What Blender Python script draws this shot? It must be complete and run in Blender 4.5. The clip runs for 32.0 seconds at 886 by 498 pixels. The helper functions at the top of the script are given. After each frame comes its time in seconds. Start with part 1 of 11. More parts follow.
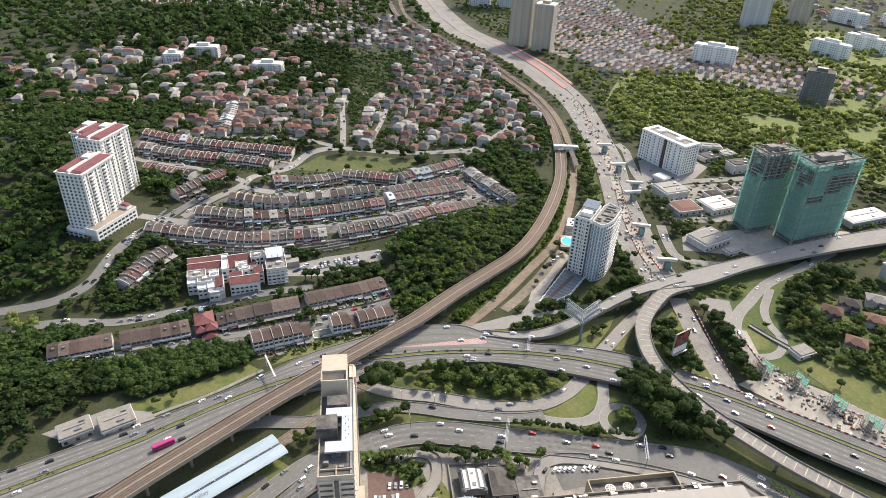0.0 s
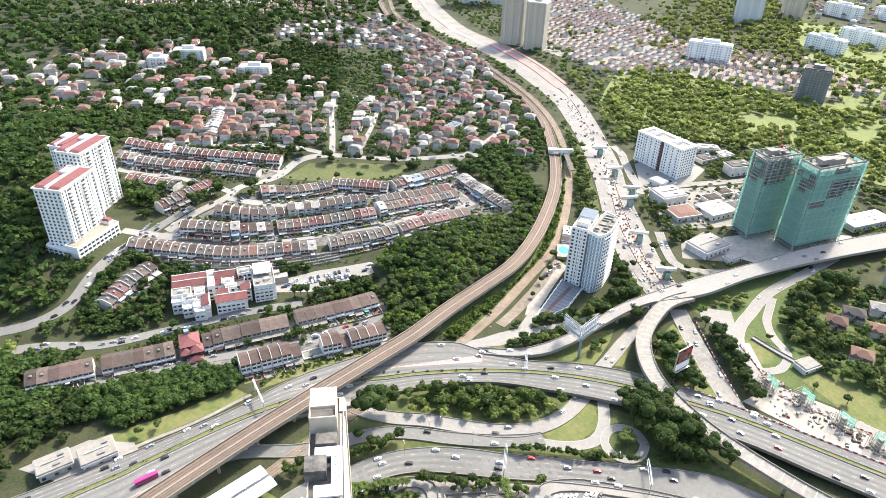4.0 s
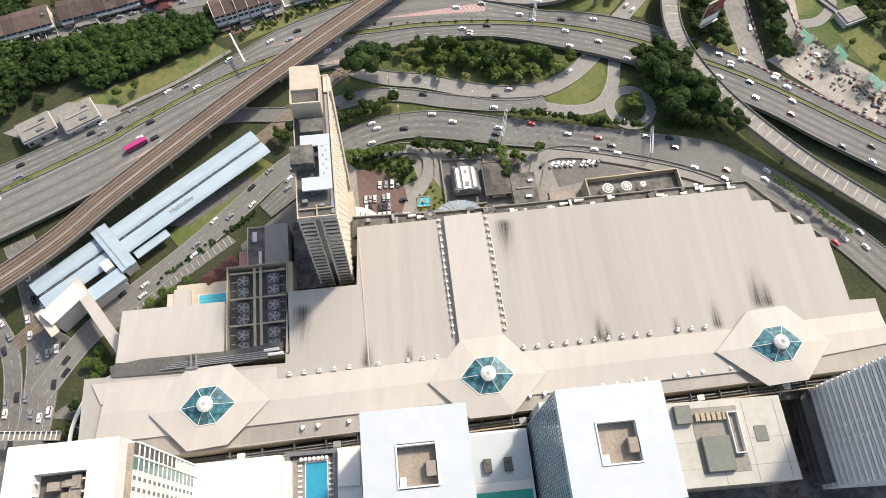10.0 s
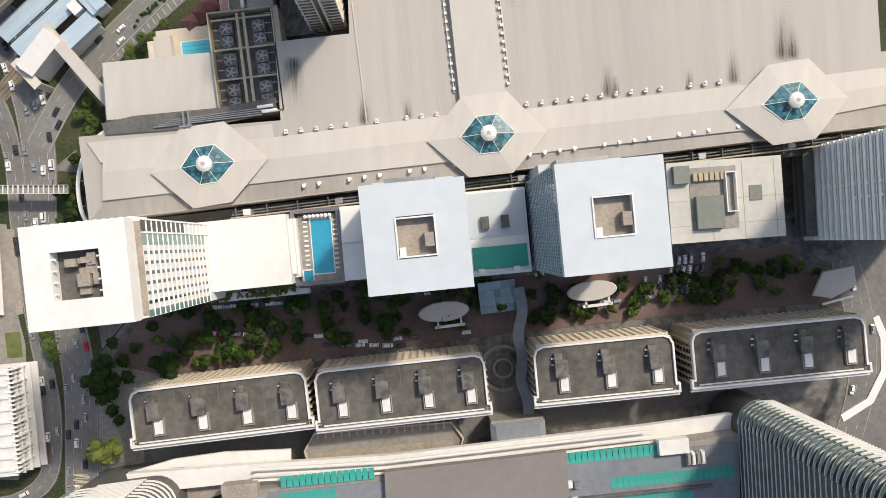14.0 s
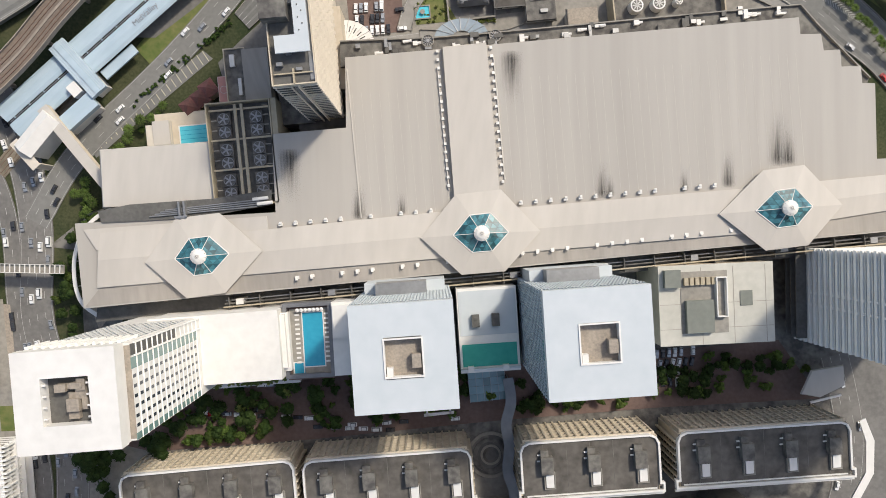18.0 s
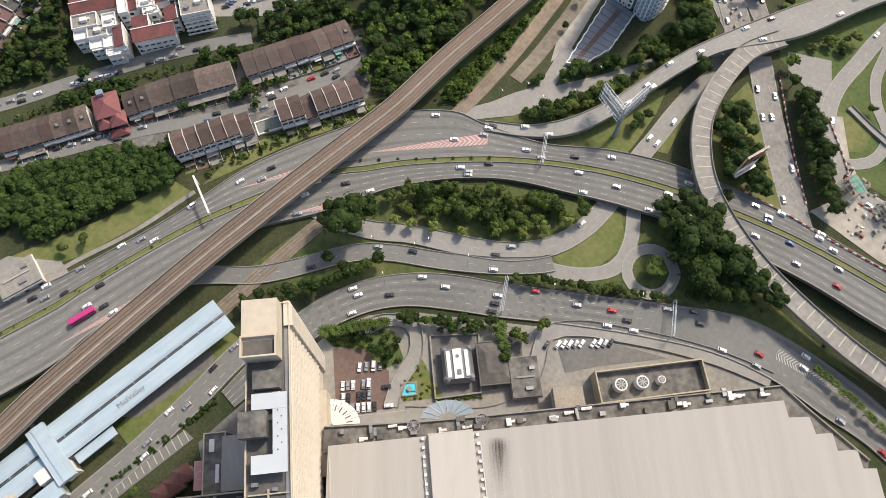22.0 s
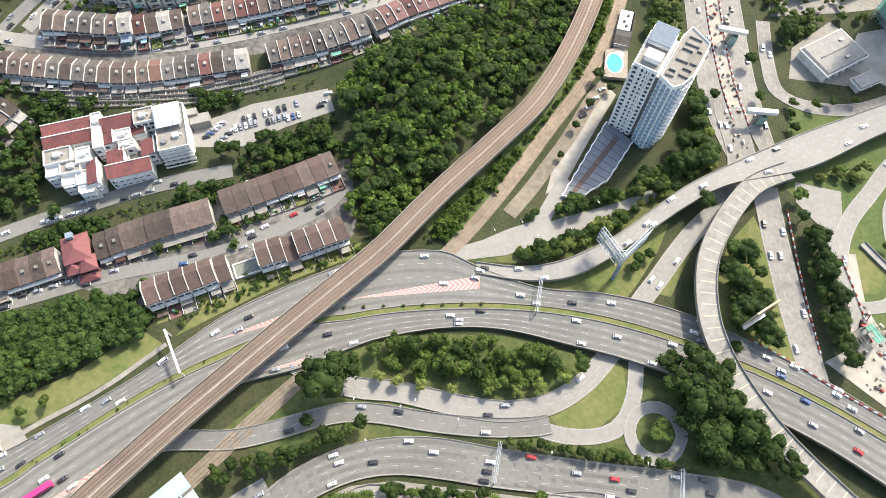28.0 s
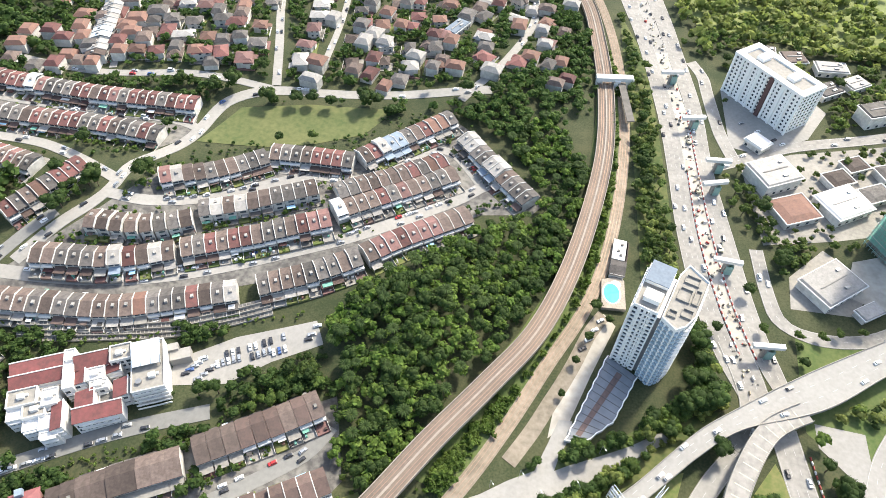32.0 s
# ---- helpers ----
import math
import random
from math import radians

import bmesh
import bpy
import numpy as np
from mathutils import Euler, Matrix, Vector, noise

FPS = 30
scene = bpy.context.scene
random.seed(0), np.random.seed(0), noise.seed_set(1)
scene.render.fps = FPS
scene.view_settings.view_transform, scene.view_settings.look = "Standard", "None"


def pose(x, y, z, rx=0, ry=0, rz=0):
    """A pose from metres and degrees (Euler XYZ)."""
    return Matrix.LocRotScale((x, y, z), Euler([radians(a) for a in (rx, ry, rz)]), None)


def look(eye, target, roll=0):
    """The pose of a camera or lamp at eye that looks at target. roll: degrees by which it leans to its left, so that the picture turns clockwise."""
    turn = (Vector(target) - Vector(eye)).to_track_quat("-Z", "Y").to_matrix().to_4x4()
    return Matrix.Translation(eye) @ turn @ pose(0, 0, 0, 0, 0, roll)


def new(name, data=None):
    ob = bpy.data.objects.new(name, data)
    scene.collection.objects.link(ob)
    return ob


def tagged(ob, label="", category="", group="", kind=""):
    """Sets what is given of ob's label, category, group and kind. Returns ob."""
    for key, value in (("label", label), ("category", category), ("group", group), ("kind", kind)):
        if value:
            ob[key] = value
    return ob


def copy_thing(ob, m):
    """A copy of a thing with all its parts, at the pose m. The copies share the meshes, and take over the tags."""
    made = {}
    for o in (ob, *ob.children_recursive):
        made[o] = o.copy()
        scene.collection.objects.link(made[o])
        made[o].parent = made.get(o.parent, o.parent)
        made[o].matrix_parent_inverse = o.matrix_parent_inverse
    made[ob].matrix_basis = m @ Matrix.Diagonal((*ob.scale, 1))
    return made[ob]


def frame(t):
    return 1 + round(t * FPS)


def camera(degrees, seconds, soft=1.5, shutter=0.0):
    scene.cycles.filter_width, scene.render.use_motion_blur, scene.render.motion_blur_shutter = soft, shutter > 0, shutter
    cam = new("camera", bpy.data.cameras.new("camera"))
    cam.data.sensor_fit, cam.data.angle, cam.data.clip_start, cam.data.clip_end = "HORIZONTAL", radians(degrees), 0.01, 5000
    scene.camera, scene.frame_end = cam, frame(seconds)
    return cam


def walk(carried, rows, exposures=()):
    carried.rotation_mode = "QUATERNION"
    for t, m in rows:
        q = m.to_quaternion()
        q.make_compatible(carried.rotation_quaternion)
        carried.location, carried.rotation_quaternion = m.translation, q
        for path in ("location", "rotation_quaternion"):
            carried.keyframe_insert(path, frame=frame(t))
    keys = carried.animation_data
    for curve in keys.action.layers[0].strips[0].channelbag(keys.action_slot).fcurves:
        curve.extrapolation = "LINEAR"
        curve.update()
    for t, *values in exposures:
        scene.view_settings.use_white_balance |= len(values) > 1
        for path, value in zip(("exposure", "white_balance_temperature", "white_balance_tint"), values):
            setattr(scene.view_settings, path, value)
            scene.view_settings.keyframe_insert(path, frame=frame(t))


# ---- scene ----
cam = camera(67.48, 32.0, soft=0.8)
PATH = [
    (0, (-0.16, -74.07, 280.71, 58.918, -2.022, 4.677)),
    (1, (-0.26, -71.41, 282.62, 58.605, -1.904, 4.287)),
    (2, (-0.65, -66.83, 283.87, 58.454, -1.821, 4.129)),
    (2.5, (-0.89, -63.90, 284.15, 58.420, -1.819, 4.106)),
    (4.5, (-1.32, -49.43, 284.89, 58.424, -1.548, 3.803)),
    (5, (-0.75, -44.72, 284.56, 58.479, -1.434, 3.865)),
    (6, (0.41, -36.06, 283.32, 58.791, -1.210, 3.899)),
    (7, (0.85, -26.39, 286.31, 57.681, -1.199, 3.828)),
    (7.5, (1.17, -23.40, 287.57, 53.729, -1.270, 3.958)),
    (8, (1.20, -20.07, 288.52, 47.785, -1.313, 4.026)),
    (8.5, (0.67, -18.31, 289.01, 41.908, -1.447, 4.045)),
    (9, (0.49, -16.51, 288.63, 36.231, -1.540, 4.163)),
    (9.5, (0.37, -14.04, 287.47, 30.553, -1.527, 4.323)),
    (10, (0.18, -11.92, 286.32, 24.954, -1.541, 4.378)),
    (10.5, (0.01, -9.67, 285.80, 19.349, -1.502, 4.503)),
    (11, (0.10, -7.08, 285.47, 13.699, -1.461, 4.453)),
    (11.5, (0.38, -3.54, 285.30, 7.834, -1.359, 4.563)),
    (12, (0.22, -0.49, 285.33, 2.241, -1.318, 4.652)),
    (12.5, (0.16, 2.45, 285.18, -0.867, -1.293, 4.723)),
    (13, (-0.08, 5.32, 284.91, -1.050, -1.307, 4.677)),
    (14, (0.06, 11.96, 285.02, -0.552, -1.271, 4.654)),
    (14.5, (-0.34, 15.91, 285.01, -0.435, -1.339, 4.727)),
    (16.5, (0.04, 38.36, 285.61, -1.219, -1.106, 8.844)),
    (17, (0.41, 43.74, 285.79, -1.355, -1.035, 6.945)),
    (17.5, (0.75, 49.01, 285.99, -1.476, -0.937, 6.452)),
    (18, (0.90, 54.49, 286.05, -1.364, -0.913, 6.312)),
    (18.5, (0.59, 60.40, 286.08, 1.051, -0.975, 6.184)),
    (19, (0.07, 66.73, 286.30, 6.350, -1.092, 6.079)),
    (19.5, (-0.29, 73.37, 286.38, 12.123, -1.210, 5.987)),
    (20, (-0.06, 79.87, 286.63, 16.966, -1.215, 6.061)),
    (20.5, (-0.05, 85.46, 286.99, 18.939, -1.220, 6.060)),
    (21, (-0.05, 89.95, 287.27, 18.983, -1.206, 6.005)),
    (22, (-0.34, 99.58, 287.36, 21.891, -1.266, 5.931)),
    (23, (-0.33, 108.10, 287.64, 22.716, -1.279, 5.854)),
    (24, (0.03, 117.31, 287.86, 22.921, -1.204, 5.878)),
    (25, (0.47, 126.85, 288.16, 23.087, -1.100, 5.903)),
    (25.5, (0.82, 131.46, 288.46, 23.192, -1.026, 5.905)),
    (27.5, (-0.10, 151.08, 289.64, 24.543, -1.090, 5.854)),
    (28, (-0.02, 156.14, 289.81, 25.172, -1.036, 5.853)),
    (29, (-0.29, 166.22, 290.38, 27.438, -1.016, 5.858)),
    (30, (-0.39, 175.62, 290.62, 31.948, -1.016, 5.810)),
    (31, (-1.05, 184.24, 291.22, 36.631, -1.156, 5.790)),
    (32, (-2.93, 192.08, 291.40, 40.148, -1.421, 5.668)),
]
EXPOSURE = [(0, 0.74, 7000, 11), (1, 0.97, 7000, 11), (2, 1.21, 6950, 11), (2.5, 1.32, 6900, 10), (4.5, 1.6, 6800, 9), (7, 1.6, 6800, 9), (8, 1.33, 6900, 10), (9, 0.96, 7000, 10), (10, 0.67, 7050, 10), (11, 0.5, 7050, 10), (13, 0.45, 7050, 10), (16.5, 0.42, 6900, 9), (18, 0.35, 6900, 9), (19, 0.22, 7000, 10), (20, 0.22, 7100, 11), (21, 0.35, 7100, 11), (23, 0.72, 7050, 10), (28, 1.29, 6900, 7), (30, 1.41, 6800, 7), (32, 1.5, 6800, 7)]
walk(cam, [(t, pose(*p)) for t, p in PATH], EXPOSURE)

# ---------------------------------------------------------------- light
SUN_AZ, SUN_EL = radians(35), radians(47)      # azimuth from +y towards +x
world = bpy.data.worlds.new("sky")
scene.world = world
world.use_nodes = True
wn = world.node_tree.nodes
sky = wn.new("ShaderNodeTexSky")
sky.sky_type, sky.sun_disc = "NISHITA", False
sky.sun_elevation, sky.sun_rotation = SUN_EL, SUN_AZ
sky.air_density, sky.dust_density, sky.ozone_density = 1.0, 2.5, 1.0
wn["Background"].inputs["Strength"].default_value = 0.15
world.node_tree.links.new(sky.outputs[0], wn["Background"].inputs["Color"])
sun_data = bpy.data.lights.new("sun", "SUN")
sun_data.energy, sun_data.angle, sun_data.color = 2.6, radians(5), (1.0, 0.95, 0.87)
sun_dir = Vector((math.sin(SUN_AZ) * math.cos(SUN_EL), math.cos(SUN_AZ) * math.cos(SUN_EL), math.sin(SUN_EL)))
sun = new("sun", sun_data)
sun.matrix_world = look(sun_dir * 900, (0, 0, 0))

# ---------------------------------------------------------------- materials
MATS = {}


def mat(name, a, b=None, rough=0.85, scale=0.6, big=0.05, bump=0.0, metal=0.0, rnd=0.0, island=0.0, spread=0.5, coord="Object", spec=0.4, stretch=(1, 1, 1), through_light=0.0, turn=0.0, clear=0.0):
    """A surface of two tones mixed by fine and broad noise, with relief; rnd varies it from thing to thing, island from leaf to leaf."""
    m = bpy.data.materials.new(name)
    m.use_nodes = True
    nt = m.node_tree
    nd, ln = nt.nodes, nt.links
    p = nd["Principled BSDF"]
    b = b or tuple(c * 0.72 for c in a)
    tc = nd.new("ShaderNodeTexCoord")
    mp = nd.new("ShaderNodeMapping")
    if turn:
        mp.vector_type = "TEXTURE"
        mp.inputs["Rotation"].default_value = (0, 0, radians(turn))
        stretch = tuple(1 / c for c in stretch)
    mp.inputs["Scale"].default_value = stretch
    ln.new(tc.outputs["Object"], mp.inputs["Vector"])
    n1, n2 = nd.new("ShaderNodeTexNoise"), nd.new("ShaderNodeTexNoise")
    for n, s in ((n1, scale), (n2, big)):
        n.inputs["Scale"].default_value = s
        n.inputs["Detail"].default_value = 5
        ln.new(mp.outputs["Vector"], n.inputs["Vector"])
    ad = nd.new("ShaderNodeMath")
    ad.operation = "ADD"
    ln.new(n1.outputs["Fac"], ad.inputs[0])
    ln.new(n2.outputs["Fac"], ad.inputs[1])
    mr = nd.new("ShaderNodeMapRange")
    mr.inputs["From Min"].default_value, mr.inputs["From Max"].default_value = 1 - spread * 0.6, 1 + spread * 0.6
    ln.new(ad.outputs[0], mr.inputs["Value"])
    mx = nd.new("ShaderNodeMix")
    mx.data_type = "RGBA"
    mx.inputs["A"].default_value, mx.inputs["B"].default_value = (*a, 1), (*b, 1)
    ln.new(mr.outputs[0], mx.inputs["Factor"])
    col = mx.outputs["Result"]
    for amount, kind, out in ((rnd, "ShaderNodeObjectInfo", "Random"), (island, "ShaderNodeNewGeometry", "Random Per Island")):
        if amount:
            oi, r2, hs = nd.new(kind), nd.new("ShaderNodeMapRange"), nd.new("ShaderNodeHueSaturation")
            r2.inputs["To Min"].default_value, r2.inputs["To Max"].default_value = 1 - amount, 1 + amount
            ln.new(oi.outputs[out], r2.inputs["Value"])
            ln.new(r2.outputs[0], hs.inputs["Value"])
            ln.new(col, hs.inputs["Color"])
            col = hs.outputs["Color"]
    ln.new(col, p.inputs["Base Color"])
    p.inputs["Roughness"].default_value, p.inputs["Metallic"].default_value = rough, metal
    p.inputs["Specular IOR Level"].default_value = spec
    if bump:
        bp = nd.new("ShaderNodeBump")
        bp.inputs["Strength"].default_value, bp.inputs["Distance"].default_value = min(1, bump), bump
        ln.new(n1.outputs["Fac"], bp.inputs["Height"])
        ln.new(bp.outputs["Normal"], p.inputs["Normal"])
    if through_light:
        tl, ms = nd.new("ShaderNodeBsdfTranslucent"), nd.new("ShaderNodeMixShader")
        ms.inputs["Fac"].default_value = through_light
        ln.new(col, tl.inputs["Color"])
        ln.new(p.outputs[0], ms.inputs[1])
        ln.new(tl.outputs[0], ms.inputs[2])
        ln.new(ms.outputs[0], nd["Material Output"].inputs["Surface"])
    if clear:
        tp, ms = nd.new("ShaderNodeBsdfTransparent"), nd.new("ShaderNodeMixShader")
        ms.inputs["Fac"].default_value = clear
        ln.new(nd["Material Output"].inputs["Surface"].links[0].from_socket, ms.inputs[1])
        ln.new(tp.outputs[0], ms.inputs[2])
        ln.new(ms.outputs[0], nd["Material Output"].inputs["Surface"])
    MATS[name] = m
    return m


mat("ground", (0.024, 0.036, 0.012), (0.06, 0.062, 0.028), 0.95, 0.9, 0.06, 0.3, spread=0.35)
mat("lawn", (0.085, 0.12, 0.03), (0.175, 0.165, 0.066), 0.95, 0.4, 0.05, 0.1)
mat("meadow", (0.042, 0.068, 0.017), (0.115, 0.12, 0.043), 0.95, 0.35, 0.04, 0.15, spread=0.4)
mat("undergrowth", (0.05, 0.085, 0.02), (0.11, 0.13, 0.045), 0.95, 0.5, 0.06, 0.2)
mat("dirt", (0.26, 0.22, 0.17), (0.145, 0.122, 0.09), 0.95, 0.4, 0.05, 0.1)
mat("asphalt", (0.152, 0.15, 0.14), (0.212, 0.208, 0.194), 0.85, 0.5, 0.03, 0.01, spec=0.25, spread=0.6)
mat("asphalt_worn", (0.118, 0.116, 0.109), (0.17, 0.167, 0.156), 0.85, 0.6, 0.05, 0.01, spec=0.25, spread=0.6)
mat("dry_grass", (0.062, 0.085, 0.026), (0.128, 0.13, 0.052), 0.95, 0.35, 0.04, 0.1, spread=0.5)
mat("asphalt_dark", (0.12, 0.115, 0.108), (0.185, 0.177, 0.165), 0.8, 0.5, 0.05, 0.02, spec=0.3)
mat("concrete_road", (0.225, 0.215, 0.197), (0.31, 0.296, 0.272), 0.85, 0.5, 0.03, 0.02, spec=0.25, spread=0.6)
mat("pale_road", (0.19, 0.18, 0.165), (0.3, 0.283, 0.256), 0.85, 0.4, 0.05, 0.02, spec=0.25, spread=0.5)
mat("dust", (0.43, 0.395, 0.34), (0.28, 0.255, 0.215), 0.9, 0.25, 0.06, 0.05)
mat("concrete", (0.3, 0.28, 0.245), (0.19, 0.178, 0.158), 0.88, 0.5, 0.05, 0.03)
mat("concrete_dirty", (0.19, 0.18, 0.16), (0.075, 0.07, 0.066), 0.9, 0.35, 0.08, 0.03, spread=0.35)
mat("white_paint", (0.7, 0.68, 0.645), (0.61, 0.592, 0.56), 0.7, 0.3, 0.05)
# lighter copy of white_paint; puts sky fill into the colour of shaded facades
mat("bright_white", (0.86, 0.845, 0.81), (0.77, 0.755, 0.72), 0.7, 0.3, 0.05)
mat("white_line", (0.5, 0.49, 0.465), (0.36, 0.352, 0.335), 0.7, 0.6, 0.1)
mat("red_line", (0.46, 0.22, 0.195), (0.36, 0.2, 0.18), 0.8, 0.6, 0.1)
mat("cream", (0.56, 0.49, 0.385), (0.44, 0.375, 0.29), 0.75, 0.3, 0.05)
mat("hotel_wall", (0.6, 0.545, 0.46), (0.49, 0.44, 0.37), 0.75, 0.3, 0.05)
mat("roof_cream", (0.5, 0.485, 0.43), (0.41, 0.397, 0.35), 0.85, 0.3, 0.05)
mat("metal_roof", (0.45, 0.422, 0.383), (0.29, 0.27, 0.244), 0.72, 0.12, 0.012, 0, stretch=(1.6, 0.07, 1), spread=1.3, turn=8, spec=0.25)
mat("metal_roof_pale", (0.49, 0.457, 0.414), (0.43, 0.4, 0.362), 0.72, 0.25, 0.03, stretch=(1, 0.2, 1), spec=0.25)
mat("stain", (0.15, 0.138, 0.122), (0.24, 0.222, 0.198), 0.8, 1.2, 0.2)
mat("roof_ledge", (0.34, 0.31, 0.275), (0.25, 0.23, 0.205), 0.6, 0.3, 0.03, stretch=(1.5, 0.2, 1), turn=11.7)
mat("grey_green", (0.19, 0.2, 0.175), (0.15, 0.16, 0.14), 0.7, 0.5, 0.1)
mat("net_scaffold", (0.3, 0.42, 0.37), (0.2, 0.33, 0.29), 0.8, 0.5, 0.1)
mat("window_pale", (0.22, 0.27, 0.31), (0.3, 0.35, 0.38), 0.15, 0.5, 0.1, spec=0.7)
mat("awning_green", (0.12, 0.3, 0.22), (0.17, 0.36, 0.28), 0.7, 1, 0.1)
mat("grille_blue", (0.25, 0.45, 0.6), (0.32, 0.52, 0.66), 0.6, 1, 0.1)
mat("blue_roof", (0.5, 0.53, 0.55), (0.44, 0.48, 0.5), 0.55, 0.2, 0.03)
mat("station_roof", (0.33, 0.42, 0.48), (0.42, 0.51, 0.57), 0.5, 0.3, 0.04, stretch=(0.3, 1, 1))
mat("dark_roof", (0.066, 0.06, 0.053), (0.142, 0.129, 0.114), 0.9, 0.3, 0.09, 0.03, spread=0.45)
mat("roof_gravel", (0.36, 0.31, 0.25), (0.22, 0.19, 0.16), 0.95, 1.2, 0.15, 0.05)
mat("glass_dark", (0.035, 0.045, 0.055), (0.05, 0.065, 0.08), 0.08, 0.2, 0.05, spec=0.8)
mat("glass_blue", (0.13, 0.22, 0.24), (0.19, 0.29, 0.31), 0.08, 0.2, 0.05, spec=0.8, rnd=0.3)
mat("glass_teal", (0.03, 0.12, 0.15), (0.06, 0.19, 0.21), 0.1, 0.4, 0.05, spec=0.9, rnd=0.6)
mat("green_glass", (0.12, 0.21, 0.19), (0.2, 0.29, 0.27), 0.12, 0.3, 0.05, spec=0.8)
mat("dark_cladding", (0.15, 0.15, 0.155), (0.22, 0.22, 0.225), 0.4, 0.3, 0.05, metal=0.3)
mat("grey_metal", (0.33, 0.33, 0.33), (0.24, 0.24, 0.24), 0.45, 0.5, 0.05, metal=0.6)
# dark machinery tone, also laid on gap floors in place of deep shade
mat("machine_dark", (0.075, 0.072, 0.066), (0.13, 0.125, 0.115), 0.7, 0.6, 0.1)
mat("tan_steel", (0.42, 0.36, 0.26), (0.33, 0.28, 0.20), 0.7, 0.5, 0.1)
mat("pool_water", (0.02, 0.27, 0.40), (0.03, 0.32, 0.45), 0.2, 0.5, 0.1, 0.02, spec=0.8)
mat("pool_pale", (0.08, 0.46, 0.56), (0.11, 0.52, 0.62), 0.9, 0.5, 0.1, spec=0.1)
mat("teal_floor", (0.02, 0.27, 0.22), (0.04, 0.33, 0.27), 0.6, 0.3, 0.06)
mat("parking_floor", (0.15, 0.163, 0.178), (0.21, 0.222, 0.238), 0.8, 0.3, 0.05)
mat("brown_roof", (0.21, 0.186, 0.172), (0.178, 0.158, 0.147), 0.7, 0.3, 0.03)
mat("brick_paving", (0.115, 0.075, 0.064), (0.168, 0.116, 0.099), 0.9, 0.6, 0.06, 0.02)
mat("rail_ballast", (0.185, 0.145, 0.115), (0.125, 0.1, 0.082), 0.95, 0.8, 0.06, 0.05)
mat("viaduct", (0.31, 0.265, 0.22), (0.22, 0.19, 0.16), 0.9, 0.4, 0.05, 0.02)
mat("rail_steel", (0.30, 0.20, 0.15), (0.22, 0.15, 0.11), 0.5, 1.0, 0.1, metal=0.6)
mat("tile_brown", (0.06, 0.044, 0.037), (0.12, 0.09, 0.076), 0.85, 0.8, 0.25, 0.03, rnd=0.45)
mat("tile_grey", (0.058, 0.052, 0.048), (0.125, 0.113, 0.104), 0.85, 0.8, 0.25, 0.03, rnd=0.4)
mat("tile_red", (0.16, 0.062, 0.055), (0.085, 0.045, 0.04), 0.85, 0.8, 0.25, 0.03, rnd=0.4)
mat("tile_orange", (0.16, 0.085, 0.062), (0.105, 0.062, 0.049), 0.85, 0.8, 0.25, 0.03, rnd=0.4)
mat("tile_pink", (0.172, 0.09, 0.08), (0.115, 0.065, 0.059), 0.8, 0.8, 0.25, 0.02, rnd=0.35)
mat("tile_pale", (0.33, 0.31, 0.285), (0.22, 0.21, 0.195), 0.8, 0.8, 0.25, 0.02, rnd=0.2)
mat("tile_blue", (0.2, 0.25, 0.3), (0.15, 0.185, 0.23), 0.7, 0.8, 0.25, 0.02, rnd=0.3)
mat("condo_roof", (0.23, 0.082, 0.082), (0.17, 0.066, 0.066), 0.8, 0.5, 0.1, 0.02)
mat("house_wall", (0.62, 0.595, 0.55), (0.38, 0.362, 0.33), 0.85, 0.5, 0.1, rnd=0.2)
mat("netting", (0.3, 0.76, 0.62), (0.46, 0.86, 0.74), 0.8, 0.35, 0.04, 0.05, stretch=(1, 1, 3), through_light=0.55, clear=0.38)
mat("tile_beige", (0.38, 0.28, 0.235), (0.25, 0.185, 0.155), 0.85, 0.8, 0.25, 0.02, rnd=0.3)
mat("tile_rust", (0.12, 0.079, 0.066), (0.07, 0.05, 0.043), 0.85, 0.8, 0.25, 0.03, rnd=0.3)
mat("tile_maroon", (0.19, 0.062, 0.058), (0.1, 0.043, 0.04), 0.85, 0.6, 0.2, 0.03, rnd=0.2)
mat("scrub_green", (0.06, 0.122, 0.02), (0.14, 0.2, 0.042), 0.75, 0.2, 0.03, rnd=0.2, island=0.35, spec=0.25, through_light=0.5)
mat("scaffold", (0.36, 0.33, 0.29), (0.25, 0.23, 0.2), 0.8, 0.5, 0.1)
mat("bark", (0.10, 0.075, 0.05), (0.06, 0.045, 0.03), 0.95, 2.0, 0.3, 0.05)
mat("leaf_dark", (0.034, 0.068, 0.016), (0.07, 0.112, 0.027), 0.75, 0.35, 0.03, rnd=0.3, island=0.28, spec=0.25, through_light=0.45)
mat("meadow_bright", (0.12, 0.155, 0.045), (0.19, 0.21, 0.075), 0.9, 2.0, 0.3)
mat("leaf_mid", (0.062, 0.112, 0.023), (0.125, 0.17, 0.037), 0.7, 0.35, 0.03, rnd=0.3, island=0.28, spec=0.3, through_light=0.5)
# yellow-green foliage; on the east woods its paleness replaces backlight haze
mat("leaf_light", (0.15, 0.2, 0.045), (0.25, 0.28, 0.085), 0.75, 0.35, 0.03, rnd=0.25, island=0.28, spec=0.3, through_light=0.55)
mat("car_white", (0.75, 0.75, 0.74), (0.7, 0.7, 0.69), 0.25, 1, 0.1, spec=0.6)
mat("car_silver", (0.42, 0.43, 0.44), (0.38, 0.39, 0.40), 0.25, 1, 0.1, metal=0.5)
mat("car_black", (0.03, 0.03, 0.033), (0.045, 0.045, 0.05), 0.2, 1, 0.1, spec=0.6)
mat("car_red", (0.42, 0.03, 0.03), (0.36, 0.03, 0.03), 0.25, 1, 0.1, spec=0.6)
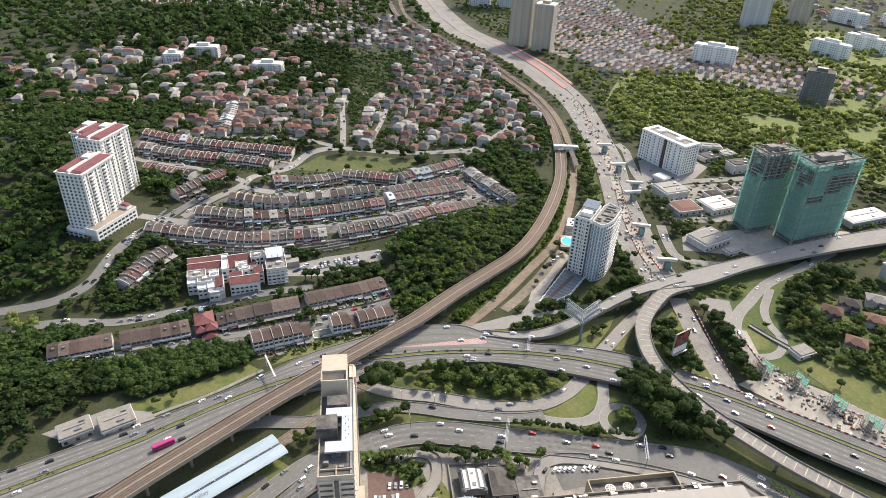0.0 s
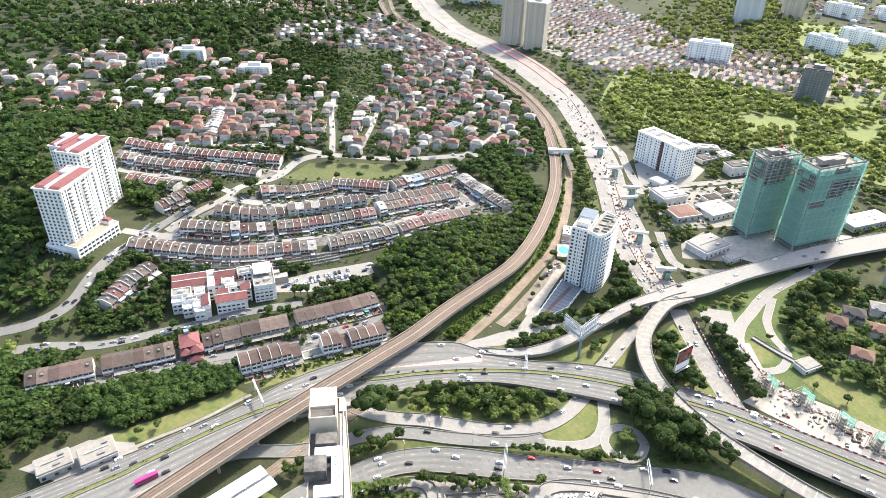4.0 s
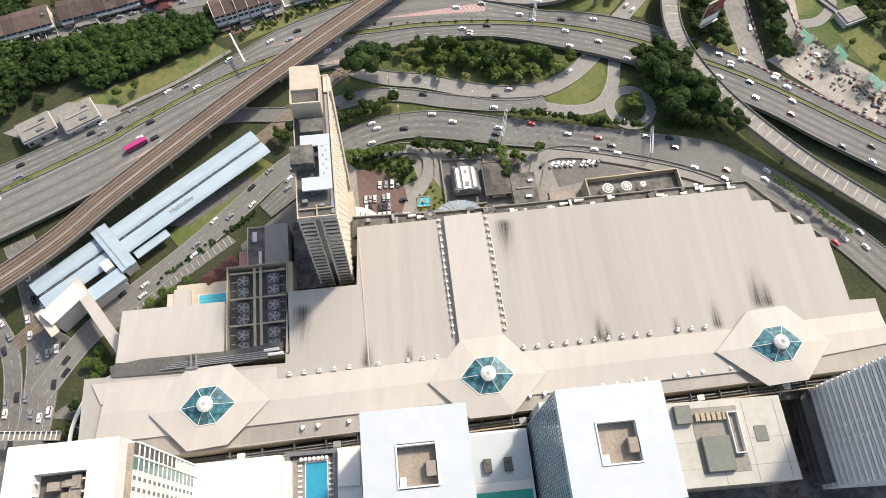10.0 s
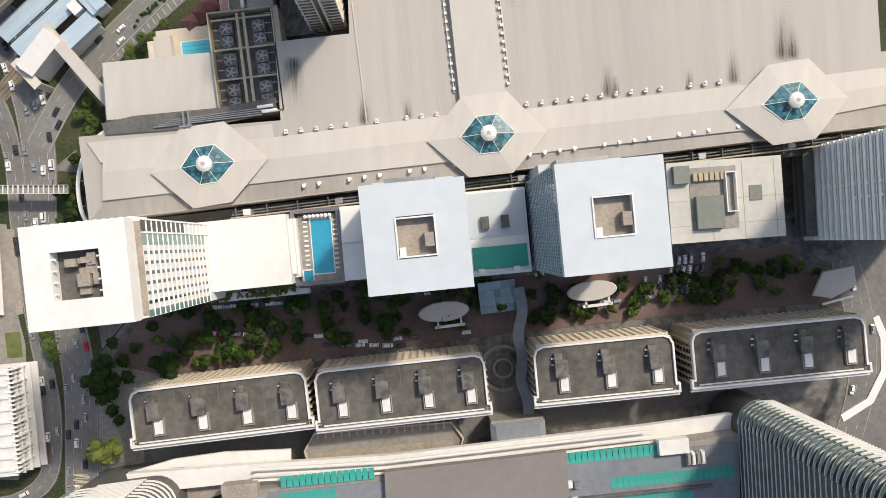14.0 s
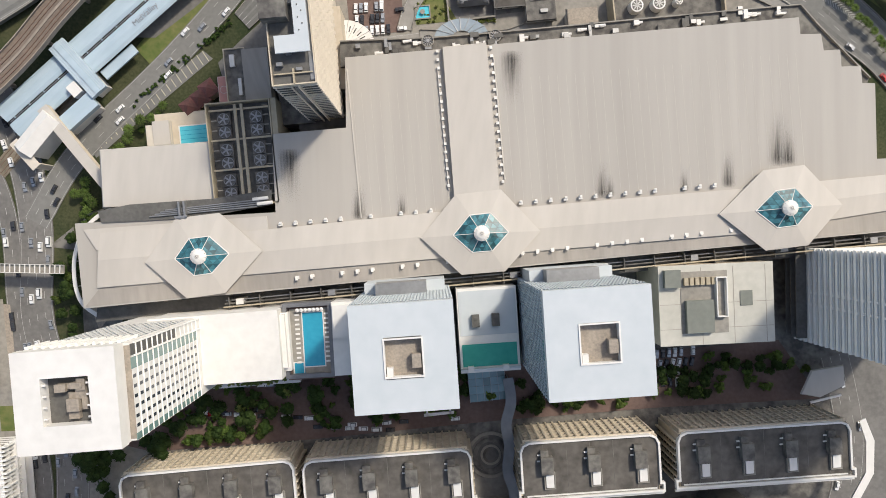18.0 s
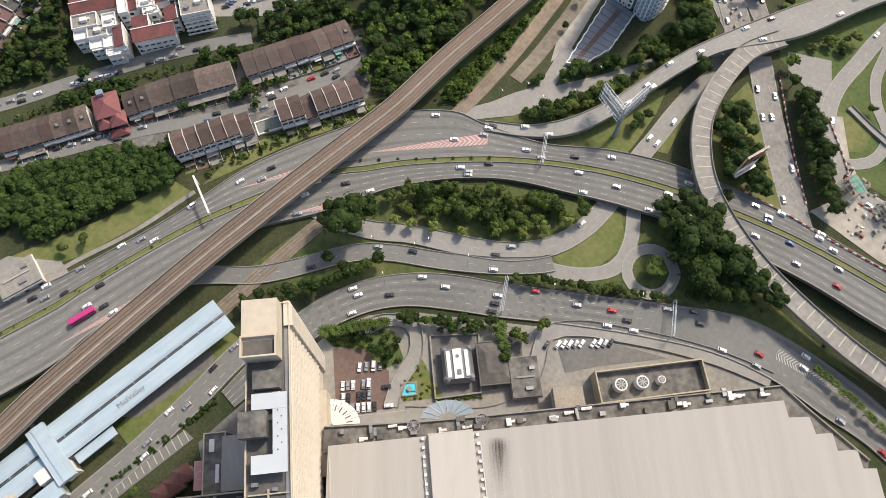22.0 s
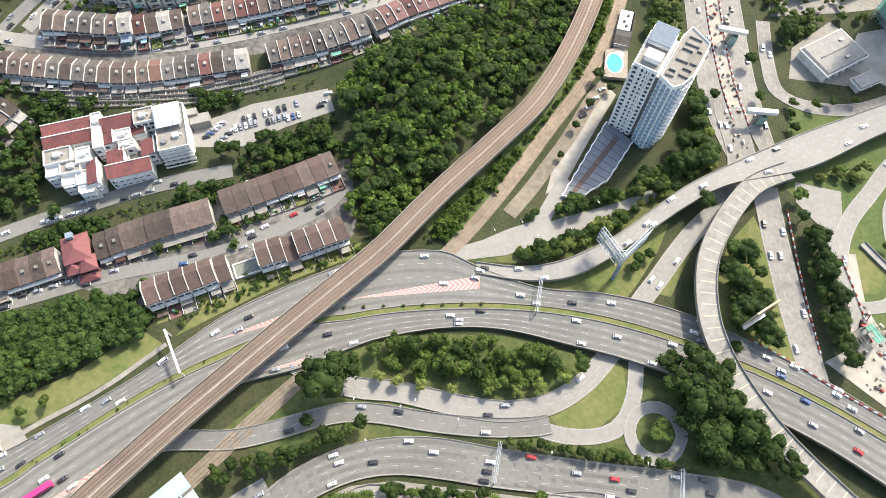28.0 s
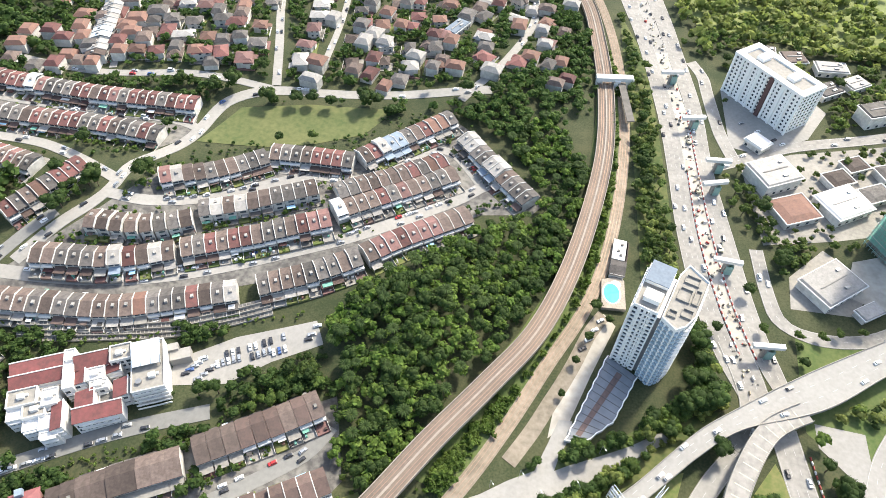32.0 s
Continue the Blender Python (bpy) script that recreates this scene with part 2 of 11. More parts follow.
mat("car_blue", (0.05, 0.10, 0.25), (0.04, 0.08, 0.2), 0.25, 1, 0.1, spec=0.6)
mat("rubber", (0.03, 0.03, 0.03), (0.05, 0.05, 0.05), 0.9, 1, 0.1)
mat("magenta", (0.50, 0.04, 0.20), (0.42, 0.04, 0.17), 0.4, 1, 0.1)
mat("red_paint", (0.36, 0.055, 0.045), (0.28, 0.05, 0.04), 0.6, 1, 0.1)
mat("yellow_paint", (0.5, 0.46, 0.34), (0.42, 0.38, 0.28), 0.7, 1, 0.1)
mat("lattice_white", (0.42, 0.47, 0.52), (0.33, 0.37, 0.41), 0.5, 1, 0.1, metal=0.3)

# ---------------------------------------------------------------- mesh helpers


class Shape:
    """Gathers boxes, prisms and strips into one mesh."""

    def __init__(self):
        self.v, self.f = [], []

    def add(self, verts, faces):
        k = len(self.v)
        self.v += [tuple(p) for p in verts]
        self.f += [tuple(k + i for i in f) for f in faces]
        return self

    def prism(self, poly, z0, z1, taper=1.0):
        n = len(poly)
        area = sum(poly[i][0] * poly[(i + 1) % n][1] - poly[(i + 1) % n][0] * poly[i][1] for i in range(n))
        if area < 0:
            poly = poly[::-1]
        cx, cy = sum(p[0] for p in poly) / n, sum(p[1] for p in poly) / n
        top = [(cx + (x - cx) * taper, cy + (y - cy) * taper, z1) for x, y in poly]
        faces = [tuple(range(n))[::-1], tuple(range(n, 2 * n))] + [(i, (i + 1) % n, n + (i + 1) % n, n + i) for i in range(n)]
        return self.add([(x, y, z0) for x, y in poly] + top, faces)

    def box(self, cx, cy, z0, w, d, h, ang=0.0, taper=1.0):
        return self.prism(rect(cx, cy, w, d, ang), z0, z0 + h, taper)

    def wall(self, pts, thick, z0, z1, closed=True):
        """A wall of that thickness inside an outline, with mitred corners, or to the left of an open line."""
        n = len(pts)
        if closed:
            area = sum(pts[i][0] * pts[(i + 1) % n][1] - pts[(i + 1) % n][0] * pts[i][1] for i in range(n))
            pts = list(pts) if area > 0 else list(pts)[::-1]
        p = [Vector(q) for q in pts]
        inner = []
        for i in range(n):
            a = (p[i] - p[i - 1]).normalized() if closed or i > 0 else None
            b = (p[(i + 1) % n] - p[i]).normalized() if closed or i < n - 1 else None
            a, b = a or b, b or a
            na, nb = Vector((-a.y, a.x)), Vector((-b.y, b.x))
            m = (na + nb) / max(0.3, 1 + na.dot(nb))
            inner.append(p[i] + m * thick)
        v = [(q.x, q.y, z) for z in (z0, z1) for q in p] + [(q.x, q.y, z) for z in (z0, z1) for q in inner]
        f = []
        for i in range(n if closed else n - 1):
            j = (i + 1) % n
            f += [(i, j, n + j, n + i), (3 * n + i, 3 * n + j, 2 * n + j, 2 * n + i), (n + i, n + j, 3 * n + j, 3 * n + i), (2 * n + i, 2 * n + j, j, i)]
        if not closed:
            f += [(0, n, 3 * n, 2 * n), (n - 1, 3 * n - 1, 4 * n - 1, 2 * n - 1)]
        return self.add(v, f)

    def tube(self, a, b, r, n=6, r2=None):
        a, b = Vector(a), Vector(b)
        q = (b - a).to_track_quat("Z", "Y")
        r2 = r if r2 is None else r2
        ring = [Vector((math.cos(i * math.tau / n), math.sin(i * math.tau / n), 0)) for i in range(n)]
        verts = [a + q @ (p * r) for p in ring] + [b + q @ (p * r2) for p in ring]
        return self.add(verts, [tuple(range(n))[::-1], tuple(range(n, 2 * n))] + [(i, (i + 1) % n, n + (i + 1) % n, n + i) for i in range(n)])

    def strip(self, left, right, depth=0.0):
        """A sheet between two lines of points, with skirts that go down by depth."""
        n = len(left)
        verts = list(left) + list(right)
        faces = [(n + i, n + i + 1, i + 1, i) for i in range(n - 1)]
        if depth:
            verts += [(x, y, z - depth) for x, y, z in left] + [(x, y, z - depth) for x, y, z in right]
            faces += [(i, i + 1, 2 * n + i + 1, 2 * n + i) for i in range(n - 1)]
            faces += [(3 * n + i, 3 * n + i + 1, n + i + 1, n + i) for i in range(n - 1)]
            faces += [(2 * n + i, 2 * n + i + 1, 3 * n + i + 1, 3 * n + i) for i in range(n - 1)]
            faces += [(0, 2 * n, 3 * n, n), (n - 1, 2 * n - 1, 4 * n - 1, 3 * n - 1)]
        return self.add(verts, faces)

    def mesh(self, name, material):
        me = bpy.data.meshes.new(name)
        me.from_pydata(self.v, [], self.f)
        me.materials.append(MATS[material])
        me.update()
        return me


def rect(cx, cy, w, d, ang=0.0):
    c, s = math.cos(radians(ang)), math.sin(radians(ang))
    return [(cx + c * x - s * y, cy + s * x + c * y) for x, y in ((-w / 2, -d / 2), (w / 2, -d / 2), (w / 2, d / 2), (-w / 2, d / 2))]


JOINED = {"cap_rib", "lacing", "wheel_track", "window", "bay_window", "window_grid", "seam", "window_row", "fin", "pilaster", "mullion", "rib", "joint_line", "lane_marking", "painted_island", "scaffold", "fan_blade", "frame", "railing", "porch_roof", "balcony", "post", "column", "roof_deck", "roof_tank", "roof_house", "plant_box", "opening", "brace", "window_hood", "window_ledge", "curtain_strip"}


def part(name, shape, material, parent, label=""):
    ob = new(name, shape if isinstance(shape, bpy.types.Mesh) else shape.mesh(name, material))
    ob.parent = parent
    return tagged(ob, label, kind="stuff" if name in JOINED else "")


def solid(name, shape, material, label="", category="", group="", kind=""):
    return tagged(new(name, shape.mesh(name, material)), label, category, group, kind)


def thing(name, x, y, z, ang=0.0, label="", category="", group="", kind=""):
    ob = new(name)
    ob.empty_display_size = 0.5
    ob.matrix_basis = pose(x, y, z, 0, 0, ang)
    return tagged(ob, label, category, group, kind)


def slope(x0, x1, y0, z0, y1, z1, t=0.25):
    """One sloping roof sheet with thickness, from (y0, z0) to (y1, z1)."""
    return [(x0, y0, z0), (x1, y0, z0), (x1, y1, z1), (x0, y1, z1), (x0, y0, z0 - t), (x1, y0, z0 - t), (x1, y1, z1 - t), (x0, y1, z1 - t)], \
        [(0, 1, 2, 3), (7, 6, 5, 4), (0, 4, 5, 1), (1, 5, 6, 2), (2, 6, 7, 3), (3, 7, 4, 0)]


# terrain: heights that fade into one another
HEIGHTS = np.array([(-150, 50, -8), (0, 50, -8), (150, 50, -8), (0, 150, -8), (120, 150, -7), (-100, 150, -7), (-260, 80, -6), (300, 90, -6),
                    (-150, 215, -1), (-60, 240, -1), (20, 262, -1), (100, 268, -2), (220, 180, -4), (-200, 290, -6), (-60, 305, -6),
                    (-130, 352, -2), (-150, 400, 6), (-30, 400, 7), (-100, 470, 11), (20, 480, 5)], float)
HEIGHTS = np.vstack([HEIGHTS, np.array([(-210, 440, 20), (-300, 350, 14), (-200, 600, 22), (0, 600, 16), (-420, 500, 30), (94, 594, 5), (60, 400, 0), (150, 350, 0),
                    (180, 600, 3), (300, 400, 0), (320, 600, 5), (330, 250, -3), (0, 1000, 18), (500, 1000, 14), (-500, 1000, 30),
                    (-150, -120, -8), (150, -120, -8), (0, -320, -8), (-320, 220, -2), (72, 352, -4), (92, 366, -4), (58, 334, -4), (0, 1700, 20), (700, 1700, 16), (-700, 1700, 26)], float)])


def high(x, y):
    w = 1 / ((HEIGHTS[:, 0] - x) ** 2 + (HEIGHTS[:, 1] - y) ** 2 + 900) ** 1.6
    return float((w * HEIGHTS[:, 2]).sum() / w.sum())


def curve(pts, step=5.0):
    """A smooth line through the points, cut into even steps."""
    p = [Vector(q) for q in pts]
    p = [2 * p[0] - p[1]] + p + [2 * p[-1] - p[-2]]
    out = []
    for i in range(1, len(p) - 2):
        a, b, c, d = p[i - 1:i + 3]
        n = max(2, int((c - b).length / step))
        for k in range(n):
            t = k / n
            out.append(0.5 * (2 * b + (c - a) * t + (2 * a - 5 * b + 4 * c - d) * t * t + (3 * b - a - 3 * c + d) * t ** 3))
    out.append(p[-2])
    return out


def even(line, n):
    """n points at even distances along a line."""
    cum = [0.0]
    for a, b in zip(line, line[1:]):
        cum.append(cum[-1] + (b - a).length)
    xs = np.linspace(0, cum[-1], n)
    return [Vector([float(np.interp(x, cum, [q[k] for q in line])) for k in range(len(line[0]))]) for x in xs]


def offset(line, d):
    """The line moved to its left by d."""
    out = []
    for i, q in enumerate(line):
        t = (line[min(i + 1, len(line) - 1)] - line[max(i - 1, 0)]).normalized()
        out.append(Vector((q.x - t.y * d, q.y + t.x * d)))
    return out


def lift(line, z):
    return [(q.x, q.y, z(q.x, q.y)) for q in line]


# which cells of the ground are built on (OCC) or mown (SOFT), to keep trees off them
CELL = 3.0
OCC, SOFT = np.zeros((800, 800), bool), np.zeros((800, 800), bool)


def cells(x, y, r):
    i, j = (x + 900) / CELL, (y + 300) / CELL
    k = r / CELL
    return slice(max(0, int(i - k)), max(0, int(i + k) + 1)), slice(max(0, int(j - k)), max(0, int(j + k) + 1))


def claim(x, y, r=0.0, grid=OCC):
    grid[cells(x, y, r)] = True


def claim_rect(x, y, w, d, ang=0.0):
    c, s = math.cos(radians(ang)), math.sin(radians(ang))
    for u in np.linspace(-w / 2, w / 2, max(2, int(w / 2.5))):
        for v in np.linspace(-d / 2, d / 2, max(2, int(d / 2.5))):
            claim(x + c * u - s * v, y + s * u + c * v)


def taken(x, y, r=0.0, soft=False):
    q = cells(x, y, r)
    return bool(OCC[q].any() or (soft and SOFT[q].any()))


def inside(x, y, poly):
    n, hit = len(poly), False
    for i in range(n):
        (ax, ay), (bx, by) = poly[i], poly[(i + 1) % n]
        if (ay > y) != (by > y) and x < (bx - ax) * (y - ay) / (by - ay) + ax:
            hit = not hit
    return hit


def claim_poly(poly, grid=OCC):
    xs, ys = [p[0] for p in poly], [p[1] for p in poly]
    for x in np.arange(min(xs), max(xs), CELL):
        for y in np.arange(min(ys), max(ys), CELL):
            if inside(x, y, poly):
                claim(x, y, 0, grid)

# ---------------------------------------------------------------- ground
def spaced(stops):
    out = []
    for a, b, n in stops:
        out += list(np.linspace(a, b, n, endpoint=False))
    return out + [stops[-1][1]]


gx = spaced([(-4000, -700, 14), (-700, -400, 12), (-400, 400, 90), (400, 800, 16), (800, 4000, 14)])
gy = spaced([(-3000, -300, 12), (-300, 700, 112), (700, 1700, 50), (1700, 4800, 16)])
gverts = [(x, y, high(x, y)) for y in gy for x in gx]
nx = len(gx)
gfaces = [(j * nx + i, j * nx + i + 1, (j + 1) * nx + i + 1, (j + 1) * nx + i) for j in range(len(gy) - 1) for i in range(nx - 1)]
solid("ground", Shape().add(gverts, gfaces), "ground", "uneven grass and bare earth of the valley", "ground", kind="structure")


def patch(name, poly, material, label, category, up=0.2, step=6.0, kind="structure"):
    """A sheet that lies on the ground inside an outline."""
    if not name.startswith("estate_yards") and material != "undergrowth" and material != "meadow" and name not in ("west_verge", "boulevard_ground", "mall_west_court", "mall_forecourt", "right_yards", "plaza", "far_estate_ground", "east_meadow"):
        claim_poly(poly, SOFT if material == "lawn" else OCC)
    p = np.array(poly, float)
    xs, ys = np.arange(p[:, 0].min(), p[:, 0].max() + step, step), np.arange(p[:, 1].min(), p[:, 1].max() + step, step)
    bm = bmesh.new()
    face = bm.faces.new([bm.verts.new((x, y, 0)) for x, y in poly])
    for axis, values in ((0, xs), (1, ys)):
        for v in values[1:-1]:
            co, no = [0, 0, 0], [0, 0, 0]
            co[axis], no[axis] = v, 1
            bmesh.ops.bisect_plane(bm, geom=bm.verts[:] + bm.edges[:] + bm.faces[:], plane_co=co, plane_no=no)
    for v in bm.verts:
        v.co.z = high(v.co.x, v.co.y) + up
    bmesh.ops.recalc_face_normals(bm, faces=bm.faces)
    me = bpy.data.meshes.new(name)
    bm.to_mesh(me)
    bm.free()
    if me.polygons and me.polygons[0].normal.z < 0:
        me.flip_normals()
    me.materials.append(MATS[material])
    return tagged(new(name, me), label, category, kind=kind)


LANES = []          # lines along which cars stand: points, heights, direction


def road(name, left, right, material, label, z=None, depth=0.7, lanes=3, up=0.3, dash=True, edge=True, flow=1, cars=True, step=5.0, category="road", rail=0.0, busy=1.0):
    """A road between two edge lines, with its painted lines; z gives the height of an elevated one."""
    zz = z or (lambda x, y: high(x, y) + up)
    a, b = curve(left, step), curve(right, step)
    n = max(len(a), len(b))
    a, b = even(a, n), even(b, n)
    la, lb = lift(a, zz), lift(b, zz)
    for p, q in zip(a, b):
        for f in np.linspace(0, 1, max(2, int((p - q).length / 3))):
            claim(*p.lerp(q, f), 2.0)
    ob = solid(name, Shape().strip(la, lb, depth), material, label, category, kind="structure")
    mark = Shape()

    def line(f, w, gap):
        mid = [p.lerp(q, f) for p, q in zip(a, b)]
        fine = even(mid, max(2, int(sum((q - p).length for p, q in zip(mid, mid[1:])) / 3)))
        l, r = lift(offset(fine, w / 2), zz), lift(offset(fine, -w / 2), zz)
        l, r = [(x, y, h + 0.03) for x, y, h in l], [(x, y, h + 0.03) for x, y, h in r]
        if gap:
            for i in range(0, len(fine) - 1, 3):
                mark.strip(l[i:i + 2], r[i:i + 2])
        else:
            mark.strip(l, r)
    wide = (a[n // 2] - b[n // 2]).length
    if edge:
        line(0.5 / wide, 0.12, False)
        line(1 - 0.5 / wide, 0.12, False)
    if dash:
        for i in range(1, lanes):
            line(i / lanes, 0.15, True)
    if mark.v:
        part("lane_marking", mark, "white_line", ob, "worn white road paint")
    if dash and lanes > 3 and material == "asphalt":
        mark = Shape()
        for i in range(lanes):
            line((i + 0.5) / lanes, 1.7, False)
        part("wheel_track", Shape().add([(x, y, h - 0.015) for x, y, h in mark.v], mark.f), "asphalt_worn", ob, "darker band worn along each lane")
    if rail:
        for side, q in (("parapet", a), ("parapet", b)):
            s = Shape()
            inner = offset(q, -0.3 if q is a else 0.3)
            lo, li = lift(q, zz), lift(inner, zz)
            s.strip([(x, y, h + rail) for x, y, h in lo], [(x, y, h + rail) for x, y, h in li], rail + 0.3) if q is a else s.strip([(x, y, h + rail) for x, y, h in li], [(x, y, h + rail) for x, y, h in lo], rail + 0.3)
            part("parapet", s, "concrete", ob, "pale concrete parapet")
    if cars:
        for i in range(lanes):
            LANES.append(([p.lerp(q, (i + 0.5) / lanes) for p, q in zip(a, b)], zz, flow, busy * (0.45 if not dash else 1.0)))
    return ob


def path(name, line, width, material, label, **more):
    c = curve(line, 5.0)
    return road(name, [tuple(p) for p in offset(c, width / 2)][::3] + [tuple(offset(c, width / 2)[-1])], [tuple(p) for p in offset(c, -width / 2)][::3] + [tuple(offset(c, -width / 2)[-1])], material, label, **more)


def hw(x, y):
    return float(np.interp(x, [-330, -150, -60, 0, 60, 160, 330], [-3, -0.3, 0, 0.2, 1, 1, 0]))


MEDIAN = [(-322, 58), (-191, 156), (-170, 174), (-148, 194), (-124.6, 213.5), (-99, 230.5), (-69.6, 247.3), (-48.4, 253), (-27, 259), (11, 265), (50, 266), (83.4, 262), (116, 254), (158, 239), (199, 218), (258, 185), (328, 140)]
mid = curve(MEDIAN, 12)
road("highway_north", [(-333, 70), (-197.8, 167.6), (-170.6, 187.5), (-134.3, 218), (-106.8, 246), (-84.3, 262), (-58.5, 277), (-36.6, 287), (-8, 291), (8, 285), (38.5, 277), (72, 277), (111, 270), (158, 250.5), (200, 228), (260, 195), (332, 150)],
     [tuple(p) for p in offset(mid, 1.3)], "asphalt", "wide grey asphalt carriageway of a highway", z=hw, depth=1.6, lanes=4, flow=-1, rail=0.6)
road("highway_south", [tuple(p) for p in offset(mid, -1.3)],
     [(-310, 35), (-182, 130.5), (-155, 158.7), (-119.6, 193.8), (-98, 214), (-66, 227), (-46, 238), (-31, 245), (-4, 252.5), (23, 254.6), (53, 250.4), (78, 246.5), (115, 237), (161, 218), (196, 198), (255, 166), (325, 122)],
     "asphalt", "wide grey asphalt carriageway of a highway", z=hw, depth=1.6, lanes=4, rail=0.6)
ml, mr_ = lift(offset(mid, 1.3), hw), lift(offset(mid, -1.3), hw)
solid("median_strip", Shape().strip([(x, y, h + 0.15) for x, y, h in ml], [(x, y, h + 0.15) for x, y, h in mr_], 1.2), "lawn", "narrow grass strip between the carriageways", "verge", kind="structure")

road("ring_road", [(-95, 140), (-82, 160), (-72.7, 173.5), (-59.4, 186.1), (-40.3, 196.9), (-20.2, 202.7), (0.5, 204.3), (26.8, 202.5), (65.8, 201.3), (104.8, 200.9), (135.7, 198.5), (160.2, 187.4), (178.5, 175.4), (193.3, 163.6), (240, 120)],
     [(-88, 134), (-74, 150), (-64.2, 161.7), (-52.2, 173.1), (-35.8, 182.6), (-18.4, 187.2), (2.2, 187.5), (22.9, 186.5), (53.5, 186.2), (86.8, 184.7), (119.8, 180.8), (146.6, 171.1), (167, 157.5), (190.3, 141.8), (232, 98)],
     "asphalt", "curved grey ring road round the shopping mall", lanes=4, up=0.5, busy=0.6, rail=0.5)


def ramp_z(pts, zs):
    """Heights along a line: the nearest of its points gives the height, blended."""
    p, zv = np.array(pts, float), np.array(zs, float)

    def z(x, y):
        best, val = 1e9, 0
        for i in range(len(p) - 1):
            d = p[i + 1] - p[i]
            t = min(1, max(0, float(((np.array((x, y)) - p[i]) @ d) / (d @ d))))
            q = p[i] + t * d
            e = (q[0] - x) ** 2 + (q[1] - y) ** 2
            if e < best:
                best, val = e, zv[i] + t * (zv[i + 1] - zv[i])
        return float(val)
    return z


def piers(ob, line, z, every, width, material="concrete", skip=()):
    """Pillars with a cross-beam under an elevated deck, down to the ground."""
    pts = curve(line, 3.0)
    total = sum((b - a).length for a, b in zip(pts, pts[1:]))
    for q in even(pts, max(2, int(total / every)))[1:-1]:
        top, g = z(q.x, q.y) - 1.2, high(q.x, q.y)
        if top - g < 2.0:
            continue
        s = Shape().tube((q.x, q.y, g - 0.5), (q.x, q.y, top - 0.9), 0.9, 10)
        s.box(q.x, q.y, top - 0.9, width, 1.8, 1.0)
        part("pier", s, material, ob, "round concrete pillar")


# slip roads between the highway and the ring road
path("slip_road", [(-72, 231), (-60, 225.5), (-43.8, 221.6), (-22.6, 222), (-0.9, 219.5), (20.4, 218), (38.8, 220.5), (54.4, 229), (66.2, 241), (76, 256), (86, 275), (95.5, 289), (112, 314), (128.7, 332)], 9.5, "concrete_road", "pale slip road curving under the highway", lanes=2, rail=0.5)
path("service_road", [(-150, 172), (-128, 187), (-112, 191.5), (-90, 194), (-67, 201.5), (-47.6, 209.5), (-27, 211.5), (-8, 210.5), (13, 210.5), (34, 212), (46, 215)], 8.5, "asphalt", "narrow grey service road", lanes=2, up=0.45, rail=0.5)
path("roundabout_road", [(38, 213), (56, 210.5), (70, 212), (81, 224), (83, 240), (86, 256)], 7, "concrete_road", "short pale road beside the roundabout", lanes=1, dash=False, cars=False)
ring_c = [(92 + 11.5 * math.cos(a * math.tau / 12), 216 + 11.5 * math.sin(a * math.tau / 12)) for a in range(13)]
path("roundabout", ring_c, 5.5, "concrete_road", "small pale roundabout with a planted island", lanes=1, dash=False, cars=False, up=0.4)
road("boulevard_west", [(-190, 1500), (-170, 1375), (-116, 1178), (-72, 1055), (-24, 983), (19, 914), (57, 850), (90, 774), (104, 700), (110.5, 648), (115.2, 573.6), (116, 517), (116, 469.5), (119.5, 421), (126, 386), (134, 360)],
     [(-172, 1500), (-150, 1378), (-98, 1190), (-55, 1070), (-8, 994), (36, 922), (74, 858), (105, 780), (116, 706), (122, 648), (127.5, 575), (128, 517), (128, 469), (132, 421), (138, 386), (145, 358)], "pale_road", "pale carriageway beside road works", lanes=4, flow=-1, busy=0.9)
road("boulevard_east", [(-162, 1500), (-141, 1380), (-88, 1200), (-45, 1080), (2, 1000), (46, 930), (84, 866), (114, 786), (125, 708), (131, 648), (136, 578), (136, 519), (137, 467), (141, 416), (147, 380), (152, 364)],
     [(-140, 1500), (-118, 1384), (-70, 1212), (-28, 1090), (20, 1012), (60, 940), (96, 872), (126, 790), (138, 712), (143.5, 647), (147.3, 586), (145.5, 521), (149.4, 465), (153.6, 410), (160, 367), (163, 350)], "pale_road", "pale carriageway beside road works", lanes=3, busy=0.8)
patch("works_strip_far", [(-150, 1378), (-98, 1190), (-55, 1070), (-8, 994), (36, 922), (74, 858), (105, 780), (116, 706), (122, 648), (131, 648), (125, 708), (114, 786), (84, 866), (46, 930), (2, 1000), (-45, 1080), (-88, 1200), (-141, 1380)], "concrete_road", "bare pale strip between far carriageways", "construction site", 0.2, 20.0)
road("red_site_road", [(8, 990), (34, 944), (72, 880), (100, 820)], [(15, 995), (41, 949), (79, 885), (107, 823)], "red_line", "reddish painted works lane beside the road", lanes=1, dash=False, edge=False, cars=False, up=0.9)
road("red_site_road", [(24, 1001), (50, 953), (88, 888), (112, 836)], [(29, 1004), (55, 956), (93, 891), (117, 838)], "red_line", "reddish painted works lane beside the road", lanes=1, dash=False, edge=False, cars=False, up=0.9)
patch("works_strip", [(122, 648), (131, 648), (136, 578), (136, 519), (137, 467), (141, 416), (147, 380), (145, 358), (138, 386), (132, 421), (128, 469), (128, 517), (127.5, 575)], "dust", "strip of bare earth between the carriageways", "construction site", 0.22)
path("link_road", [(128, 332), (138, 345), (141, 365), (136, 394)], 15, "pale_road", "broad pale link road", lanes=3, up=0.5)
path("side_road", [(148, 640), (153.6, 627), (154.5, 594), (156, 556), (161, 531.5)], 9, "pale_road", "pale side road by the tower block", lanes=2)
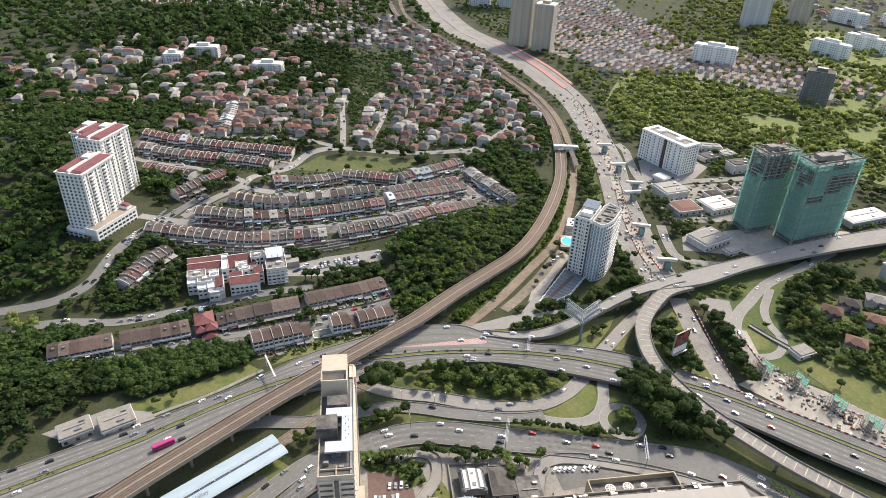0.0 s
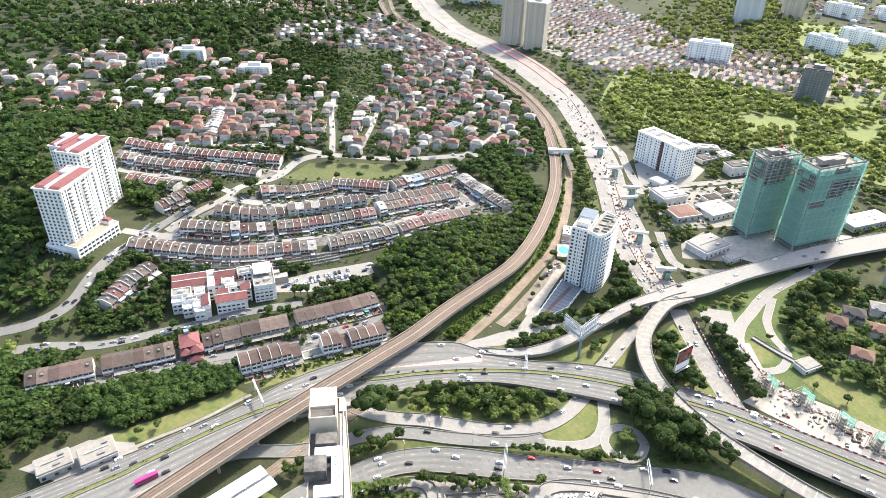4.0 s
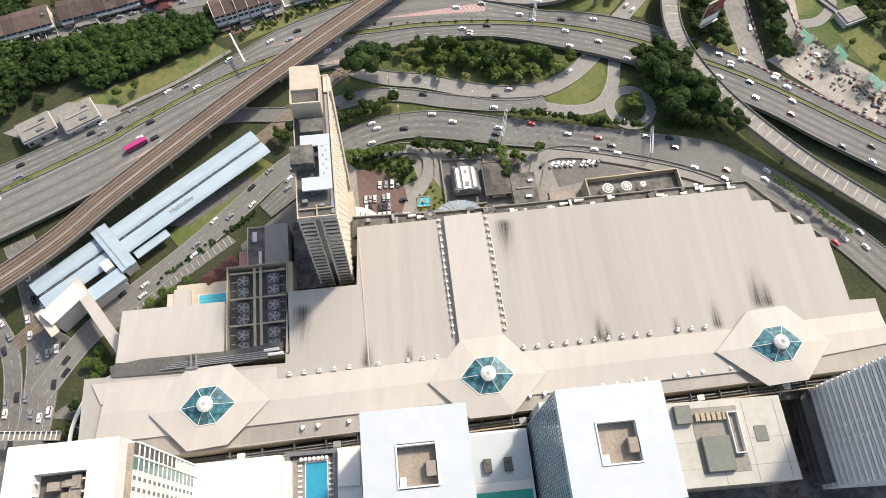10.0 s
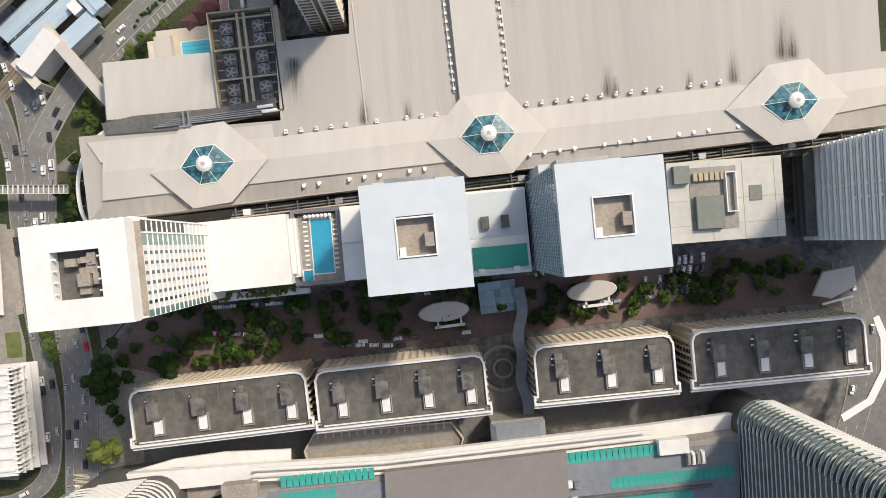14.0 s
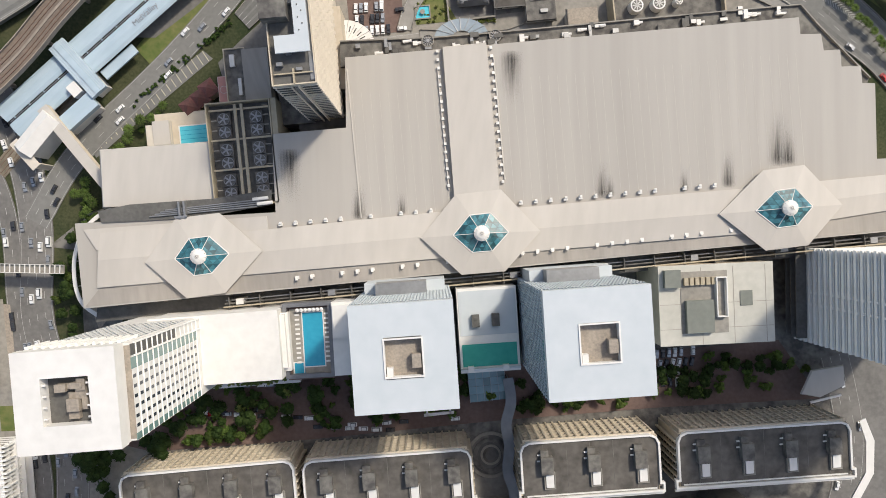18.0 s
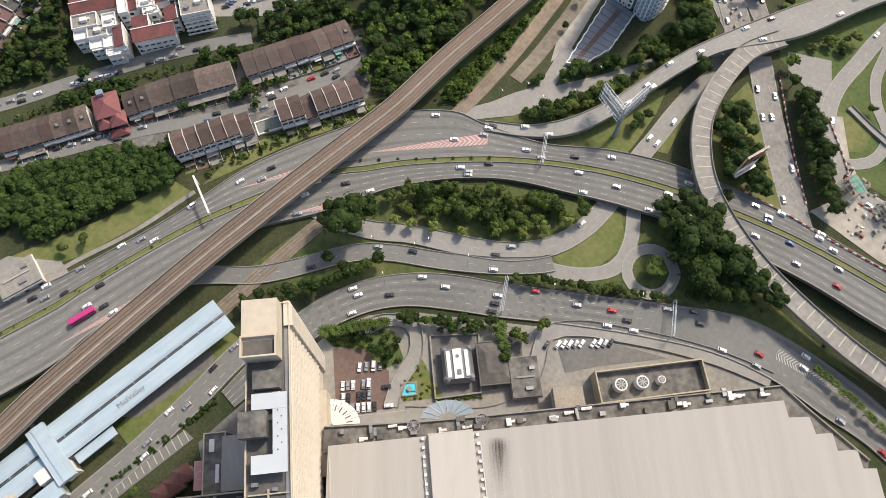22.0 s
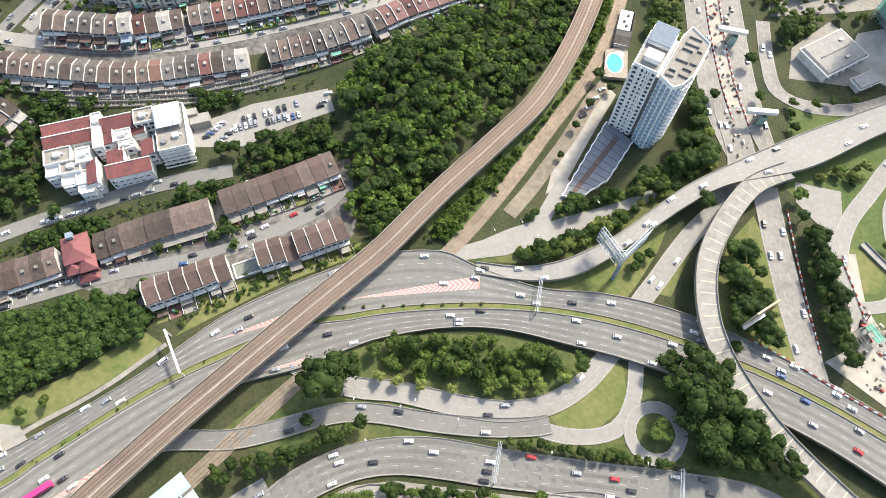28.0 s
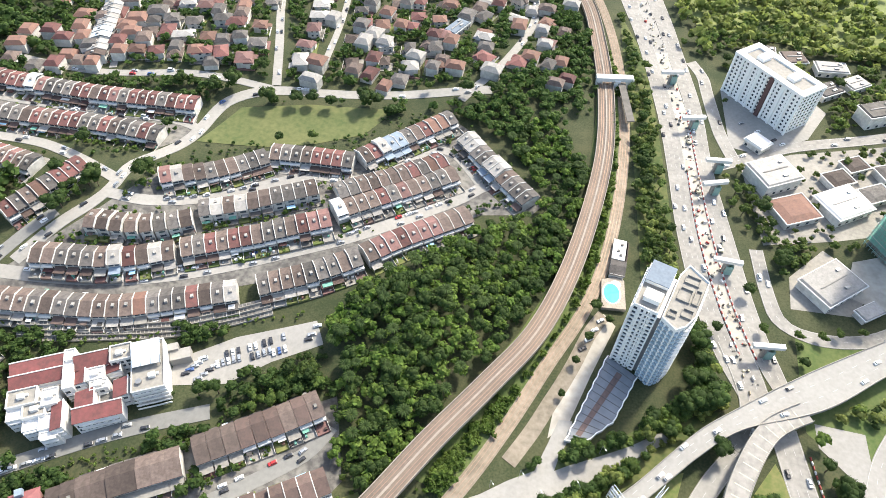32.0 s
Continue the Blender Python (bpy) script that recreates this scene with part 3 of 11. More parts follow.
path("cross_road", [(146, 524), (161, 531), (201.5, 550), (268, 567), (330, 585)], 9, "pale_road", "pale cross road", lanes=2)
path("access_road", [(161, 458), (161.3, 426), (166, 405), (182, 400), (205, 400), (240, 415), (300, 440)], 8, "pale_road", "pale access road", lanes=2)
path("lower_road", [(151, 345), (153, 320), (155.5, 300), (158.5, 278), (163, 254), (166, 236)], 13, "pale_road", "grey road passing below the flyover", lanes=3)
path("loop_road", [(300, 432), (262, 402), (226, 374), (205, 348), (188.5, 325), (183, 300), (185, 282), (198, 266), (228, 246), (262, 224)], 8.5, "concrete_road", "curving pale loop road", lanes=2)
path("loop_branch", [(227, 368), (219, 352), (211, 333), (211.5, 315), (214.5, 303), (209, 291), (199, 285), (189, 284)], 6, "concrete_road", "narrow pale loop road", lanes=1, dash=False, cars=False)
path("ramp_stub", [(196, 318), (206, 306), (216, 296)], 4, "concrete_road", "short pale walled ramp", lanes=1, dash=False, cars=False, up=0.6, rail=0.8)
path("rubble_track", [(22, 316), (30, 328), (40, 346), (52, 368), (64, 394), (70, 402)], 7.5, "dirt", "dusty bare track with rubble beside the railway", lanes=1, dash=False, edge=False, cars=False)
path("station_road", [(-70, 176), (-88, 161.5), (-107, 134.5), (-126, 109), (-143.5, 89), (-160, 67), (-172, 40)], 11, "asphalt", "grey road between the station and the mall", lanes=3, up=0.5, busy=0.6)
path("west_road", [(-205, 110), (-190, 88), (-178, 62), (-171, 33), (-167, -3), (-153, -36), (-146, -64), (-143, -100), (-141.5, -122), (-145, -190)], 14.5, "asphalt_dark", "dark grey road beside the mall", lanes=4, up=0.4, busy=0.3)
path("west_road_b", [(-230, 90), (-205, 72), (-190, 55), (-182, 32), (-178, 8), (-166.5, -40), (-161.5, -58), (-157.8, -73), (-156, -91), (-158, -106), (-167, -115), (-190, -120)], 8, "asphalt_dark", "dark grey slip road", lanes=2, up=0.35, busy=0.35)
path("east_road", [(186, 20), (196, -10), (198, -40), (190, -80)], 13, "asphalt_dark", "dark grey road beyond the shop blocks", lanes=3)
path("verge_path", [(-215, 165), (-190, 178), (-172, 192), (-150, 209), (-128, 232)], 2.2, "concrete", "pale footpath through the grass verge", lanes=1, dash=False, edge=False, cars=False)

# streets of the hillside estate
EST = dict(lanes=2, dash=False, edge=False, flow=1)
path("estate_street", [(-280, 388), (-249, 385), (-205, 387), (-158, 398), (-108, 418), (-72.6, 433.6), (-36.8, 456.5), (-8, 478), (3, 490)], 8, "concrete_road", "pale estate street between terraces", **EST)
path("estate_street_b", [(-212.6, 441), (-193.5, 439), (-171, 446), (-136, 463), (-101.6, 477), (-74, 477), (-49, 497), (-29, 515), (-14, 506), (2, 482)], 7.5, "concrete_road", "pale estate street between terraces", **EST)
path("estate_avenue", [(-245, 392), (-235, 410), (-222, 428), (-212, 441), (-212, 460), (-187, 493), (-174, 533), (-148, 550), (-118, 555), (-60, 562), (0, 572)], 8, "concrete_road", "pale curving estate avenue", **EST)
path("estate_street_c", [(-212, 452), (-247, 470), (-278, 481), (-330, 484)], 7, "concrete_road", "pale estate street", **EST)
path("estate_street_d", [(-340, 518), (-262, 515), (-193, 511), (-182, 506)], 7, "concrete_road", "pale estate street", **EST)
path("estate_lane", [(-146, 556), (-154, 597), (-168, 658), (-180, 730)], 6, "concrete_road", "straight pale estate lane", **EST)
path("estate_lane_b", [(-260, 557), (-270, 596), (-286, 643), (-300, 720)], 5, "concrete_road", "straight pale estate lane", **EST)
path("estate_lane_c", [(-120, 575), (-118, 640), (-122, 720)], 4.5, "concrete_road", "narrow pale estate lane", **EST)
path("estate_cross", [(-330, 560), (-262, 552), (-200, 556), (-148, 552)], 6, "concrete_road", "pale estate cross street", **EST)
path("hill_road", [(-236, 425), (-251, 403), (-267, 365), (-273, 331), (-275, 300), (-290, 278), (-330, 262)], 8, "asphalt", "grey road winding past the condominium", **EST)
path("school_road", [(-330, 240), (-280, 258), (-240, 268), (-217, 283), (-187, 299), (-159, 311), (-120, 325)], 8, "asphalt", "grey street below the apartments", **EST)
path("terrace_lane", [(-230, 233), (-205, 244), (-165, 262), (-121, 277), (-95.6, 292), (-69.7, 312), (-62, 325)], 7, "asphalt", "narrow grey lane between terraces", **EST)
path("east_street", [(-20, 560), (10, 610), (30, 680), (20, 760), (-20, 840)], 6, "concrete_road", "pale estate street beside the railway", **EST)
path("north_street", [(-180, 730), (-120, 722), (-60, 735), (20, 760)], 6, "concrete_road", "pale estate street", **EST)

patch("estate_yards", [(-262, 372), (-200, 376), (-150, 386), (-100, 404), (-60, 426), (0, 462), (30, 466), (38, 476), (-10, 532), (-28, 545), (-60, 520), (-84, 496), (-135, 496), (-192, 462), (-215, 426), (-238, 400)], "concrete_dirty", "paved yards and drains between terraces", "pavement", 0.12)
patch("estate_yards_b", [(-345, 492), (-200, 484), (-185, 500), (-190, 532), (-345, 540)], "concrete_dirty", "paved yards between terraces", "pavement", 0.12)
patch("estate_yards_c", [(-145, 246), (-60, 288), (-52, 300), (-62, 340), (-122, 312), (-172, 286), (-190, 276), (-230, 256), (-232, 240), (-200, 246), (-180, 256)], "concrete_dirty", "paved yards between terraces", "pavement", 0.12)
patch("car_park", [(-144, 336), (-146, 350), (-119, 366), (-80, 379), (-74, 366), (-98, 354), (-117, 340)], "concrete_road", "pale car park above the apartments", "car park")
patch("interchange_lawn", [(-100, 192), (-70, 222), (-60, 226), (-44, 243), (-10, 250), (24, 252), (66, 246), (112, 236), (150, 206), (186, 174), (160, 188), (104, 203), (0, 206), (-60, 190)], "meadow", "mown grass between the slip roads", "verge", 0.06)
patch("loop_lawn", [(162, 345), (170, 400), (205, 398), (250, 412), (300, 380), (330, 300), (330, 190), (262, 224), (226, 258), (196, 276), (186, 310), (176, 330)], "undergrowth", "rough grass round the loop roads", "verge", 0.06)
patch("flyover_road", [(-7, 286), (22, 293), (34, 299.5), (50, 306), (66, 315), (80, 324), (98, 335), (94, 339), (78, 330), (61, 322.5), (50, 318), (43, 314.5), (46, 323), (50, 330), (52, 340), (45.5, 340), (40, 327), (34, 313.5), (22, 307.5), (10, 300), (-8, 292)], "concrete_road", "pale service road beside the flyover", "road", 0.3)
patch("flyover_lawn", [(-10, 292), (14, 300), (50, 330), (58, 322), (100, 352), (124, 352), (104, 332), (62, 300), (46, 291), (8, 288)], "meadow", "grass below the flyover", "verge", 0.06)
patch("works_verge", [(92, 420), (114, 430), (114, 640), (98, 700), (96, 560)], "meadow", "grass between the railway and the road", "verge", 0.06)
patch("tower_yard", [(40, 330), (50, 338), (62, 366), (76, 396), (70, 403), (57, 380), (45, 355)], "dust", "dusty yard beside the apartment tower", "ground", 0.2)
patch("playing_field", [(-181, 495), (-163, 531), (-120, 543), (-63, 547), (-80, 519), (-108, 506), (-135, 499)], "dry_grass", "open grass field among terraces", "field", 0.25)
patch("verge_north", [(-212, 176), (-172, 193), (-150, 211), (-128, 231), (-140, 237), (-165, 214), (-210, 186)], "lawn", "mown grass slope beside the highway", "verge", 0.22)
patch("verge_strip", [(-125, 236), (-106, 250), (-84, 266), (-58, 281), (-40, 290), (-44, 296), (-86, 275), (-112, 258)], "lawn", "mown grass strip beside the highway", "verge", 0.22)
patch("verge_triangle", [(40, 224), (58, 236), (66, 250), (78, 244), (80, 228), (66, 214), (52, 212)], "lawn", "triangle of mown grass between slip roads", "verge", 0.22)
patch("billboard_lawn", [(12, 277), (40, 278), (65, 278), (80, 277), (86, 286), (96, 304), (102, 320), (93, 317), (66, 301), (50, 292), (12, 281)], "lawn", "sunlit grass round the billboard mast", "verge", 0.22)
patch("slip_lawn", [(101, 280), (114, 309), (117, 321), (113, 319), (100, 298), (94, 281)], "lawn", "strip of sunlit grass below the ramp", "verge", 0.2)
patch("works_apron", [(167, 350), (190, 347), (188, 328), (184, 313), (186, 289), (181, 289), (180, 312), (176, 326), (166, 338)], "concrete_road", "bleached bare ground beside the road works", "construction site", 0.2)
# bright sheet under the east woods carries the backlight in its colour
patch("east_meadow", [(160, 690), (290, 660), (345, 600), (430, 560), (520, 500), (900, 700), (1000, 1100), (560, 1300), (480, 880), (470, 800), (300, 890), (190, 900), (150, 780)], "meadow_bright", "grassland under scattered trees, coloured bright for backlight", "field", 0.5, 12.0)
patch("ramp_lawn", [(124, 262), (123, 292), (131, 312), (144, 328), (150, 310), (156, 282), (160, 254), (140, 252)], "lawn", "sunlit grass inside the ramp", "verge", 0.22)
patch("station_lawn", [(-92, 164), (-110, 138), (-128, 113), (-136, 120), (-118, 146), (-100, 168)], "lawn", "mown grass between the station and the road", "verge", 0.3)
patch("right_meadow", [(300, 640), (345, 705), (400, 690), (380, 640)], "lawn", "bright meadow among trees", "field", 0.25)
patch("right_meadow_b", [(213, 281), (229, 286), (262, 262), (290, 238), (276, 222), (240, 236), (225, 262)], "lawn", "overgrown bright meadow by the loop road", "field", 0.25)
patch("loop_park", [(190, 315), (197, 314), (206, 303), (200, 292), (189, 291), (187, 302)], "lawn", "small round park inside the loop road", "verge", 0.2)
patch("boulevard_ground", [(-140, -104), (-140, -50), (-122, -24), (-130, 10), (192, 76), (200, 20), (192, -60), (140, -60), (-60, -96)], "concrete_dirty", "dark stained ground between towers and shops", "pavement", 0.12)
patch("west_verge", [(-166, 30), (-156, 40), (-150, 16), (-146, -10), (-138, -46), (-124, -26), (-132, 8), (-140, 30)], "concrete_dirty", "paved verge and drive beside the mall", "pavement", 0.1)
patch("mall_west_court", [(-152, 46), (-137, 52), (-133, 8), (-140, -4), (-150, 16)], "roof_gravel", "brownish planted court beside the mall", "pavement", 0.2)
patch("east_forecourt", [(193, 70), (192, 10), (203, -10), (205, -40), (197, -82), (240, -90), (250, 60), (215, 80)], "asphalt_dark", "dark paved forecourt beyond the shop blocks", "pavement", 0.15)
patch("plaza", [(-135, -52), (-118, -25), (-82, -20), (40, 0), (160, 24), (182, 0), (108, -12), (44, -24), (-42, -42), (-112, -55)], "brick_paving", "reddish brick-paved street between towers and shops", "pavement", 0.5)
patch("mall_forecourt", [(-58, 130), (-64, 158), (-52, 172), (-36, 181), (-18, 185), (50, 184), (118, 178), (146, 168), (140, 158), (60, 142), (-8, 128)], "concrete", "grey paved forecourt behind the mall", "pavement", 0.2)
patch("brick_car_park", [(-50, 164), (-36, 166), (-24, 157), (-21, 141), (-44, 136)], "brick_paving", "reddish brick-paved car park", "car park", 0.3)
patch("garden_bed", [(-57, 170), (-42, 178), (-24, 175), (-18, 163), (-27, 157), (-35, 165), (-50, 165)], "undergrowth", "planted bed inside the ramp", "garden", 0.34)
patch("garden_bed_b", [(-19, 152), (-10, 164), (1.5, 148.5), (-16, 144.5)], "lawn", "yellow-green planted triangle", "garden", 0.34)
patch("walled_court", [(-8, 175), (14.6, 178.5), (18, 151.6), (-2.3, 146.6)], "asphalt_dark", "dark paved court round a small house", "pavement", 0.3)
patch("ruined_yard", [(24, 178), (33.6, 180), (36.3, 157), (18, 152.8), (16, 163.6), (25, 167)], "concrete_dirty", "broken concrete floor of a cleared yard", "pavement", 0.32)
patch("staff_car_park", [(50, 175.7), (56, 181), (79, 179.5), (100, 176), (69, 169), (54, 164.5)], "asphalt_dark", "dark asphalt car park", "car park", 0.32)
path("loop_ramp", [(-36, 175), (-32, 177.5), (-25, 181), (-16, 179), (-12, 170.6), (-14.7, 161.5), (-19, 152.5), (-21, 142)], 6.5, "concrete_road", "curved pale ramp with low walls", lanes=1, dash=False, cars=False, up=0.55, rail=0.8)
path("loop_drive", [(-14, 139), (8, 141), (26, 143.5), (35.5, 149.7), (41.4, 162), (41.5, 173.6), (45, 181.2), (56, 185.2), (79, 184.4), (104.6, 182), (129.7, 176.8), (146, 171)], 7.5, "concrete_road", "pale looping drive behind the mall", lanes=1, dash=False, cars=False, up=0.5, rail=0.7)
path("drop_off", [(-50, 131), (-30, 134), (-14, 138)], 7, "concrete_road", "pale drop-off lane", lanes=1, dash=False, cars=False, up=0.45)
patch("tower_forecourt", [(160, 545), (178, 540), (215, 560), (235, 590), (222, 615), (190, 630), (165, 610)], "concrete_road", "pale yard round the white tower block", "pavement", 0.25)
patch("station_yard", [(-140.1, 124.3), (-121.6, 143.9), (-102.9, 158), (-101, 152.3), (-114, 139), (-127.8, 125.6)], "asphalt_dark", "grey gravelled yard beside the station", "pavement", 0.34)
patch("bay_strip", [(-153.7, 76.2), (-106.9, 122.5), (-102.4, 119.5), (-148.7, 71.1)], "asphalt", "narrow parking strip with painted bays", "car park", 0.36)
bays = Shape()
for k in range(22):
    f = (k + 0.5) / 22
    x, y = -151.7 + 47 * f, 74.4 + 47 * f
    bays.box(x, y, high(x, y) + 0.37, 0.35, 5.2, 0.03, 40)
solid("bay_line", bays, "yellow_paint", "yellow painted parking bay lines", "road paint", kind="stuff")
ladder = Shape()
for k in range(12):
    ladder.box(-142.6 + k * 0.11, -101.5 - k * 1.75, high(-142, -101 - k * 1.75) + 0.44, 5.6, 0.35, 0.03, 3)
solid("crossing_line", ladder, "yellow_paint", "yellow painted bars across the road", "road paint", kind="stuff")
patch("service_lane", [(-118, -78), (-40, -64), (30, -52), (110, -38), (182, -24), (186, -36), (140, -46), (98, -58), (30, -72), (-62, -88), (-112, -94)], "asphalt_dark", "dark service lane behind the shop blocks", "road", 0.3)
for k in range(9):
    solid("crossing_bar", Shape().box(-142.6 + k * 0.12, -102 - k * 2.3, high(-142, -110) + 0.62, 7.2, 0.7, 0.03, -4), "cream", "worn pale yellow road bar", "road marking")
for r, w_, m_ in ((10.4, 1.4, "concrete"), (7.6, 1.6, "concrete_dirty"), (4.6, 1.0, "concrete"), (2.4, 2.2, "machine_dark")):
    solid("plaza_ring", Shape().wall([(37.5 + r * math.cos(a * math.tau / 32), -40.6 + r * math.sin(a * math.tau / 32)) for a in range(32)], w_, high(37, -40), high(37, -40) + 0.75), m_, "ring of paving round a small plaza", "paving", kind="structure")
patch("office_court", [(-230, 6), (-183, 5), (-175, -34), (-171, -46), (-170, -54), (-168, -66), (-165.5, -92), (-170, -106), (-230, -108)], "concrete", "pale paved court round the west offices", "pavement", 0.2)
patch("office_planter", [(-182.5, 3), (-179.5, 3), (-172.5, -33), (-175.5, -34)], "roof_gravel", "brown planted strip beside the slip road", "planting", 0.4)
patch("office_lawn", [(-180, -42), (-173.5, -41), (-171.5, -52), (-178, -53)], "lawn", "small square lawn with a dark pattern", "grass", 0.4)
patch("west_pavement", [(-140, -58), (-118, -27), (-112, -55), (-118, -78), (-116, -96), (-136, -100), (-138, -80)], "concrete", "pale pavement beside the west road", "pavement", 0.26)
patch("hotel_yard", [(-100, 118), (-92, 128), (-66, 158), (-62, 130), (-70, 98), (-90, 94)], "asphalt_dark", "dark yard beside the hotel tower", "pavement", 0.3)
patch("works_yard", [(170, 256), (200, 234), (250, 208), (262, 226), (225, 256), (200, 270), (193, 285), (192, 312), (185, 312), (187, 280), (180, 262)], "dust", "churned pale earth of a road works site", "construction site", 0.25)
patch("green_yard", [(205, 430), (240, 410), (320, 440), (330, 470), (260, 470), (215, 455)], "dust", "pale bare yard of a building site", "construction site", 0.25)
patch("right_yards", [(166, 462), (164, 526), (200, 543), (300, 566), (300, 474), (240, 478), (210, 470)], "concrete", "grey paved yards between low halls", "pavement", 0.15)
patch("right_yards_b", [(172, 418), (176, 440), (200, 462), (222, 440), (206, 416)], "concrete", "grey paved yard round a white hall", "pavement", 0.15)
for poly in ([(312, 746), (360, 763), (393, 749), (380, 725), (342, 712), (312, 717)], [(428, 714), (479, 741), (450, 680), (421, 672)], [(407, 797), (481, 826), (509, 804), (460, 778)]):
    patch("meadow", poly, "meadow_bright", "open sunlit yellow-green grass in the wood", "grass", 0.3, 8.0)
patch("petrol_forecourt", [(-232, 168), (-205, 190), (-180, 190), (-165, 176), (-190, 158)], "concrete_road", "pale forecourt of a filling station", "pavement", 0.25)
patch("trackside", [(0, 296), (20, 330), (40, 366), (60, 404), (78, 452), (88, 512), (93, 570), (96, 640), (78, 640), (72, 560), (62, 480), (45, 425), (25, 385), (2, 350), (-25, 306)], "undergrowth", "rank grass and creepers along the railway", "undergrowth", 0.25)

# elevated railway
RAIL = [(-300, -30), (-240, 40), (-185, 99), (-164.8, 119), (-140, 160.4), (-116, 191.4), (-96.4, 215.4), (-75, 241), (-50, 270), (-36, 286.7), (-14, 318), (10, 349), (33, 381), (51, 423), (66, 476), (76, 528), (80, 590), (78, 650), (71, 709), (47, 785), (13, 848), (-26, 903), (-75, 975), (-134, 1082), (-182, 1194), (-215, 1344), (-240, 1560)]
RAIL[3:4] = [(-163, 130)]


def rail_z(x, y):
    return max(float(np.interp(y, [0, 300, 420, 560], [8, 8, 9, 9])), high(x, y) + 3.0)


rc = curve(RAIL, 6.0)
for q in rc:
    claim(q.x, q.y, 4.5)
viaduct = solid("railway_viaduct", Shape().strip(lift(offset(rc, 5.6), rail_z), lift(offset(rc, -5.6), rail_z), 1.6), "rail_ballast", "elevated double railway track with rusty brown bed", "railway", kind="structure")
for side in (5.75, -5.35):
    pl, pr = lift(offset(rc, side), rail_z), lift(offset(rc, side - 0.4), rail_z)
    part("parapet", Shape().strip([(x, y, h + 1.0) for x, y, h in pl], [(x, y, h + 1.0) for x, y, h in pr], 2.6), "viaduct", viaduct, "tan concrete parapet")
pl, pr = lift(offset(rc, 0.5), rail_z), lift(offset(rc, -0.5), rail_z)
part("walkway", Shape().strip([(x, y, h + 0.35) for x, y, h in pl], [(x, y, h + 0.35) for x, y, h in pr], 0.4), "viaduct", viaduct, "tan concrete walkway between the tracks")
for off in (3.5, 2.0, -2.0, -3.5):
    pl, pr = lift(offset(rc, off + 0.12), rail_z), lift(offset(rc, off - 0.12), rail_z)
    part("rail", Shape().strip([(x, y, h + 0.3) for x, y, h in pl], [(x, y, h + 0.3) for x, y, h in pr], 0.3), "rail_steel", viaduct)
piers(viaduct, RAIL, rail_z, 24, 6.0, "viaduct")

KTM = [(-190, 60), (-168, 92), (-140, 128), (-112, 165), (-92, 190), (-62, 226), (-30, 262), (0, 300), (21, 334), (40, 369), (61, 407), (76, 452), (87, 512), (92, 569), (92, 636), (83, 712), (62, 786), (30, 850), (-8, 910), (-58, 982), (-118, 1090), (-166, 1200), (-198, 1350)]
kc = curve(KTM, 6.0)
track_z = lambda x, y: high(x, y) + 0.45
for q in kc:
    claim(q.x, q.y, 2.5)
track = solid("railway_track", Shape().strip(lift(offset(kc, 3.6), track_z), lift(offset(kc, -3.6), track_z), 0.6), "dirt", "double railway track on pale brown ballast", "railway", kind="structure")
for off in (2.5, 1.0, -1.0, -2.5):
    pl, pr = lift(offset(kc, off + 0.1), track_z), lift(offset(kc, off - 0.1), track_z)
    part("rail", Shape().strip([(x, y, h + 0.2) for x, y, h in pl], [(x, y, h + 0.2) for x, y, h in pr], 0.2), "rail_steel", track)

# flyover and its curved ramp
FLY = [(8, 284), (30, 283), (48, 286), (66, 296), (82, 306), (106, 329), (126, 343), (168, 363), (221, 393), (300, 432), (420, 480)]
fly_z = ramp_z(FLY, [0.4, 1.2, 2.8, 4.6, 6.0, 7.6, 8.2, 8.5, 8.5, 8.5, 8.5])
fc = curve(FLY, 10)
fl = [(8, 287), (30, 286.5), (47.8, 290.9), (62, 298.5), (75.8, 308), (105, 334), (123, 346.5), (167, 373), (222, 402), (298, 442), (418, 492)]
fr = [(8, 281), (30, 279.5), (50, 282), (68, 292), (90, 310), (107.7, 325), (128.8, 339), (171, 354), (220, 384), (302, 422), (422, 468)]
fly = road("flyover", fl, fr, "concrete_road", "pale concrete flyover sweeping over the interchange", z=fly_z, depth=1.6, lanes=3, rail=0.7)
piers(fly, FLY[4:], fly_z, 28, 9.0)
RAMP = [(160, 351), (141, 340), (125.6, 318.7), (116, 298), (113.6, 277), (116, 259), (124, 241), (138, 221), (154.5, 204.5), (172, 189.5), (188, 178), (230, 150), (290, 110)]
ramp_h = ramp_z(RAMP, [8.3, 8.6, 8.8, 9, 9, 8.8, 8, 7, 6, 5, 4, 2, 0])
rl = [tuple(p) for p in offset(curve(RAMP, 12), -5.0)]
rr = [tuple(p) for p in offset(curve(RAMP, 12), 5.0)]
ramp = road("flyover_ramp", rr, rl, "pale_road", "curved pale concrete ramp with crosswise joints", z=ramp_h, depth=1.5, lanes=2, rail=0.9, dash=False, cars=False)
joints = Shape()
jp = even(curve(RAMP, 4), 62)
for i, q in enumerate(jp[1:-1]):
    t = (jp[i + 2] - jp[i]).normalized()
    a, b = q + Vector((-t.y, t.x)) * 4.4, q - Vector((-t.y, t.x)) * 2.6
    h = ramp_h(q.x, q.y) + 0.04
    joints.strip([(a.x + t.x * 0.25, a.y + t.y * 0.25, h), (b.x + t.x * 0.25, b.y + t.y * 0.25, h)], [(a.x - t.x * 0.25, a.y - t.y * 0.25, h), (b.x - t.x * 0.25, b.y - t.y * 0.25, h)])
part("joint_line", joints, "yellow_paint", ramp, "pale crosswise road paint")
piers(ramp, RAMP, ramp_h, 26, 6.0)

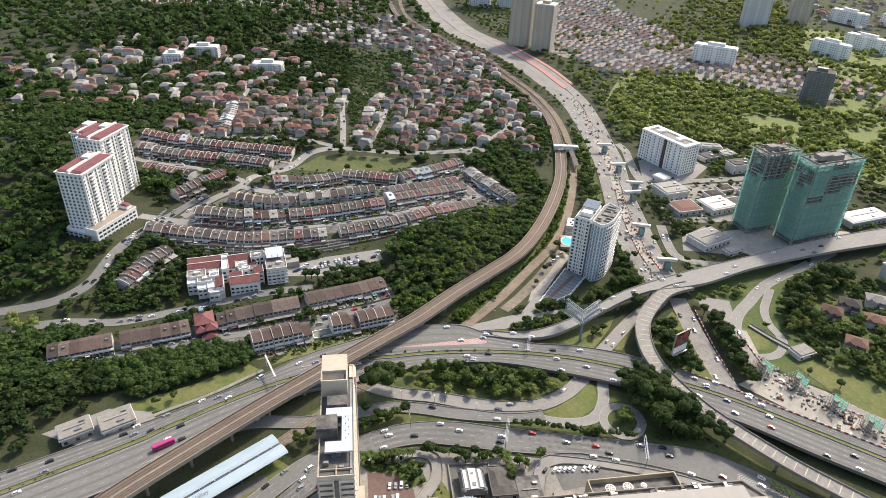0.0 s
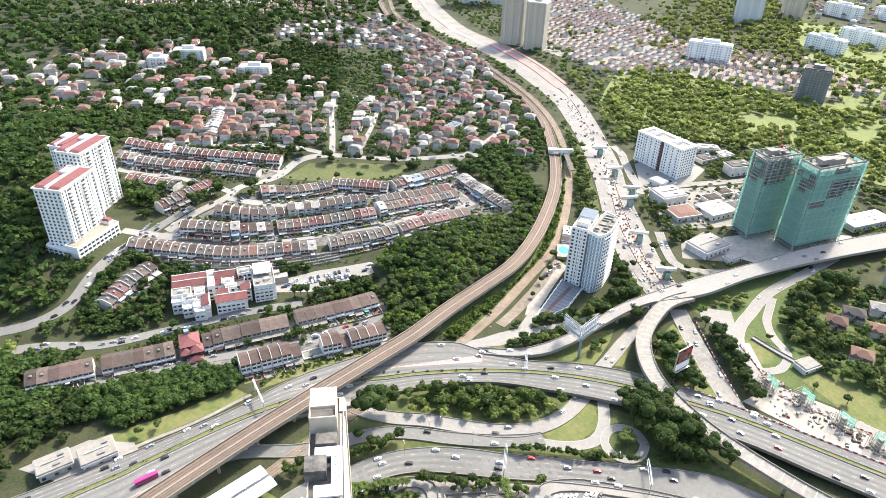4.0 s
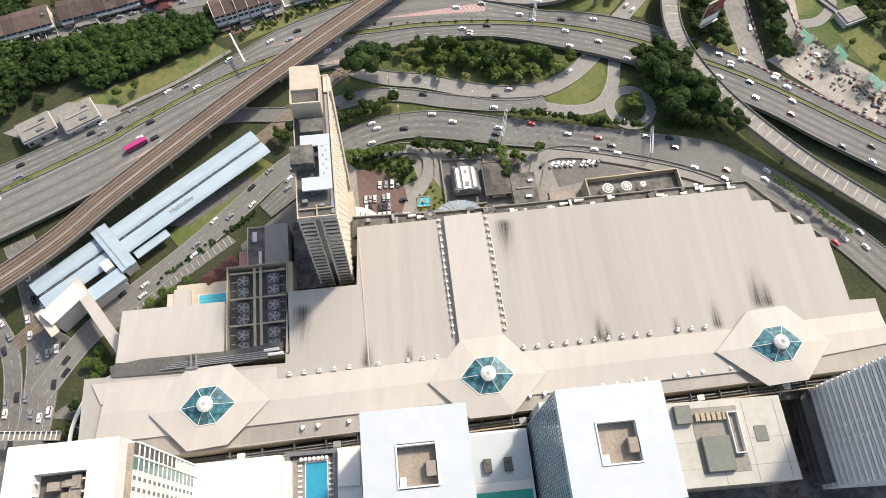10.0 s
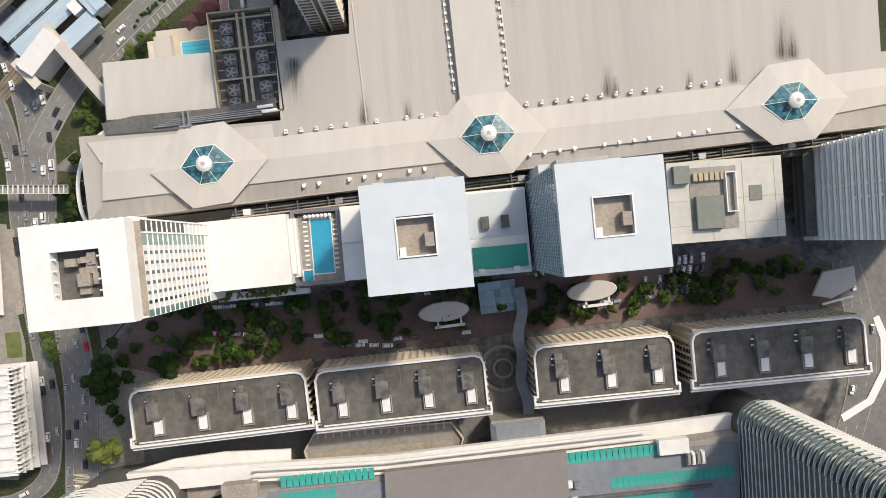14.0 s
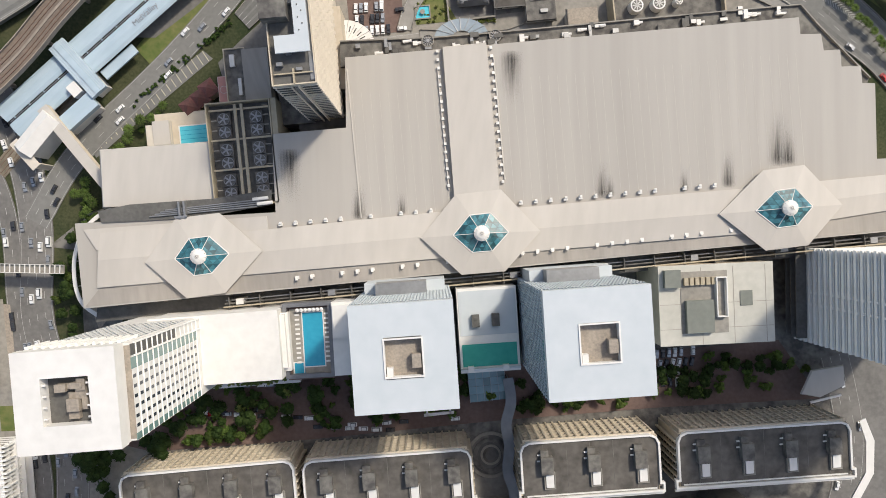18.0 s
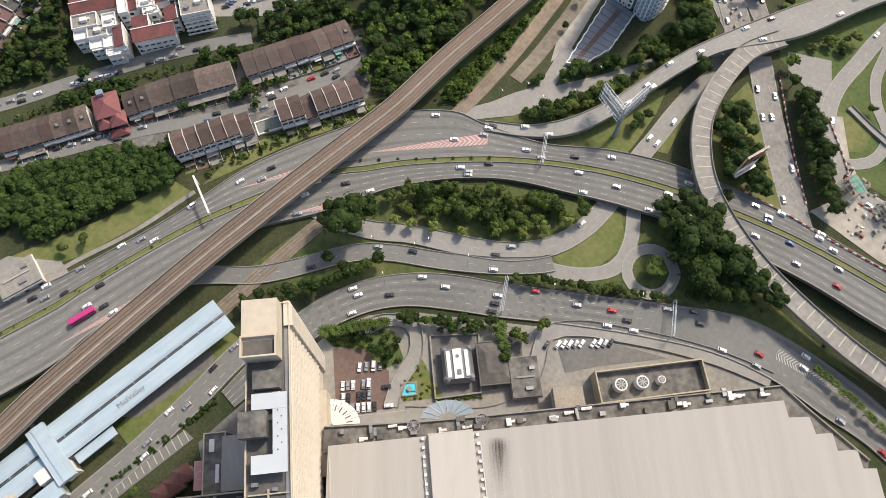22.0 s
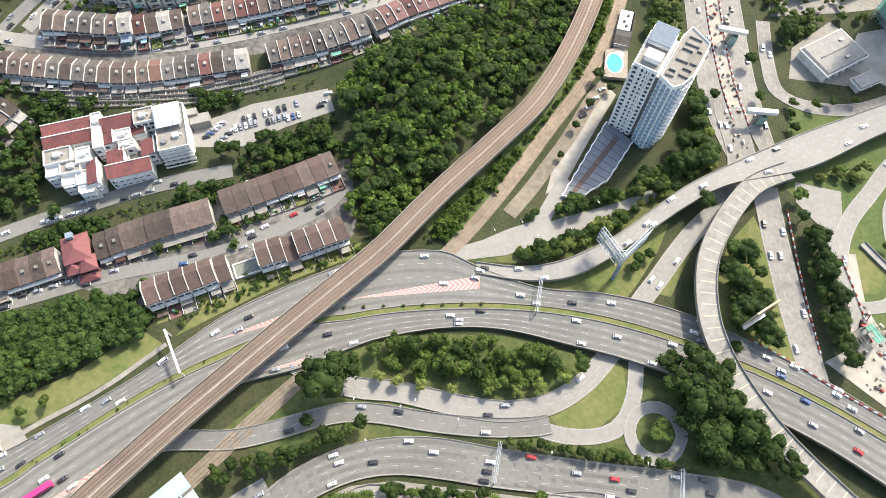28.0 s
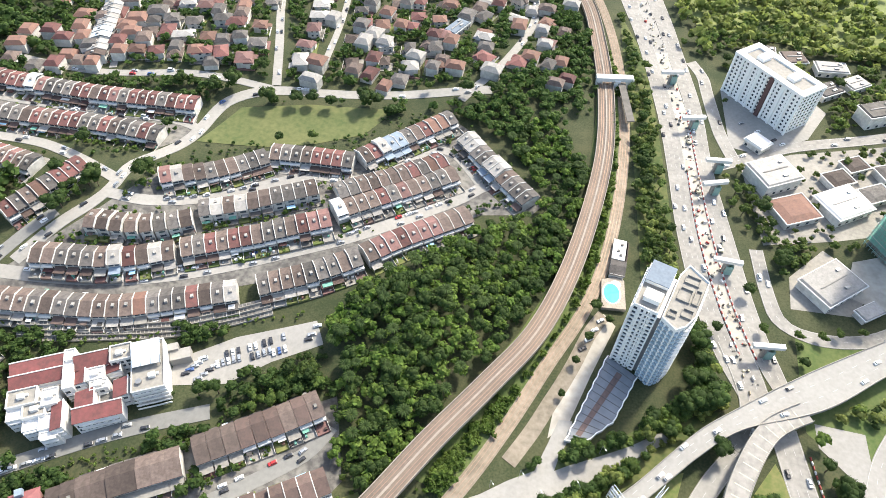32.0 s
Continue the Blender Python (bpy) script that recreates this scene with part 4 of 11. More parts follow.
# bridge walls under the highway
for x0, y0, x1, y1 in ((64, 277, 66, 247), (108, 270, 104, 240)):
    solid("abutment", Shape().prism([(x0, y0), (x1, y1), (x1 + 2, y1), (x0 + 2, y0)], -9, -0.4), "concrete", "grey concrete wall carrying the highway bridge", "wall", kind="structure")


def chevrons(ob, a, b, c, z, n=30, red=True):
    """A long painted triangle filled with arrow-shaped stripes."""
    s, under = Shape(), Shape()
    a, b, c = Vector(a), Vector(b), Vector(c)
    if red:
        k = 16
        under.strip([(*a.lerp(b, i / k), z(*a.lerp(b, i / k)) + 0.035) for i in range(k + 1)], [(*a.lerp(c, i / k), z(*a.lerp(c, i / k)) + 0.035) for i in range(k + 1)])
        part("painted_island", under, "red_line", ob, "red painted road island")
    m = (b + c) / 2
    for i in range(1, n):
        f, g, u = i / n, (i + 0.36) / n, 1.2 / n
        for e in (b, c):
            p, q, r, t = a.lerp(e, f), a.lerp(e, g), a.lerp(m, min(1, f + u)), a.lerp(m, min(1, g + u))
            quad = ([(*p, z(*p) + 0.06), (*r, z(*r) + 0.06)], [(*q, z(*q) + 0.06), (*t, z(*t) + 0.06)])
            s.strip(*(quad if e is c else quad[::-1]))
    part("painted_island", s, "white_line", ob, "white striped road paint")


hn, hs_ = bpy.data.objects["highway_north"], bpy.data.objects["highway_south"]
chevrons(hn, (-50.7, 261.5), (10, 280.2), (10.5, 273.5), hw, 26)
chevrons(hn, (-108.9, 234.3), (-66.5, 257.3), (-70.5, 250.6), hw, 20)
chevrons(hs_, (-83.2, 223.6), (-63.5, 232.4), (-63.2, 229.2), hw, 12)
chevrons(hs_, (-170, 150), (-134, 183), (-132, 179), hw, 18)
chevrons(bpy.data.objects["ring_road"], (190, 160), (150, 186), (148, 181), lambda x, y: high(x, y) + 0.5, 34, False)

# ---------------------------------------------------------------- shopping mall
TURN = 11.7
G0 = -8.0
mall = thing("shopping_mall", 0, 0, 0, 0, "huge low shopping mall with a pale beige metal roof", "mall")
MALL = [(-41.6, 120.6), (138.6, 157.6), (140.1, 150.9), (148.4, 152.1), (150.4, 145.5), (157, 146.7), (158.4, 139.9), (166.2, 141.2), (167.7, 134.2), (172.9, 134.8), (177.5, 104.5), (189.1, 106.3), (192.4, 77), (-135, 9), (-141.8, 42.6), (-62.7, 55.9), (-67.5, 86.9), (-38.2, 92.8)]
part("wall", Shape().prism(MALL, G0 - 1, 17.0), "cream", mall, "beige rendered outer wall")
part("roof", Shape().prism(MALL, 17.0, 18.0), "metal_roof", mall, "flat beige metal sheet roof with rain streaks")


def loc(x, y):
    """From the mall's own axes to the world's."""
    c, s = math.cos(radians(TURN)), math.sin(radians(TURN))
    return c * x - s * y, s * x + c * y


part("corridor_roof", Shape().prism([(-3.6, 129.2), (14, 133), (26.4, 72.2), (7.9, 69.1)], 18, 20.5, 0.97), "metal_roof_pale", mall, "raised pale roof of the cross corridor")
NORTH = [(-131, 40), (-101, 46), (-73, 47), (2.4, 63.3), (38, 69.3), (121, 85.7), (189, 100)]
SOUTH = [(-130, 18), (-100, 24), (-73, 29.4), (5.5, 44.9), (38.6, 51), (125, 67.9), (191, 86)]
part("corridor_wall", Shape().prism(NORTH + SOUTH[::-1], 18, 18.9), "cream", mall)
RIDGE = [((a + c) / 2, (b + d) / 2, 19.8) for (a, b), (c, d) in zip(NORTH, SOUTH)]
part("corridor_roof", Shape().strip([(x, y, 18.95) for x, y in NORTH], RIDGE, 0.1), "metal_roof_pale", mall, "raised pale roof of the long corridor")
part("corridor_roof", Shape().strip(RIDGE, [(x, y, 18.95) for x, y in SOUTH], 0.1), "metal_roof_pale", mall, "raised pale roof of the long corridor")
part("ledge_roof", Shape().strip([(x + 0.2, y - 0.8, 18.1) for x, y in SOUTH], [(-134.4, 9.8, 18.1), (-104, 16, 18.1), (-77, 21.7, 18.1), (2, 38, 18.1), (36, 45.1, 18.1), (121, 62.7, 18.1), (191.5, 77.4, 18.1)], 0.1), "roof_ledge", mall, "lower tan roof ledge")
part("upper_roof", Shape().prism([(-138, 40.5), (-66, 54), (-64, 46), (-132, 33)], 18, 18.6), "metal_roof_pale", mall)
seam = Shape()
for k in range(58):
    u = -40 + k * 3.6
    for v0, v1 in ((62, 112), (112, 128)):
        (ax, ay), (bx, by) = loc(u, v0), loc(u, v1)
        if inside(ax, ay, MALL) and inside(bx, by, MALL) and not inside((ax + bx) / 2, (ay + by) / 2, [(-3.6, 129.2), (14, 133), (26.4, 72.2), (7.9, 69.1)]):
            m_ = ((ax + bx) / 2, (ay + by) / 2)
            seam.box(*m_, 18.0, 0.08, v1 - v0, 0.03, TURN)
part("seam", seam, "metal_roof_pale", mall, "raised roof seams")
part("gutter", Shape().box(*loc(-16, 92), 18.0, 0.5, 60, 0.3, TURN), "metal_roof_pale", mall)
part("roof_pipe", Shape().tube((*loc(20.2, 118), 18.4), (*loc(20.2, 70), 18.4), 0.35).tube((*loc(43, 122), 18.4), (*loc(43, 72), 18.4), 0.3), "metal_roof_pale", mall)
# service gaps with pipes; near-black floor sheets paint the shade of their depth
gap = thing("service_gap", 0, 0, 0, 0, "service gap with pipes beside the mall, depth shade coloured into its floor", "service lane")
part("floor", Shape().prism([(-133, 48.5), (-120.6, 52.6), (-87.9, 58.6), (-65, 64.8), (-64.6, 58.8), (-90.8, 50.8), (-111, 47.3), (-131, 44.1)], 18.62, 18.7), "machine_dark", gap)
for q in range(4):
    part("pipe", Shape().tube((-112 + q * 2, 48.6 + q * 1.1, 19.3), (-70 + q, 57.4 + q * 1.1, 19.3), 0.32, 6), "grey_metal", gap)
part("pipe_rack", Shape().box(-100, 52.4, 18.7, 0.8, 7, 2.4, TURN).box(-98, 52.8, 18.7, 0.8, 7, 2.4, TURN).box(-99, 50, 21, 5, 0.8, 0.4, TURN), "grey_metal", gap)
part("duct", Shape().tube((-72, 60, 19.4), (-66, 61.4, 19.4), 0.7, 8).tube((-70, 58.4, 19.4), (-64, 59.8, 19.4), 0.7, 8), "white_paint", gap)
gap2 = thing("service_gap", 0, 0, 0, 0, "service lane between the mall and towers, shade coloured into its floor", "service lane")
# raised floor coloured near-black for the shade between the walls
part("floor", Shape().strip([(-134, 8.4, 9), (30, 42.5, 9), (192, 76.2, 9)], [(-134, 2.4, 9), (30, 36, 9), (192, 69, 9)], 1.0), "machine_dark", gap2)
for q in range(3):
    part("pipe", Shape().tube((-80, 17.8 - q * 1.3, 14 + q), (188, 74.0 - q * 1.5, 14 + q), 0.35, 6), ("grey_metal", "concrete_dirty", "tan_steel")[q], gap2)
for k in range(22):
    x = -78 + k * 12.2
    part("bracket", Shape().box(x, 8.4 + (x + 134) * 0.2085 - 3, 9, 0.4, 5.5, 7, TURN), "machine_dark", gap2)
    if k % 3 == 0:
        part("vent_box", Shape().box(x + 4, 8.4 + (x + 138) * 0.2085 - 2.6, 9, 3, 2.4, 6.5, TURN), "grey_metal" if k % 2 else "white_paint", gap2)


def atrium(corners, glass):
    """A hexagonal roof with a faceted glass skylight and a round cap."""
    cx, cy = sum(p[0] for p in corners) / 6, sum(p[1] for p in corners) / 6
    ob = thing("skylight_pavilion", cx, cy, 18, 0, "pale hexagonal roof with a teal faceted glass skylight", "skylight", "skylight pavilions on the mall roof")
    c = [(x - cx, y - cy) for x, y in corners]
    inner = [(x * glass, y * glass) for x, y in c]
    part("drum", Shape().prism([(x * 0.94, y * 0.94) for x, y in c], 0, 2.6), "cream", ob)
    for i in range(6):
        j = (i + 1) % 6
        s = Shape().add([(*c[i], 2.6), (*c[j], 2.6), (*inner[j], 3.9), (*inner[i], 3.9), (*c[i], 2.2), (*c[j], 2.2), (*inner[j], 3.5), (*inner[i], 3.5)],
                        [(0, 1, 2, 3), (4, 7, 6, 5), (0, 4, 5, 1), (1, 5, 6, 2), (2, 6, 7, 3), (3, 7, 4, 0)])
        part("roof_panel", s, "metal_roof_pale", ob)
    under = Shape()
    under.add([(*p, 3.75) for p in inner] + [(0, 0, 6.95)], [(i, (i + 1) % 6, 6) for i in range(6)])
    glaze = part("skylight_frame", under, "glass_dark", ob)
    for i in range(6):
        j = (i + 1) % 6
        a, b, m = Vector((*inner[i], 4.0)), Vector((*inner[j], 4.0)), Vector((0, 0, 7.2))
        n = 4
        for u in range(n):
            for v in range(n - u):
                def at(p, q):
                    return a + (b - a) * (p / n) + (m - a) * (q / n)
                for tri in ([(u, v), (u + 1, v), (u, v + 1)], [(u + 1, v), (u + 1, v + 1), (u, v + 1)] if u + v < n - 1 else []):
                    if tri:
                        q = [at(*k) for k in tri]
                        mid_ = (q[0] + q[1] + q[2]) / 3
                        q = [k.lerp(mid_, 0.06) for k in q]
                        part("pane", Shape().add([tuple(k) for k in q] + [(k.x, k.y, k.z - 0.1) for k in q], [(0, 1, 2), (5, 4, 3), (0, 3, 4, 1), (1, 4, 5, 2), (2, 5, 3, 0)]), "glass_teal", glaze)
        part("rib", Shape().tube((*inner[i], 4.0), (0, 0, 7.3), 0.13, 5), "white_paint", ob)
        part("rib", Shape().tube((*inner[i], 4.0), (*inner[j], 4.0), 0.22, 5), "white_paint", ob)
    cap = Shape()
    for k, (r0, r1, z0, z1) in enumerate(((2.9, 2.9, 6.0, 7.8), (3.2, 2.0, 7.8, 8.6), (2.0, 0.4, 8.6, 9.1))):
        cap.tube((0, 0, z0), (0, 0, z1), r0, 12, r1)
    part("cap", cap, "white_paint", ob, "round pale louvred cap")
    ribs_ = Shape()
    for k in range(12):
        a_ = k * math.tau / 12
        ribs_.tube((3.1 * math.cos(a_), 3.1 * math.sin(a_), 7.9), (0.3 * math.cos(a_), 0.3 * math.sin(a_), 9.15), 0.1, 4)
    part("cap_rib", ribs_, "tile_pale", ob)
    return ob


atrium([(-111.4, 30.4), (-101.2, 49.2), (-84.3, 53.2), (-65.6, 40.1), (-78.6, 21.7), (-93.5, 17.9)], 0.46)
atrium([(-3.6, 52.1), (8.4, 70.9), (26.2, 74.9), (43.9, 60.1), (31.6, 42.5), (14.4, 39.2)], 0.46)
atrium([(114.8, 74.8), (130.2, 94.2), (146.7, 98.3), (164.2, 84.1), (152.3, 66.3), (135.4, 62.3)], 0.46)

rim_ = thing("court_canopy", -142, 30, 0, 0, "slim white curved canopy round the mall corner", "canopy")
cl_ = curve([(-131, 51), (-139, 47), (-146, 38), (-148, 24), (-144, 10), (-134, 3)], 2)
part("canopy", Shape().strip([(q.x + 142, q.y - 30, 4.0) for q in offset(cl_, 0.8)], [(q.x + 142, q.y - 30, 4.0) for q in offset(cl_, -0.8)], 0.4), "white_paint", rim_)
for q in cl_[::5]:
    part("post", Shape().tube((q.x + 142, q.y - 30, -8.5), (q.x + 142, q.y - 30, 3.7), 0.2, 6), "white_paint", rim_)
for x, y in ((-146, 30), (-143, 24), (-141, 14), (-141, 42)):
    solid("ticket_kiosk", Shape().box(x, y, -8.5, 3.4, 2.2, 3.2, 60).box(x, y, -5.3, 4, 2.8, 0.3, 60), "white_paint", "small white kiosk beside the mall", "kiosk", "kiosks beside the mall")
# podium wings west of the mall
wing = thing("west_wing", -112, 65, G0, 0, "low wing with a curved cream metal roof", "building")
part("wall", Shape().prism([(x + 112, y - 65) for x, y in ((-136.1, 72.7), (-92.4, 81.1), (-87.4, 56.6), (-132.4, 50.3))], 0, 23), "cream", wing)
part("roof", Shape().prism([(x + 112, y - 65) for x, y in ((-136.6, 73.2), (-92.2, 81.6), (-87, 56.2), (-132.9, 49.8))], 23, 24.2, 0.96), "metal_roof_pale", wing, "smooth cream metal roof")
plantroom = thing("cooling_plant", -78.6, 78, G0, TURN, "open plant deck with twelve large cooling fans", "plant room")
part("deck", Shape().box(0, 0, 0, 25, 41, 21.5), "machine_dark", plantroom)
part("screen_wall", Shape().wall(rect(0, 0, 26, 42), 0.5, 0, 26), "tan_steel", plantroom, "tan steel screen wall")
for gx_ in (-1.2, 1.2):
    part("girder", Shape().box(gx_ * 1.1, 0, 24.3, 1.1, 40, 0.9), "tan_steel", plantroom)
for k in (-13, -1, 11):
    part("girder", Shape().box(0, k + 7, 24.0, 24, 0.7, 0.8), "tan_steel", plantroom)
part("side_slab", Shape().box(14.2, 0, 0, 2.2, 42, 25.5), "tan_steel", plantroom, "broad tan edge slab")
for k in range(10):
    part("pipe_loop", Shape().tube((-11.5, -18 + k * 4, 24.4), (-9.3, -18 + k * 4, 24.4), 0.25, 6).tube((9.4, -17 + k * 4, 24.2), (11.6, -17 + k * 4, 24.2), 0.25, 6), "concrete", plantroom)
for ix in (-6.5, 6.5):
    for iy in (-15.5, -10.2, -3.2, 2.1, 9.2, 14.5):
        part("fan_base", Shape().box(ix, iy, 21.5, 5.3, 5.1, 1.9), "concrete_dirty", plantroom)
        s = Shape().tube((ix, iy, 21.5), (ix, iy, 24.0), 2.4, 16)
        fh_ = part("fan_housing", s, "grey_metal", plantroom)
        part("fan_well", Shape().tube((ix, iy, 24.0), (ix, iy, 24.05), 2.2, 16), "machine_dark", fh_)
        bl = Shape()
        for a in range(5):
            bl.box(ix + 1.05 * math.cos(a * math.tau / 5), iy + 1.05 * math.sin(a * math.tau / 5), 24.08, 2.0, 0.6, 0.1, math.degrees(a * math.tau / 5))
        bl.tube((ix, iy, 24.05), (ix, iy, 24.4), 0.45, 8)
        part("fan_blade", bl, "grey_metal", fh_)
terrace = thing("pool_terrace", -106, 87, G0, TURN, "cream terrace with a small turquoise pool", "terrace")
part("deck", Shape().box(0, 0, 0, 29, 15, 10), "cream", terrace)
tw_ = part("water", Shape().box(2.4, -2.2, 10.02, 13.4, 7.2, 0.15), "pool_pale", terrace, "turquoise pool water")
part("curb", Shape().wall(rect(2.4, -2.2, 14.4, 8.2), 0.5, 10, 10.3), "white_paint", terrace)
for k in range(3):
    part("lane_line", Shape().box(2.4, -4 + k * 1.8, 10.17, 13.2, 0.16, 0.02), "pool_water", tw_)
part("side_roof", Shape().box(-11, -1, 10, 7, 10, 3.4), "metal_roof_pale", terrace)
for x, y in ((-107.5, 96.5), (-103.4, 100.6), (-100.4, 105)):
    pav = thing("pavilion", x, y, 0, TURN + 30, "small pavilion with a red pyramid roof", "pavilion", "red pavilions by the pool")
    part("wall", Shape().box(0, 0, -8, 5, 5, 9.5), "cream", pav)
    part("roof", Shape().box(0, 0, 1.5, 7.0, 7.0, 2.4, 0, 0.05), "tile_red", pav, "red tiled pyramid roof")
pt = thing("plant_terrace", -87.5, 110, G0, TURN, "stained concrete terrace beside the hotel", "terrace")
part("deck", Shape().box(0, 0, 0, 8.5, 24, 14), "concrete_dirty", pt)
part("parapet", Shape().wall(rect(0, 0, 8.9, 24.4), 0.4, 14, 15), "cream", pt)
part("tan_roof", Shape().box(10, -1, 0, 10.5, 21, 21), "roof_ledge", pt, "brownish flat metal roof")
part("duct", Shape().box(-1, 7, 14, 2, 5, 1.2), "white_paint", pt)
part("duct", Shape().box(1.4, -4, 14, 1.4, 7, 1), "white_paint", pt)
sc_court = thing("sports_court", -93.3, 105, G0, TURN, "small red sports court with painted lines", "court")
part("floor", Shape().box(0, 0, 0, 4.6, 11.4, 11), "red_line", sc_court)
part("line_circle", Shape().wall([(1.6 * math.cos(a * math.tau / 16), 1.6 * math.sin(a * math.tau / 16)) for a in range(16)], 0.15, 11, 11.03), "white_line", sc_court)
part("line_border", Shape().wall(rect(0, 0, 4.4, 11), 0.15, 11, 11.03), "white_line", sc_court)
cr_b = thing("cream_roofed_block", -118, 82.5, G0, TURN, "low block with a ribbed cream roof", "building")
part("wall", Shape().box(0, 0, 0, 10, 9, 12), "cream", cr_b)
part("roof", Shape().box(0, 0, 12, 10.6, 9.6, 0.8, 0, 0.9), "hotel_wall", cr_b)

# service deck behind the mall
deck = thing("service_deck", 0, 0, 0, 0, "stained concrete service deck with ducts", "deck")
part("slab", Shape().prism([(-45.3, 128.4), (-7.6, 134.3), (14, 138.5), (108.8, 158.4), (141.4, 165.1), (150, 157.5), (174, 138.5), (172, 130), (138, 152), (-44, 118)], G0 - 1, 12), "concrete_dirty", deck)
part("parapet", Shape().wall([(-45.3, 128.4), (-7.6, 134.3), (14, 138.5), (108.8, 158.4), (141.4, 165.1), (150, 157.5), (174, 138.5)][::-1], 0.5, 12, 13.2, False), "concrete", deck)
rng = random.Random(4)
for k in range(46):
    f = rng.random()
    x, y = -40 + 175 * f, 121.5 + 36.5 * f + rng.uniform(1, 5.5)
    s = Shape().box(x, y, 12, rng.uniform(1.5, 4), rng.uniform(1, 2), rng.uniform(1, 1.8), TURN + rng.choice((0, 90)))
    if k % 3 == 0:
        s.tube((x, y, 12.8), (x + 2.5, y + 0.6, 12.8), 0.6, 8)
    solid("air_duct", s, ("white_paint", "grey_metal", "machine_dark")[k % 3], "rooftop air duct on the service deck", "duct", "ducts along the service deck")
for k in range(64):
    f = k / 64
    side = k % 2
    x, y = -66 + 190 * f, (27.5 + 42.5 * f if side else 50 + 38.5 * f)
    if rng.random() < 0.28 or (45 < x and False):
        continue
    s = Shape().box(x, y, 18, 1.5, 1.2, 1.3, TURN).box(x, y + (-0.7 if side else 0.7), 18.9, 1.0, 0.8, 0.9, TURN)
    solid("roof_vent", s, "white_paint", "small white vent box on the mall roof", "vent", "vents along the corridor roof")
for k in range(17):
    x, y = -5.2 + 11.2 * k / 17, 127 - 56 * k / 17
    solid("roof_vent", Shape().box(x, y, 18, 1.1, 1.1, 1.2, TURN), "white_paint", "small white vent box on the mall roof", "vent", "vents along the corridor roof")
    x, y = 16 + 11.5 * k / 17, 131 - 56 * k / 17
    solid("roof_vent", Shape().box(x, y, 18, 1.1, 1.1, 1.2, TURN), "white_paint", "small white vent box on the mall roof", "vent", "vents along the corridor roof")


def soot(name, length):
    """A dark streak that thins out along its own length and towards its sides."""
    m = bpy.data.materials.new(name)
    m.use_nodes = True
    nd, ln = m.node_tree.nodes, m.node_tree.links
    pb = nd["Principled BSDF"]
    pb.inputs["Base Color"].default_value, pb.inputs["Roughness"].default_value = (0.09, 0.08, 0.07, 1), 0.9
    tc, mp, nz, sp = nd.new("ShaderNodeTexCoord"), nd.new("ShaderNodeMapping"), nd.new("ShaderNodeTexNoise"), nd.new("ShaderNodeSeparateXYZ")
    mp.inputs["Scale"].default_value = (1.6, 0.05, 1)
    nz.inputs["Scale"].default_value, nz.inputs["Detail"].default_value = 1.0, 4
    ln.new(tc.outputs["Object"], mp.inputs["Vector"])
    ln.new(mp.outputs["Vector"], nz.inputs["Vector"])
    ln.new(tc.outputs["Object"], sp.inputs["Vector"])

    def math_(op, a, b):
        q = nd.new("ShaderNodeMath")
        q.operation, q.use_clamp = op, op != "MULTIPLY"
        for i, v in enumerate((a, b)):
            if isinstance(v, float):
                q.inputs[i].default_value = v
            else:
                ln.new(v, q.inputs[i])
        return q.outputs[0]
    along = math_("SUBTRACT", 1.0, math_("DIVIDE", sp.outputs["Y"], length))
    side = nd.new("ShaderNodeMath")
    side.operation = "ABSOLUTE"
    ln.new(sp.outputs["X"], side.inputs[0])
    across = math_("SUBTRACT", 1.0, math_("DIVIDE", side.outputs[0], length * 0.24))
    grain = math_("SUBTRACT", math_("MULTIPLY", nz.outputs["Fac"], 1.9), 0.5)
    foot = math_("DIVIDE", sp.outputs["Y"], length * 0.15)
    f = math_("MULTIPLY", math_("MULTIPLY", math_("MULTIPLY", math_("MULTIPLY", along, along), math_("MULTIPLY", across, across)), grain), foot)
    tp, ms = nd.new("ShaderNodeBsdfTransparent"), nd.new("ShaderNodeMixShader")
    ln.new(math_("MULTIPLY", f, 1.5), ms.inputs["Fac"])
    ln.new(tp.outputs[0], ms.inputs[1])
    ln.new(pb.outputs[0], ms.inputs[2])
    ln.new(ms.outputs[0], nd["Material Output"].inputs["Surface"])
    MATS[name] = m


for l in (10, 16, 24):
    soot("soot_%d" % l, float(l))
STAINS = ((68, 76, 16, 0), (71, 77, 10, 0), (100.7, 82.5, 10, 0), (118.4, 86, 16, 0), (138, 97, 24, 0), (142, 98, 16, 0), (24, 131, 24, 180), (-29, 56.5, 16, 0), (-12, 60.5, 10, 0), (-60, 82, 24, 180))
for x, y, l, turned in STAINS:
    st_ = solid("rain_stain", Shape().box(0, l / 2, 0, l * 0.48, l, 0.012), "soot_%d" % l, "dark soft rain stain on the metal roof", "stain", "stains on the mall roof")
    st_.matrix_basis = pose(x, y, 18.02, 0, 0, TURN - 4 + turned)
